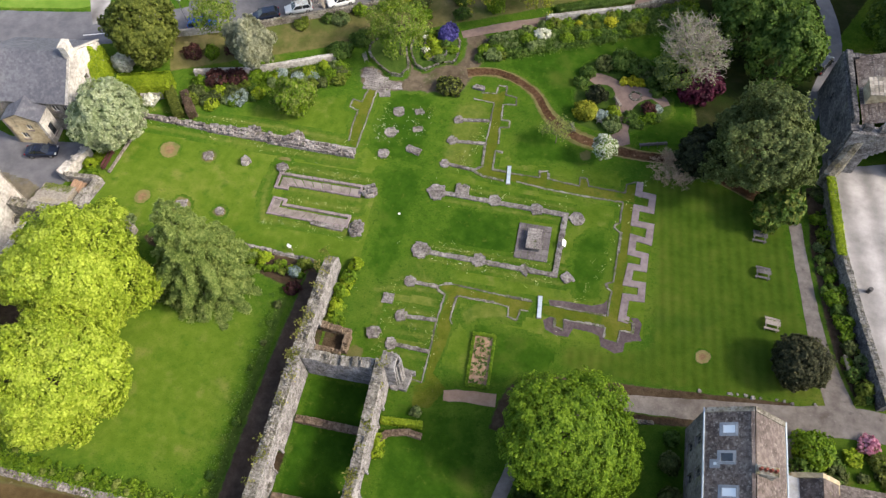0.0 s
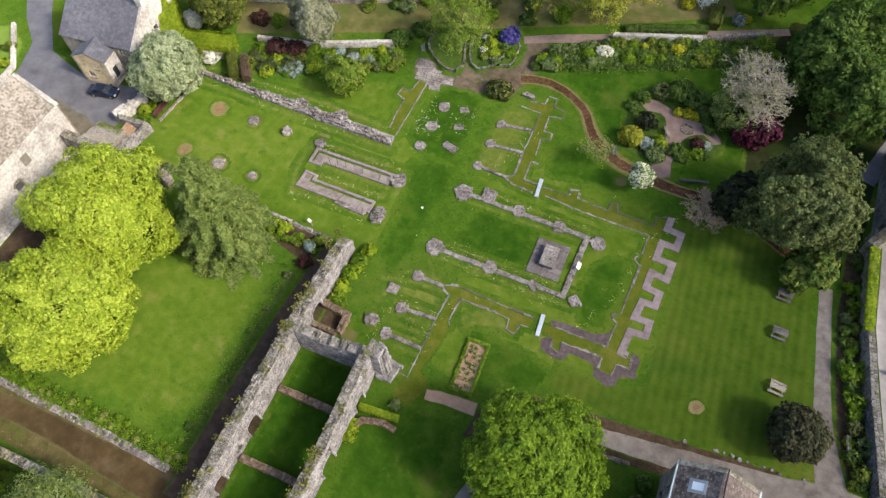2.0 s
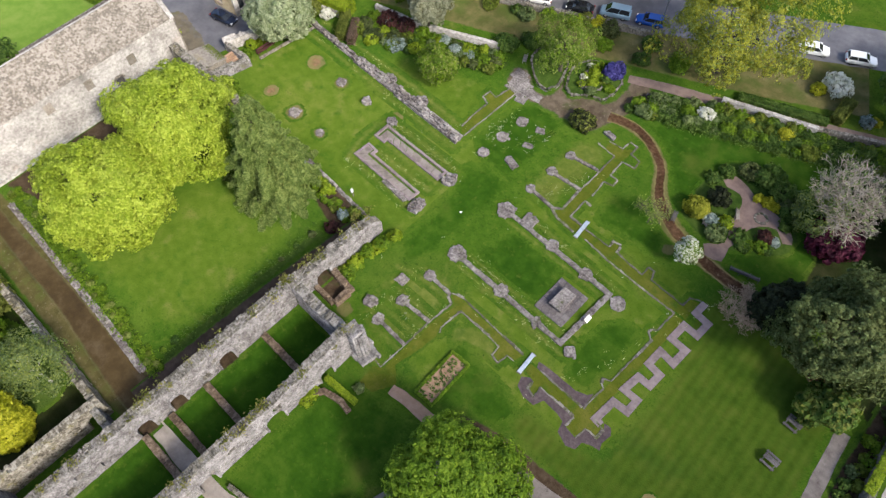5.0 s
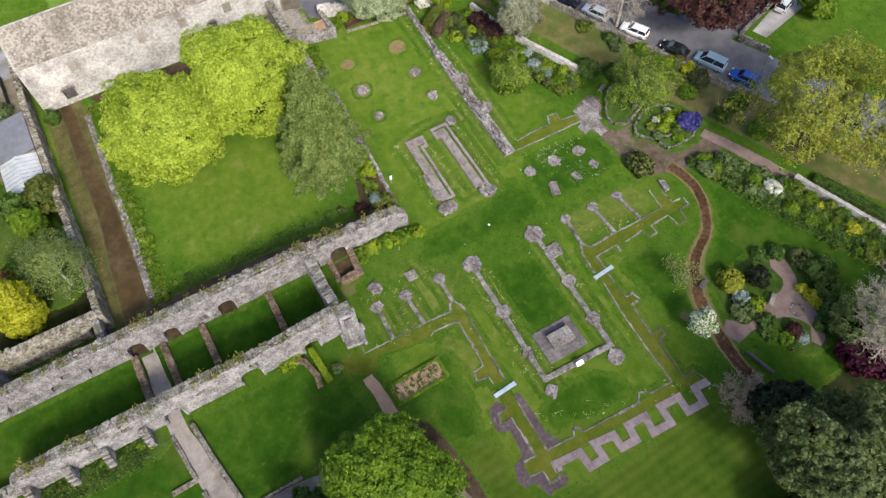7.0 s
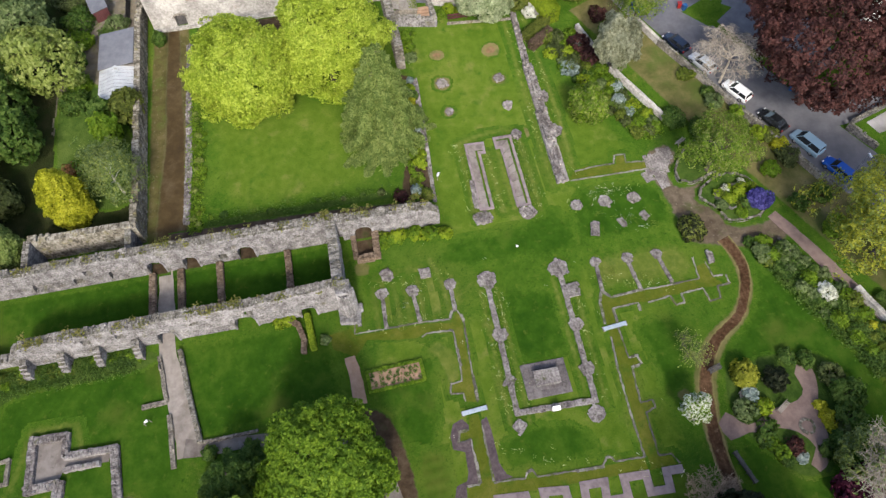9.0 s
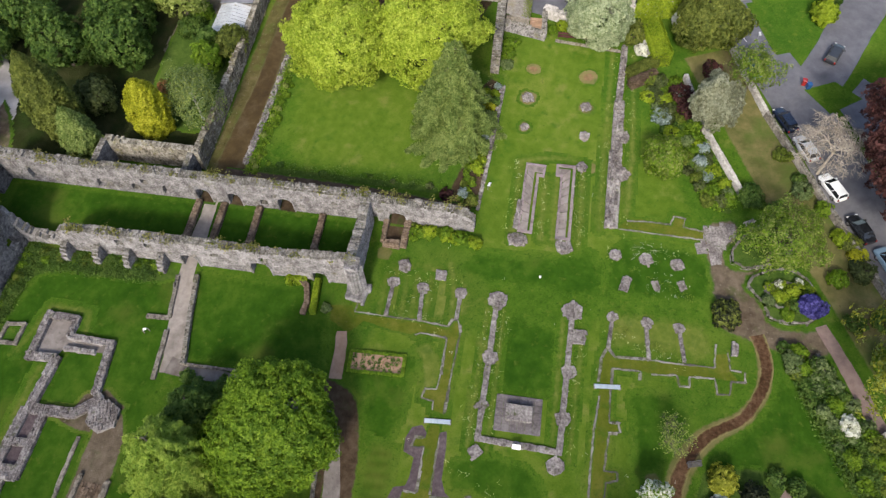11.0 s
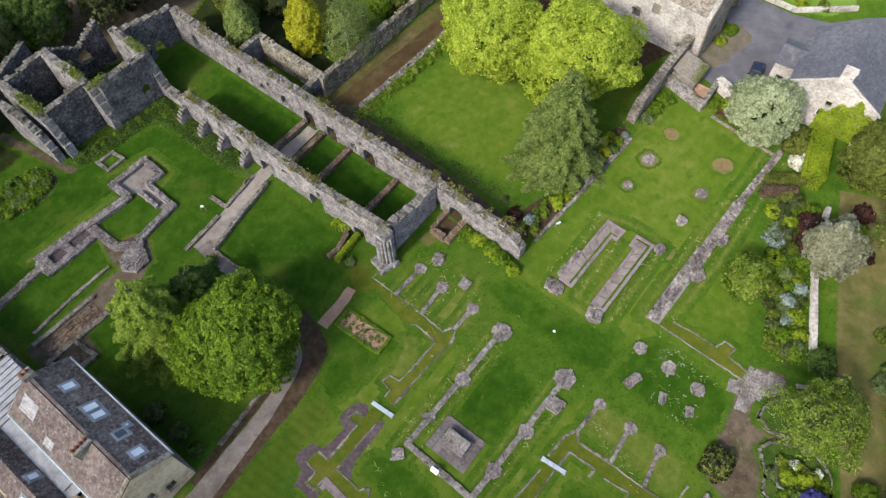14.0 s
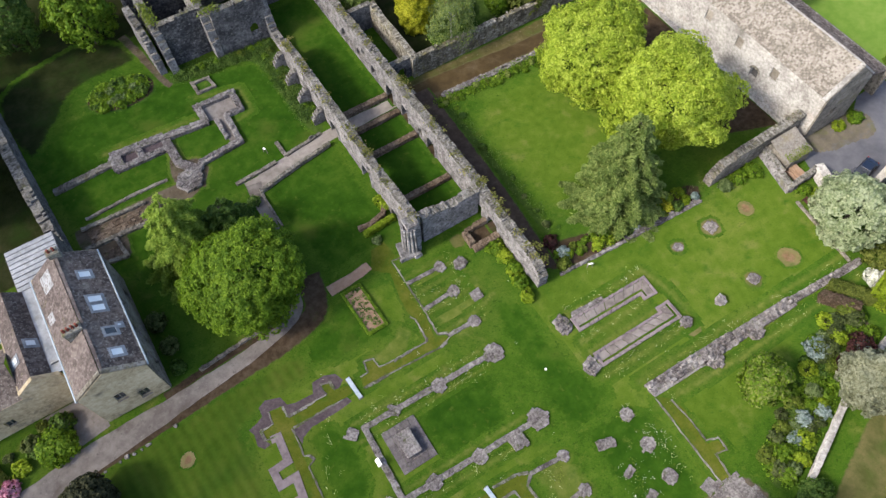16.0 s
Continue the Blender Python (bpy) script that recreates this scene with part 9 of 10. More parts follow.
ground_patch("rockery_floor", plain([(22.2, 20.8), (21.2, 22.0), (23.0, 23.9), (21.9, 27.2), (21.5, 30.2), (20.4, 31.4), (18.6, 31.2), (17.6, 31.9), (18.4, 33.4), (20.8, 33.0), (23.3, 31.8), (25.2, 31.9), (28.0, 30.9), (29.2, 29.2), (28.2, 28.6), (26.7, 29.9), (24.8, 28.8), (24.0, 27.0), (24.1, 25.2), (23.8, 23.6), (24.2, 21.4)], 0.036, True), "pink_path", "pinkish grey gravel floor of the rockery")
masonry("gravel_ring", [bar((24.4 + 0.8 * math.cos(k), 30.0 + 0.8 * math.sin(k)), (24.4 + 0.8 * math.cos(k + 0.5), 30.0 + 0.8 * math.sin(k + 0.5)), 0.22) for k in (0.0, 0.6, 1.2, 1.8, 2.4, 3.0, 3.6, 4.2, 4.8, 5.4)], 0.14, "ring of dark stones on the gravel", "kerb_stone", "ruin", "", 0.3, 644)
for _x, _y, _r, _h, _m, _t in ((17.9, 25.2, 1.5, 2.2, "leaf_brassy", "golden spiky shrub in the rockery"), (18.9, 28.4, 1.5, 2.4, "leaf_yew", "large dark dome-shaped shrub in the rockery"), (19.8, 25.2, 0.8, 1.3, "leaf_silver", "blue-grey shrub in the rockery"), (21.4, 23.9, 1.3, 1.2, "leaf_birch", "grey-green spreading shrub in the rockery"), (21.6, 26.0, 1.0, 1.3, "leaf_lime", "round lime green shrub in the rockery"), (22.6, 32.2, 0.6, 0.7, "leaf_gold", "yellow-flowering bush in the rockery"), (23.7, 32.3, 0.7, 0.8, "leaf_gold", "yellow-flowering bush in the rockery"), (24.8, 32.4, 0.6, 0.7, "leaf_gold", "yellow-flowering bush in the rockery"), (26.3, 27.6, 1.0, 1.2, "leaf_copper", "dark copper-leaved bush in the rockery"), (27.4, 28.0, 0.6, 0.7, "leaf_silver", "blue-grey clump in the rockery"), (23.8, 25.6, 1.0, 0.9, "leaf_mid", "green bush in the rockery"), (24.8, 24.8, 0.8, 0.6, "leaf_mid", "green bush in the rockery"), (26.6, 26.0, 0.9, 0.8, "leaf_green", "green bush in the rockery"), (22.0, 35.2, 1.7, 2.2, "leaf_mid", "spreading green shrub behind the rockery"), (24.4, 34.6, 1.6, 2.0, "leaf_mid", "spreading green shrub behind the rockery"), (19.6, 34.8, 1.5, 1.6, "leaf_dark", "dark green shrub behind the rockery"), (16.6, 31.0, 1.0, 0.9, "leaf_mid", "green bush behind the rockery"), (17.4, 33.0, 1.0, 1.2, "leaf_mid", "green bush behind the rockery"), (27.2, 30.8, 0.9, 0.9, "leaf_mid", "green bush at the rockery's end"), (25.6, 34.0, 1.3, 1.6, "leaf_dark", "dark green shrub behind the rockery"), (26.4, 32.8, 1.1, 1.2, "leaf_mid", "green shrub behind the rockery"), (25.4, 25.6, 0.8, 0.5, "leaf_green", "low green mat plant in the rockery"), (27.2, 26.4, 0.8, 0.5, "leaf_mid", "low green mat plant in the rockery")):
    shrub(_x, _y, _r, _h, _m, _t, group="rockery bushes")
# rock beds, bank and street shrubs
for _x, _y, _r, _h, _m, _t, _z in ((-4.6, 33.0, 0.8, 0.7, "leaf_lime", "cushion plant in the rock garden", 0.4), (-2.6, 33.6, 0.8, 0.7, "leaf_green", "cushion plant in the rock garden", 0.4), (-3.6, 34.6, 0.7, 0.6, "leaf_mid", "cushion plant in the rock garden", 0.7), (-5.8, 34.8, 0.8, 0.8, "leaf_lime", "cushion plant in the rock garden", 0.4), (-4.0, 31.8, 0.7, 0.6, "leaf_birch", "grey cushion plant in the rock garden", 0.4), (2.2, 34.6, 1.0, 1.3, "leaf_green", "green shrub at the border's end", 0), (3.6, 33.8, 1.2, 1.3, "leaf_birch", "grey-green shrub at the border's end", 0), (1.6, 33.0, 0.7, 0.8, "leaf_mid", "green shrub at the border's end", 0), (10.0, 38.9, 1.0, 1.5, "leaf_white", "white-blossoming bush in the long border", 0), (23.6, 42.6, 1.1, 1.4, "leaf_spring", "yellow-green bush in the long border", 0), (18.8, 53.4, 1.0, 1.3, "leaf_gold", "golden bush on the bank", 0), (20.4, 55.4, 1.7, 2.2, "leaf_white", "thin white-blossoming bush on the bank", 0), (27.5, 53.4, 0.7, 1.0, "leaf_gold", "golden bush by the wall", 0), (19.6, 43.3, 1.0, 1.4, "leaf_gold", "yellow-flowering bush in the long border", 0), (15.1, 42.3, 0.6, 0.9, "leaf_gold", "yellow-flowering bush in the long border", 0), (26.6, 52.6, 1.0, 1.4, "leaf_silver", "white-flowering bush by the wall", 0), (-34.6, 22.0, 1.5, 1.9, "leaf_copper", "dark copper-leaved bush below the wall", 0), (-32.0, 22.8, 1.4, 1.9, "leaf_copper", "dark copper-leaved bush below the wall", 0), (-31.0, 19.6, 1.4, 1.0, "leaf_silver", "silver-leaved shrub in the border", 0), (-28.0, 20.6, 1.0, 1.1, "leaf_lime", "lime green shrub in the border", 0), (-42.9, 16.8, 1.1, 1.4, "leaf_white", "white-blossoming shrub by the hedge", 0), (-45.8, 15.4, 2.0, 2.6, "leaf_olive", "olive-green shrub by the house", 0), (-49.4, 22.4, 1.6, 2.4, "leaf_white", "white-blossoming shrub by the gable", 0), (-37.6, 27.0, 1.2, 1.4, "leaf_green", "green shrub on the bank", 0), (-40.4, 26.6, 1.3, 1.3, "leaf_copper", "dark red-leaved shrub on the bank", 0), (-34.4, 28.6, 1.4, 1.4, "leaf_copper", "dark red-leaved shrub on the bank", 0), (-9.6, 43.0, 1.4, 1.6, "leaf_dark", "clipped dark shrub on the bank", 0), (-11.6, 42.8, 1.1, 1.4, "leaf_gold", "clipped golden shrub on the bank", 0), (-14.0, 41.2, 1.2, 1.3, "leaf_lime", "clipped lime green shrub on the bank", 0), (-20.6, 37.2, 1.3, 1.2, "leaf_birch", "grey-green shrub on the bank", 0), (-18.6, 30.6, 1.6, 1.8, "leaf_mid", "green shrub at the wall's end", 0), (-3.0, 44.4, 1.5, 1.8, "leaf_mid", "green shrub on the bank", 0), (2.0, 44.0, 1.6, 2.0, "leaf_green", "green shrub on the bank", 0), (-16.4, 33.4, 1.5, 1.6, "leaf_mid", "green shrub by the terrace", 0), (-8.1, 40.1, 1.2, 1.3, "leaf_green", "green shrub on the bank", 0), (-2.5, 41.4, 1.2, 1.3, "leaf_mid", "green shrub on the bank", 0), (-18.1, 39.6, 1.1, 1.2, "leaf_green", "green shrub by the street wall", 0), (-26.2, 35.4, 1.1, 1.0, "leaf_spring", "yellow-green shrub on the bank", 0), (-22.4, 37.0, 0.9, 0.9, "leaf_mid", "green shrub on the bank", 0), (-13.2, 42.2, 1.3, 1.4, "leaf_olive", "clipped olive shrub on the bank", 0), (-46.6, 4.8, 0.9, 1.0, "leaf_lime", "bright green shrub by the courtyard wall", 0), (-45.8, 6.4, 0.9, 0.9, "leaf_lime", "bright green shrub by the courtyard wall", 0), (-45.4, 3.2, 0.8, 0.9, "leaf_green", "green shrub by the garden steps", 0), (-42.2, -2.4, 1.1, 0.8, "leaf_green", "green shrub below the court wall", 0), (-40.0, -2.6, 1.0, 0.9, "leaf_green", "green shrub below the court wall", 0), (-37.6, -2.6, 0.9, 0.8, "leaf_birch", "grey-green shrub below the court wall", 0), (-48.6, -38.8, 0.9, 2.2, "leaf_mid", "ivy-green shrub by the stone range", 0), (45.6, -16.4, 2.0, 2.2, "leaf_green", "dense green shrub by the house", 0), (44.6, -18.2, 1.4, 1.6, "leaf_mid", "dense green shrub by the house", 0), (51.4, -14.4, 1.0, 1.2, "leaf_pink", "pink-flowering rhododendron in the garden", 0), (52.6, -16.4, 1.2, 1.3, "leaf_olive", "clipped olive dome in the garden", 0), (49.8, -16.2, 0.9, 0.9, "leaf_lime", "clipped lime dome in the garden", 0), (54.6, -17.6, 1.4, 1.4, "leaf_olive", "clipped olive dome in the garden", 0), (48.2, -18.0, 1.0, 0.9, "leaf_dark", "dark shrub in the garden", 0), (31.4, -17.6, 0.8, 1.2, "leaf_mid", "green shrub by the house wall", 0), (31.2, -20.4, 1.1, 2.0, "leaf_dark", "dark ivy shrub by the house wall", 0), (31.4, -24.0, 1.1, 2.2, "leaf_dark", "dark ivy shrub by the house wall", 0), (-26.2, -50.4, 1.4, 1.6, "leaf_rust", "rust-coloured shrub in the garden", 0), (-26.6, -48.0, 1.8, 1.8, "leaf_green", "green shrub in the garden", 0), (-22.8, -50.2, 1.5, 1.6, "leaf_mid", "green shrub in the garden", 0), (-14.0, -55.0, 1.7, 2.8, "leaf_birch", "grey-green shrub behind the range", 0), (-74.0, 0.4, 1.7, 1.8, "leaf_gold", "bright golden shrub behind the stone range", 0), (-73.0, 3.8, 1.3, 1.4, "leaf_gold", "bright golden shrub behind the stone range", 0), (-75.4, -2.6, 1.6, 1.4, "leaf_white", "green shrub behind the stone range", 0), (-72.4, -5.4, 1.6, 1.2, "leaf_green", "green shrub behind the stone range", 0), (-59.8, -1.4, 1.0, 1.0, "leaf_green", "green shrub in a garden bed", 0), (-57.0, -1.6, 0.8, 0.7, "leaf_lime", "bright green clump below the gable", 0), (-71.2, 1.4, 0.9, 0.8, "leaf_green", "green clump in the garden border", 0), (-71.4, 4.6, 0.9, 0.9, "leaf_lime", "lime green clump in the garden border", 0), (-72.8, 7.4, 0.9, 0.9, "leaf_spring", "yellow-green clump in the garden border", 0), (-71.0, -1.6, 0.8, 0.8, "leaf_silver", "silver clump in the garden border", 0), (14.6, -33.6, 0.8, 0.9, "leaf_mid", "small shrub by the path", 0), (4.0, -20.0, 0.5, 0.6, "leaf_birch", "grey tuft by the cloister door", 0), (-13.9, -8.2, 0.9, 0.8, "leaf_copper", "dark clump by the range path", 0)):
    shrub(_x, _y, _r, _h, _m, _t, z=_z)
for _k in range(18):
    _r0 = random.Random(700 + _k)
    shrub(46.0 + _r0.uniform(-2, 9), -18.8 + _r0.uniform(-1.4, 4.2), _r0.uniform(0.35, 0.8), _r0.uniform(0.4, 0.9), _r0.choice(["leaf_mid", "leaf_dark", "leaf_green", "leaf_olive"]), "small bush in the house garden", group="house garden bushes") if _k % 3 else None
# ferns and grass on the wall tops, weeds along the footings
def sprigs(name, pts, label, material="weed", seed=0, size=0.2, per=26, spread=0.3):
    rng = np.random.default_rng(seed)
    p = np.repeat(np.array(pts, float), per, 0)
    p += rng.normal(0, 1, p.shape) * np.array([spread, spread, spread * 0.35])
    p[:, 2] += 0.1
    ob = part(name, leaf_mesh(name, leaves(p, np.tile([0.0, 0.0, 0.7], (len(p), 1)), size, rng, 1.8), [M[material]]), [])
    return tagged(ob, label, "plants", kind="stuff")


_r0 = random.Random(77)
_tops = [(-9.7 + _r0.uniform(-0.7, 0.7), -66 + _r0.random() * 62, 4.9) for _ in range(70)] + [(-0.1 + _r0.uniform(-0.6, 0.6), -53 + _r0.random() * 36, 5.3) for _ in range(44)] + [(-9.4, -18.2, 5.0), (-9.6, -17.4, 5.0), (0.2, -17.6, 6.2), (0.0, -16.8, 6.2)]
sprigs("wall_plants", _tops, "green and yellowish plants rooted on the wall tops", "wall_weed", 5, 0.15, 22, 0.26)
sprigs("wall_plants", [(7.9, -66 + k * 0.6, 8.1) for k in range(6)] + [(14.6, -67 + k * 0.6, 7.6) for k in range(8)] + [(-0.5, -63 + k * 0.8, 7.7) for k in range(4)] + [(6.2 + k * 0.5, -60.2, 8.2) for k in range(4)], "ferns and grass on the dorter wall tops", "leaf_spring", 6, 0.18, 60, 0.38)
_foot = []
for _a, _b in (((0.8, 0.6), (16, 0.4)), ((0.8, -0.6), (16, -0.9)), ((0.9, 9.7), (16, 9.2)), ((-9, 8.6), (-20, 8.8)), ((-9, 1.2), (-20, 1.2)), ((-12, 12.0), (-42, 13.0)), ((-12, 14.3), (-42, 15.0)), ((-8, 12.8), (-3, 23)), ((1, 12.8), (5, 22)), ((-3, -6), (4, -13))):
    _foot += [(_a[0] + (_b[0] - _a[0]) * t + _r0.uniform(-0.35, 0.35), _a[1] + (_b[1] - _a[1]) * t + _r0.uniform(-0.35, 0.35), 0.05) for t in [_r0.random() for _ in range(26)]]
sprigs("footing_weeds", _foot, "yellow-green weeds along the footings", "leaf_spring", 7, 0.07, 10, 0.25)
_rg = [(_r0.uniform(1.0, 3.6), _r0.uniform(-57, -41.5), 0.05 + 0.3 * _r0.random()) for _ in range(330)] + [(_r0.uniform(0.6, 15.5), 0, 0.05 + 0.3 * _r0.random()) for _ in range(260)]
_rg = [(x, y if y else (-58.6 + _r0.uniform(-0.8, 1.6) - 0.16 * max(0, x - 6)), z) for x, y, z in _rg]
sprigs("rough_grass", _rg, "long rough grass at the foot of the ruins", "leaf_mid", 15, 0.13, 16, 0.32)
_wm = [(x, -33.2 - (x + 49) * 0.036 + _r0.uniform(-0.9, 0.6), 0.03 + 0.12 * _r0.random()) for x in [-48.5 + 34.5 * _r0.random() for _ in range(260)]]
sprigs("weed_margin", _wm, "lush green weeds along the lawn's lower edge", "leaf_green", 9, 0.15, 22, 0.3)
_wm = [(-15.4 + _r0.uniform(-0.7, 0.7), y, 0.05 + 0.2 * _r0.random()) for y in [-33 + 24 * _r0.random() for _ in range(150)]]
sprigs("weed_margin", _wm, "green weeds along the path's edge", "leaf_mid", 10, 0.11, 5, 0.3)
_bp = []
while len(_bp) < 620:
    _x, _y = _r0.uniform(2.5, 33), _r0.uniform(33, 50)
    if inside(_x, _y, [(2.5, 36.8), (9.8, 40.8), (22, 45.4), (31, 49.6), (33, 46), (23, 41.2), (12, 36.4), (4.5, 33.6)]):
        _bp.append((_x, _y, 0.1 + 0.5 * _r0.random()))
sprigs("border_foliage", _bp, "lush green leaves filling the long shrub border", "leaf_mid", 11, 0.18, 20, 0.4)
_bp = [(-37 + 20 * t + _r0.uniform(-0.6, 0.6), 19.6 + 7.2 * t + _r0.uniform(-1.6, 1.8), 0.1 + 0.4 * _r0.random()) for t in [_r0.random() for _ in range(330)]]
sprigs("border_foliage", _bp, "lush green leaves filling the herbaceous border", "leaf_green", 12, 0.16, 18, 0.35)
_bp = []
while len(_bp) < 300:
    _x, _y = _r0.uniform(18, 28), _r0.uniform(-64.4, -58)
    if inside(_x, _y, [(27.0, -62.2), (26.6, -60.0), (22.6, -58.5), (19.3, -59.3), (18.8, -61.6), (21.6, -63.4), (25.2, -63.8)]):
        _bp.append((_x, _y, 0.1 + 0.4 * _r0.random()))
sprigs("border_foliage", _bp, "lush low plants filling the oval bed", "leaf_green", 13, 0.16, 24, 0.3)
_dz = [(-4.6 + _r0.uniform(-1.6, 1.8), 20.0 + _r0.uniform(-2.6, 2.6), 0.03) for _ in range(22)] + [(-9.0 + _r0.uniform(-1.5, 1.5), 17.5 + _r0.uniform(-1.6, 1.8), 0.03) for _ in range(26)] + [(p[0] + _r0.uniform(-0.5, 0.5), p[1] + _r0.uniform(-0.5, 0.5), 0.03) for p in _foot[::6]] + [(_r0.uniform(-20, 26), _r0.uniform(-8, 22), 0.03) for _ in range(20)]
_fl = []
for _a, _b, _n in (((-9, 0.7), (-21, 0.8), 60), ((-9, 9.2), (-21, 9.3), 60), ((-9.5, 4.3), (-18.5, 4.3), 30), ((-12, 11.7), (-43, 13.2), 90), ((-12, 14.6), (-43, 15.3), 70), ((1.4, 1.1), (17, 0.9), 50), ((1.4, -1.1), (17, -1.4), 50), ((1.4, 10.2), (18, 9.6), 50), ((-2, -14), (-1.5, -3.5), 50), ((0, -8.3), (4, -8.2), 16), ((2, 12.7), (6, 22.5), 60), ((-9.2, 13), (-9, 22.4), 40), ((4, -6), (4, -15), 30), ((20, -3), (27, 16), 60), ((-14.2, -9.5), (-42.5, -3.0), 40)):
    for _ in range(_n):
        _t = _r0.random()
        if _r0.random() < 0.5:
            continue
        _fl.append((_a[0] + (_b[0] - _a[0]) * _t + _r0.gauss(0, 0.45), _a[1] + (_b[1] - _a[1]) * _t + _r0.gauss(0, 0.45), 0.03))
sprigs("straw_flecks", _fl, "pale straw-yellow flowering weeds round the stones", "pale_weed", 14, 0.06, 5, 0.16)
sprigs("daisies", _dz, "scattered white daisies in the turf", "daisy", 8, 0.055, 3, 0.2)

# ---- vehicles ----
def car_body(kind):
    """Lower body of a car as a loft of rounded cross-sections; the nose points along +x."""
    # x, half width, floor, shoulder height, deck height
    if kind == "van":
        st = [(-2.3, 0.80, 0.35, 0.95, 1.0), (-2.15, 0.88, 0.22, 1.0, 1.05), (-1.2, 0.92, 0.2, 1.02, 1.06), (0.6, 0.92, 0.2, 1.0, 1.04), (1.5, 0.90, 0.2, 0.95, 1.0), (2.15, 0.84, 0.24, 0.78, 0.84), (2.32, 0.74, 0.36, 0.62, 0.66)]
    else:
        st = [(-2.15, 0.72, 0.36, 0.82, 0.88), (-2.0, 0.83, 0.24, 0.88, 0.95), (-1.2, 0.88, 0.2, 0.90, 0.97), (0.5, 0.88, 0.2, 0.88, 0.95), (1.25, 0.87, 0.2, 0.84, 0.92), (1.95, 0.80, 0.24, 0.68, 0.76), (2.15, 0.68, 0.36, 0.56, 0.6)]
    v, f = [], []
    for x, w, z0, z1, z2 in st:
        v += [(x, -w * 0.9, z0), (x, -w, z0 + 0.18), (x, -w, z1 - 0.1), (x, -w * 0.93, z1), (x, -w * 0.6, z2), (x, w * 0.6, z2), (x, w * 0.93, z1), (x, w, z1 - 0.1), (x, w, z0 + 0.18), (x, w * 0.9, z0)]
    for i in range(len(st) - 1):
        for k in range(10):
            a, b = i * 10 + k, i * 10 + (k + 1) % 10
            f.append((a, a + 10, b + 10, b))
    f.append(tuple(range(10)))
    f.append(tuple(range(len(v) - 1, len(v) - 11, -1)))
    return v, f


def frustum(x0, x1, w0, z0, t0, t1, w1, z1):
    v = [(x0, -w0, z0), (x1, -w0, z0), (x1, w0, z0), (x0, w0, z0), (t0, -w1, z1), (t1, -w1, z1), (t1, w1, z1), (t0, w1, z1)]
    return v, [(0, 1, 5, 4), (1, 2, 6, 5), (2, 3, 7, 6), (3, 0, 4, 7), (4, 5, 6, 7)]


def car(x, y, turn, paint, label, kind="hatch", z=0.03):
    root = empty("car", x, y, z, turn)
    van = kind == "van"
    body = part("body", car_body(kind), M["paint_" + paint], root)
    top = {"hatch": (-2.0, 1.1, -1.55, 0.35, 1.46), "estate": (-2.08, 1.05, -1.8, 0.3, 1.46), "saloon": (-1.7, 1.1, -0.95, 0.3, 1.42), "van": (-2.2, 1.55, -2.05, 0.75, 1.82)}[kind]
    zb = 1.0 if van else 0.9
    part("glasshouse", frustum(top[0] + 0.06, top[1], 0.80, zb, top[2], top[3], 0.62, top[4] - 0.05), M["car_glass"], root, "dark tinted glass")
    part("roof", bevel_box(top[2] - 0.04, -0.64, top[4] - 0.07, top[3] + 0.04, 0.64, top[4], 0.04), M["paint_" + paint], root)
    pil = []
    for s in (-1, 1):
        for (xa, xb) in ((top[0] + 0.08, top[2]), (top[1] - 0.02, top[3]), ((top[0] + top[1]) / 2 - 0.1, (top[2] + top[3]) / 2 - 0.05)):
            pil.append(tube([(xa, s * 0.80, zb), (xb, s * 0.63, top[4] - 0.04)], [0.05, 0.05], 4))
    for p in pil:
        part("pillar", p, M["paint_" + paint], root)
    for wx in (-1.3, 1.32):
        for s in (-1, 1):
            wheel = part("wheel", moved(tube([(0, -0.1, 0), (0, 0.1, 0)], [0.32, 0.32], 14), Matrix.Translation((wx, s * 0.8, 0.32))), M["rubber"], root, "black tyre")
            part("rim", moved(tube([(0, 0, 0), (0, s * 0.03, 0)], [0.2, 0.17], 10), Matrix.Translation((wx, s * 0.9, 0.32))), M["rim"], wheel, "metal wheel rim")
    nose = 2.2 if van else 2.02
    for s in (-1, 1):
        part("headlight", bevel_box(nose - 0.12, s * 0.6 - 0.16, 0.58, nose + 0.06, s * 0.6 + 0.16, 0.74, 0.04), M["lamp_lens"], root, "clear headlight")
        part("tail_light", bevel_box(-2.2 if not van else -2.34, s * 0.7 - 0.09, 0.66, -2.04 if not van else -2.2, s * 0.7 + 0.09, 0.9, 0.03), M["red_lens"], root, "red tail light")
        part("mirror", bevel_box(0.75, s * 0.98 - 0.1, 0.95, 0.92, s * 0.98 + 0.1, 1.08, 0.03), M["paint_" + paint], root)
    return tagged(root, label, "car", "parked cars")


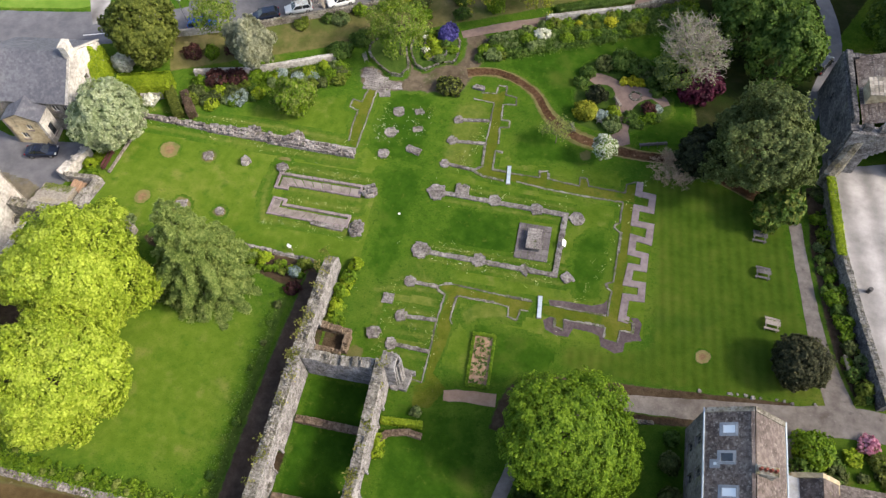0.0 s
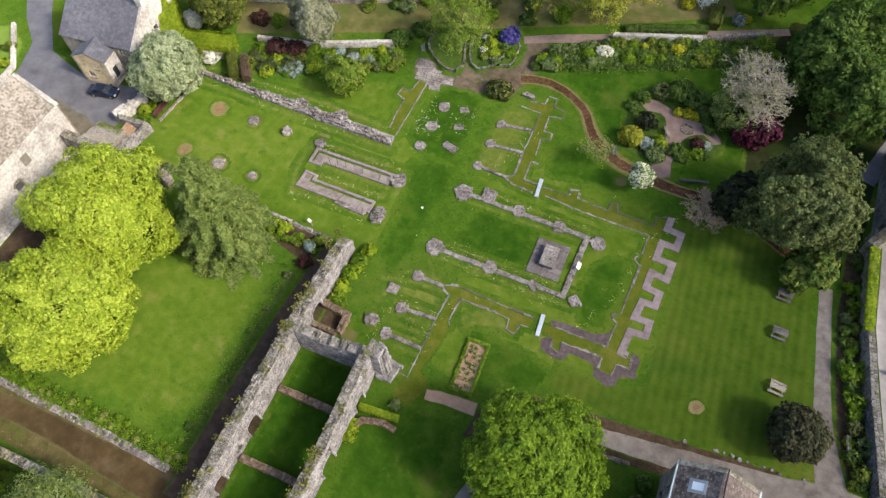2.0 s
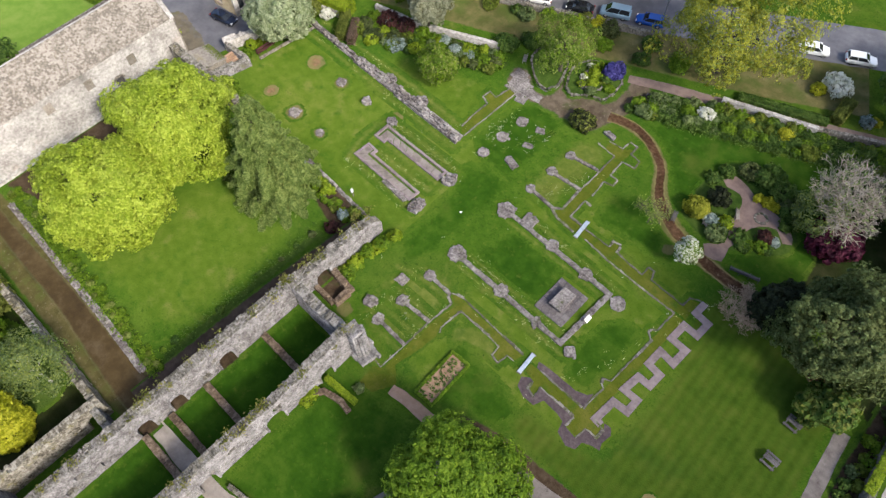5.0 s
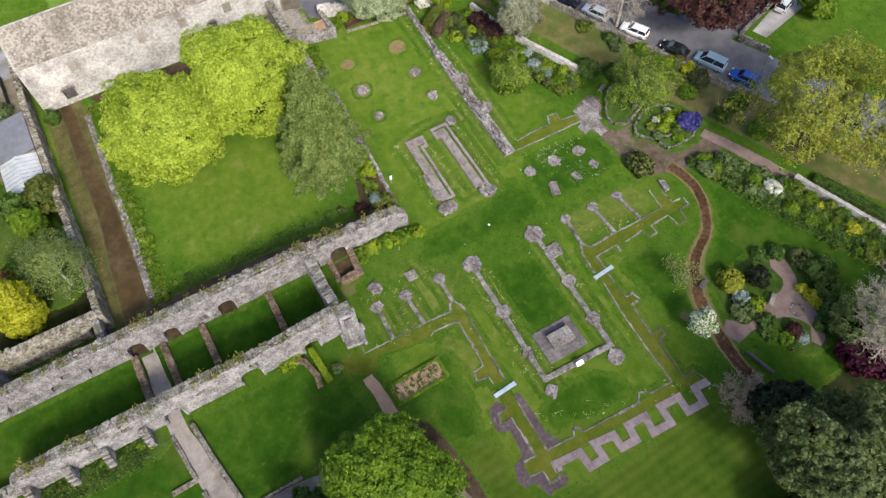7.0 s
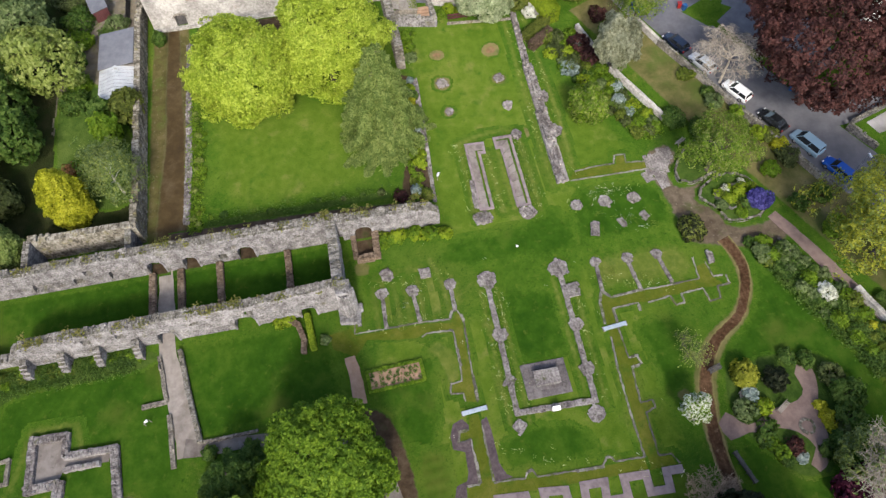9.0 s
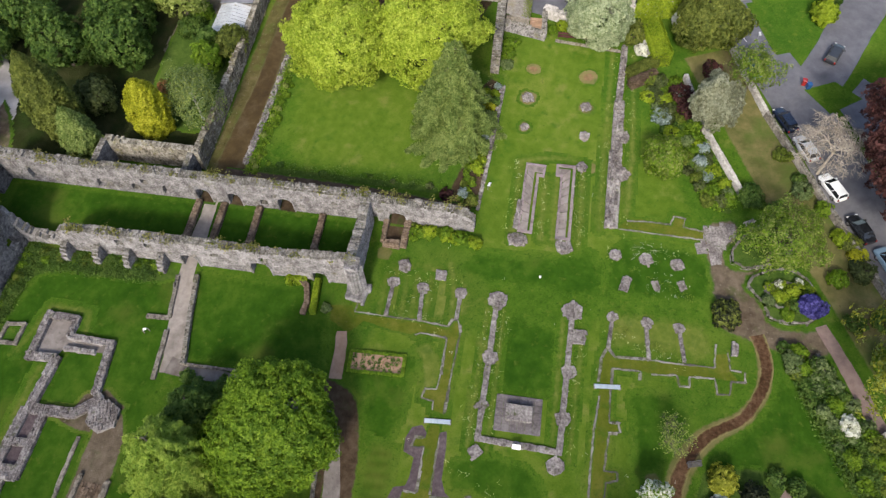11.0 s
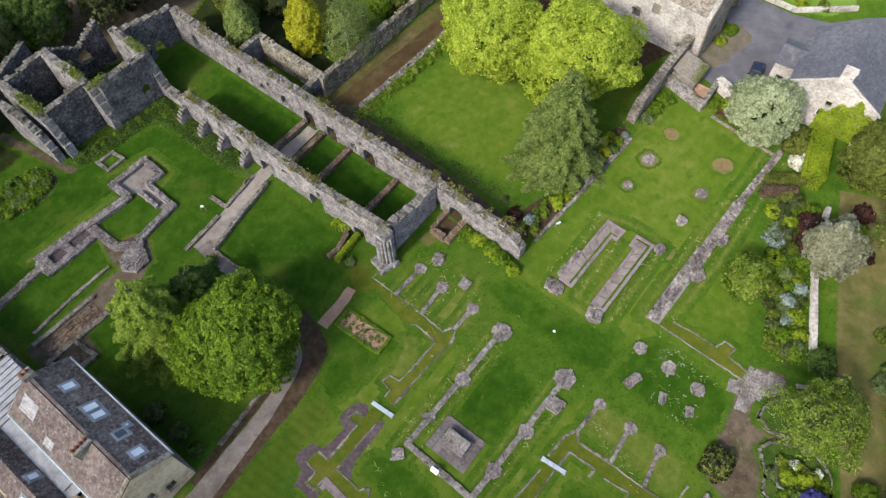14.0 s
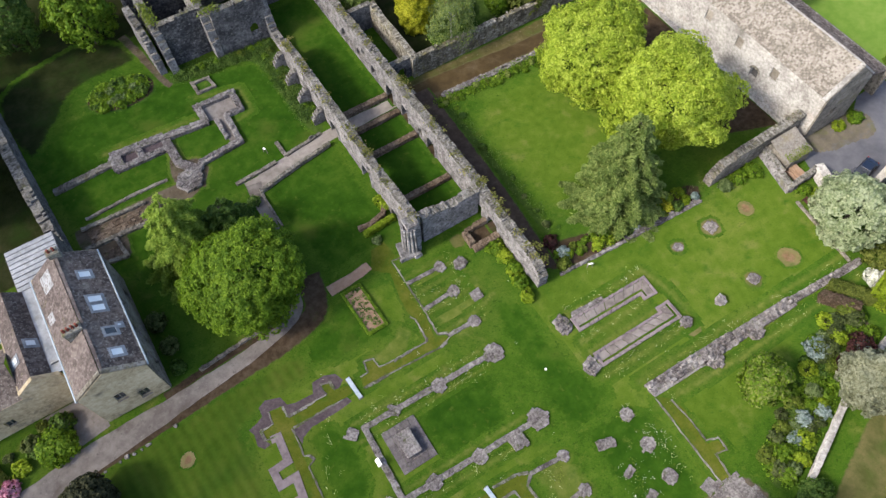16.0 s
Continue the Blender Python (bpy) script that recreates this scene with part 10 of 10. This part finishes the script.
for _x, _y, _t, _p, _l, _k in ((-53.9, 5.4, 12, "navy", "dark navy car parked in the courtyard", "saloon"), (-41.2, 32.4, 20, "blue", "bright blue estate car parked on the street", "estate"), (-32.2, 36.0, 205, "navy", "dark blue car parked by the street wall", "hatch"), (-27.6, 38.3, 205, "silver", "silver hatchback parked under bare twigs", "hatch"), (-21.6, 41.0, 208, "white", "white estate car parked by the street wall", "estate"), (-15.6, 43.7, 205, "black", "black car parked by the street wall", "saloon"), (-11.0, 46.5, 205, "silver_blue", "silver-blue van parked by the street wall", "van"), (-6.2, 48.6, 205, "blue", "bright blue car parked by the street wall", "estate"), (14.5, 59.8, 28, "white", "small white car parked on the street", "hatch"), (20.4, 62.5, 28, "white", "white car parked on the street", "estate"), (-14.6, 64.0, 110, "silver", "silver car parked in the side street", "hatch"), (-45.8, 44.2, 152, "charcoal", "dark grey car parked off the street", "estate"), (6.5, 55.2, 208, "charcoal", "grey car parked under the maple", "hatch"), (-18.6, -74.4, 60, "black", "black car in the garden parking", "saloon"), (-22.0, -77.4, 50, "charcoal", "dark grey car in the garden parking", "hatch"), (-15.6, -75.2, 65, "silver", "silver car in the garden parking", "hatch"), (49.8, 40.2, 60, "black", "black car parked under trees by the gatehouse", "hatch")):
    car(_x, _y, _t, _p, _l, _k)

# ---- garden furniture and small things ----
def picnic_table(x, y, turn, material, label):
    root = empty("picnic_table", x, y, 0, turn)
    for i in range(4):
        part("plank", bevel_box(-0.85, -0.30 + i * 0.15, 0.72, 0.85, -0.17 + i * 0.15, 0.76, 0.008), M[material], root)
    for s in (-1, 1):
        for i in range(2):
            part("seat_plank", bevel_box(-0.85, s * 0.66 - 0.13 + i * 0.14, 0.42, 0.85, s * 0.66 - 0.01 + i * 0.14, 0.46, 0.008), M[material], root)
    for e in (-0.65, 0.65):
        for s in (-1, 1):
            part("leg", moved(box(-0.04, -0.05, -0.42, 0.04, 0.05, 0.38), Matrix.Translation((e, s * 0.52, 0.36)) @ Matrix.Rotation(s * radians(32), 4, "X")), M[material], root)
        part("cross_bar", box(e - 0.045, -0.78, 0.36, e + 0.045, 0.78, 0.42), M[material], root)
    return tagged(root, label, "picnic table", "picnic tables")


picnic_table(40.8, 9.6, -4, "dark_timber", "dark weathered picnic table on the east lawn")
picnic_table(41.1, 4.5, -4, "dark_timber", "dark weathered picnic table on the east lawn")
picnic_table(42.0, -2.1, -6, "timber", "pale grey weathered picnic table on the east lawn")


def bench(x, y, turn, length, material, label):
    root = empty("bench", x, y, 0, turn)
    for i in range(4):
        part("seat_slat", bevel_box(-length / 2, -0.25 + i * 0.125, 0.42, length / 2, -0.145 + i * 0.125, 0.45, 0.006), M[material], root)
    for i in range(3):
        part("back_slat", bevel_box(-length / 2, 0.27, 0.52 + i * 0.13, length / 2, 0.30, 0.62 + i * 0.13, 0.006), M[material], root)
    k = max(2, round(length / 1.4) + 1)
    for i in range(k):
        e = -length / 2 + 0.06 + (length - 0.12) * i / (k - 1)
        part("leg", box(e - 0.03, -0.25, 0, e + 0.03, -0.19, 0.42), M[material], root)
        part("leg", box(e - 0.03, 0.24, 0, e + 0.03, 0.30, 0.9), M[material], root)
        part("armrest", box(e - 0.035, -0.25, 0.6, e + 0.035, 0.26, 0.64), M[material], root)
    return tagged(root, label, "bench", "garden benches")


bench(50.0, -5.4, 100, 1.7, "timber", "pale timber bench below the boundary wall")
bench(-44.4, 6.4, 90, 4.3, "maroon_timber", "long dark maroon bench facing the lawn")
bench(16.4, 22.6, 105, 1.5, "dark_timber", "dark timber bench beside the bark path")
bench(27.2, 21.6, -165, 3.6, "dark_timber", "long dark timber bench beside the bark path")
bench(22.0, 28.2, 120, 1.6, "timber", "pale timber bench in the rockery")
bench(20.2, 24.2, 160, 1.4, "timber", "grey timber bench at the rockery's mouth")
bench(-14.9, 30.2, -60, 1.3, "timber", "grey timber bench on the terrace")
bench(3.0, 37.0, 200, 2.2, "dark_timber", "dark timber bench at the end of the border")


# rose bed in a low clipped hedge
bed = empty("rose_bed", 9.95, -12.7, 0, 2)
part("bed_soil", ([(-1.05, -2.9, 0.06), (1.05, -2.9, 0.06), (1.05, 2.9, 0.06), (-1.05, 2.9, 0.06)], [(0, 1, 2, 3)]), M["ochre_path"], bed, "bare pinkish ochre soil")
for _a, _b in (((-1.2, -3.1), (1.2, -3.1)), ((1.2, -3.1), (1.2, 3.1)), ((1.2, 3.1), (-1.2, 3.1)), ((-1.2, 3.1), (-1.2, -3.1))):
    _g = np.random.default_rng(int(_a[0] * 10 + _b[1] * 7 + 90))
    _n = 900
    _t = _g.random((_n, 1))
    _p = np.array([*_a, 0.0]) + _t * (np.array([*_b, 0.0]) - np.array([*_a, 0.0]))
    _p += np.stack([_g.uniform(-0.16, 0.16, _n), _g.uniform(-0.16, 0.16, _n), _g.uniform(0.05, 0.38, _n)], 1)
    part("box_edging", leaf_mesh("box_edging", leaves(_p, np.tile([0.0, 0, 1], (_n, 1)), 0.12, _g), [M["leaf_green"]]), [], bed, "clipped box edging")
_r0 = random.Random(9)
for _i in range(3):
    for _j in range(8):
        _g = np.random.default_rng(_i * 10 + _j)
        _n = 26
        _c = np.array([-0.65 + _i * 0.65 + _r0.uniform(-0.2, 0.2), -2.5 + _j * 0.72 + _r0.uniform(-0.25, 0.25), 0.15])
        part("rose_bush", leaf_mesh("rose_bush", leaves(_c + _g.normal(0, 1, (_n, 3)) * [0.15, 0.15, 0.07], np.tile([0.0, 0, 1], (_n, 1)), 0.13, _g), [M["leaf_mid"]]), [], bed, "small green rose bush")
tagged(bed, "oblong rose bed of ochre soil in box edging", "flower bed")


def litter_bin(x, y, label, material="dark_timber", h=0.9, r=0.28):
    root = part("bin", tube([(0, 0, 0), (0, 0, h * 0.85), (0, 0, h)], [r * 0.85, r, r * 0.9], 10), M[material])
    root.matrix_basis = pose(x, y, 0)
    return tagged(root, label, "bin", "bins")


litter_bin(53.2, 4.4, "small dark bin beside the drive")
for _k, (_x, _y, _p) in enumerate(((-58.1, 36.5, "paint_mid_blue"), (-58.3, 37.3, "red_lens"), (-58.5, 38.1, "paint_mid_blue"), (-58.7, 38.9, "paint_mid_blue"), (-39.6, 39.3, "red_lens"), (-39.0, 39.9, "paint_mid_blue"), (-61.6, 22.2, "paint_mid_blue"), (-20.6, 48.8, "paint_mid_blue"), (-49.2, 23.6, "paint_black"), (-48.4, 24.0, "paint_blue"))):
    root = empty("wheelie_bin", _x, _y, 0.03, 20 * _k)
    part("body", frustum(-0.24, 0.24, 0.24, 0.05, -0.3, 0.3, 0.3, 0.95), M[_p], root)
    part("lid", bevel_box(-0.33, -0.32, 0.95, 0.33, 0.32, 1.03, 0.03), M[_p], root)
    tagged(root, "wheelie bin standing by the street", "bin", "wheelie bins")
# lamp posts on the street
for _x, _y in ((-43.0, 31.6), (-4.6, 49.4)):
    root = empty("street_lamp", _x, _y, 0)
    part("pole", tube([(0, 0, 0), (0, 0, 2.5), (0, 0, 5.6)], [0.1, 0.07, 0.05], 8), M["rim"], root)
    part("lantern", bevel_box(-0.14, -0.14, 5.55, 0.5, 0.14, 5.72, 0.04), M["lamp_lens"], root, "pale lantern head")
    tagged(root, "slim grey street lamp", "lamp", "street lamps")
# edge stones and a spill of boulders beside the lane
_r0 = random.Random(12)
for _i in range(26):
    _x = 26 + _i * 0.82
    _s = _r0.uniform(0.12, 0.26)
    if 33 < _x < 47 and _r0.random() < 0.45:
        ob = part("edge_stone", stones(ngon(0, 0, _s, 6), _s, _s * 1.2, 400 + _i), M["low_stone"])
        ob.matrix_basis = pose(_x, -12.05 + (_x - 26) * 0.055 + _r0.uniform(-0.15, 0.15), 0)
        tagged(ob, "small stone edging the lawn beside the lane", "stone", "lane edge stones")
# white marker in the nave turf, signpost by the footings
ob = part("marker_stone", bevel_box(-0.12, -0.12, 0, 0.12, 0.12, 0.1, 0.03), M["white_paint"])
ob.matrix_basis = pose(-3.75, 4.85, 0)
tagged(ob, "small white marker stone in the turf", "marker")
board(9.9, -40.2, 120, "small pale information board beside the path", 0.36)
# log pile and boards by the shed
for _i in range(5):
    ob = part("plank_stack", bevel_box(-0.9, -0.12, 0, 0.9, 0.12, 0.12, 0.01), M["house_stone"])
    ob.matrix_basis = pose(-45 + _i * 0.5, -41.75 + 0.05 * _i, 0.02, 0, 0, 70 + _i * 9)
    tagged(ob, "stacked sawn plank by the garden wall", "plank", "planks by the shed")
ob = part("tarpaulin", plain([(-34.6, -46.6), (-33.0, -46.2), (-32.6, -47.6), (-34.0, -48.2)], 0.05, True), M["paint_silver_blue"])
tagged(ob, "pale blue tarpaulin on the garden ground", "tarpaulin")

# red shed, board fence and bushes in the garden
root = empty("shed", -57.3, -47.9, 0, 18)
part("wall", bevel_box(-1.9, -1.1, 0, 1.9, 1.1, 2.0, 0.02), M["maroon_timber"], root, "dark red board walls")
part("roof", moved(bevel_box(-2.1, -1.3, 0, 2.1, 1.3, 0.09, 0.02), Matrix.Translation((0, 0, 2.12)) @ Matrix.Rotation(radians(7), 4, "X")), M["felt"], root, "grey felt roof")
part("door", bevel_box(-0.4, -1.14, 0.05, 0.4, -1.09, 1.85, 0.01), M["dark_timber"], root)
tagged(root, "small dark red garden shed with a grey felt roof", "shed")
fence = empty("fence", -61.0, -43.7)
for _i in range(5):
    part("post", bevel_box(_i * 1.75 - 0.05, -0.05, 0, _i * 1.75 + 0.05, 0.05, 1.8, 0.01), M["dark_timber"], fence)
for _i in range(34):
    part("board", bevel_box(0.1 + _i * 0.2, 0.06, 0.05, 0.27 + _i * 0.2, 0.085, 1.65 + 0.03 * (_i % 2), 0.004), M["dark_timber"], fence)
tagged(fence, "dark weathered board fence in the garden", "fence")
for _x, _y, _r, _h, _m in ((-53.4, -45.4, 1.6, 1.9, "leaf_birch"), (-51.6, -46.6, 1.1, 1.4, "leaf_mid"), (-55.0, -51.0, 2.2, 2.6, "leaf_mid"), (-59.5, -52.2, 2.2, 2.4, "leaf_dark"), (-66.4, -44.6, 1.8, 2.0, "leaf_lime"), (-67.8, -46.8, 1.5, 1.5, "leaf_green"), (-50.5, -50.4, 2.0, 2.2, "leaf_green"), (-46.6, -51.2, 1.9, 2.4, "leaf_mid"), (-42.2, -50.2, 1.6, 2.0, "leaf_green"), (-38.4, -51.0, 1.8, 2.2, "leaf_mid"), (-62.6, -41.0, 0.9, 1.0, "leaf_lime")):
    shrub(_x, _y, _r, _h, _m, "leafy garden bush near the sheds", group="bushes near the sheds")
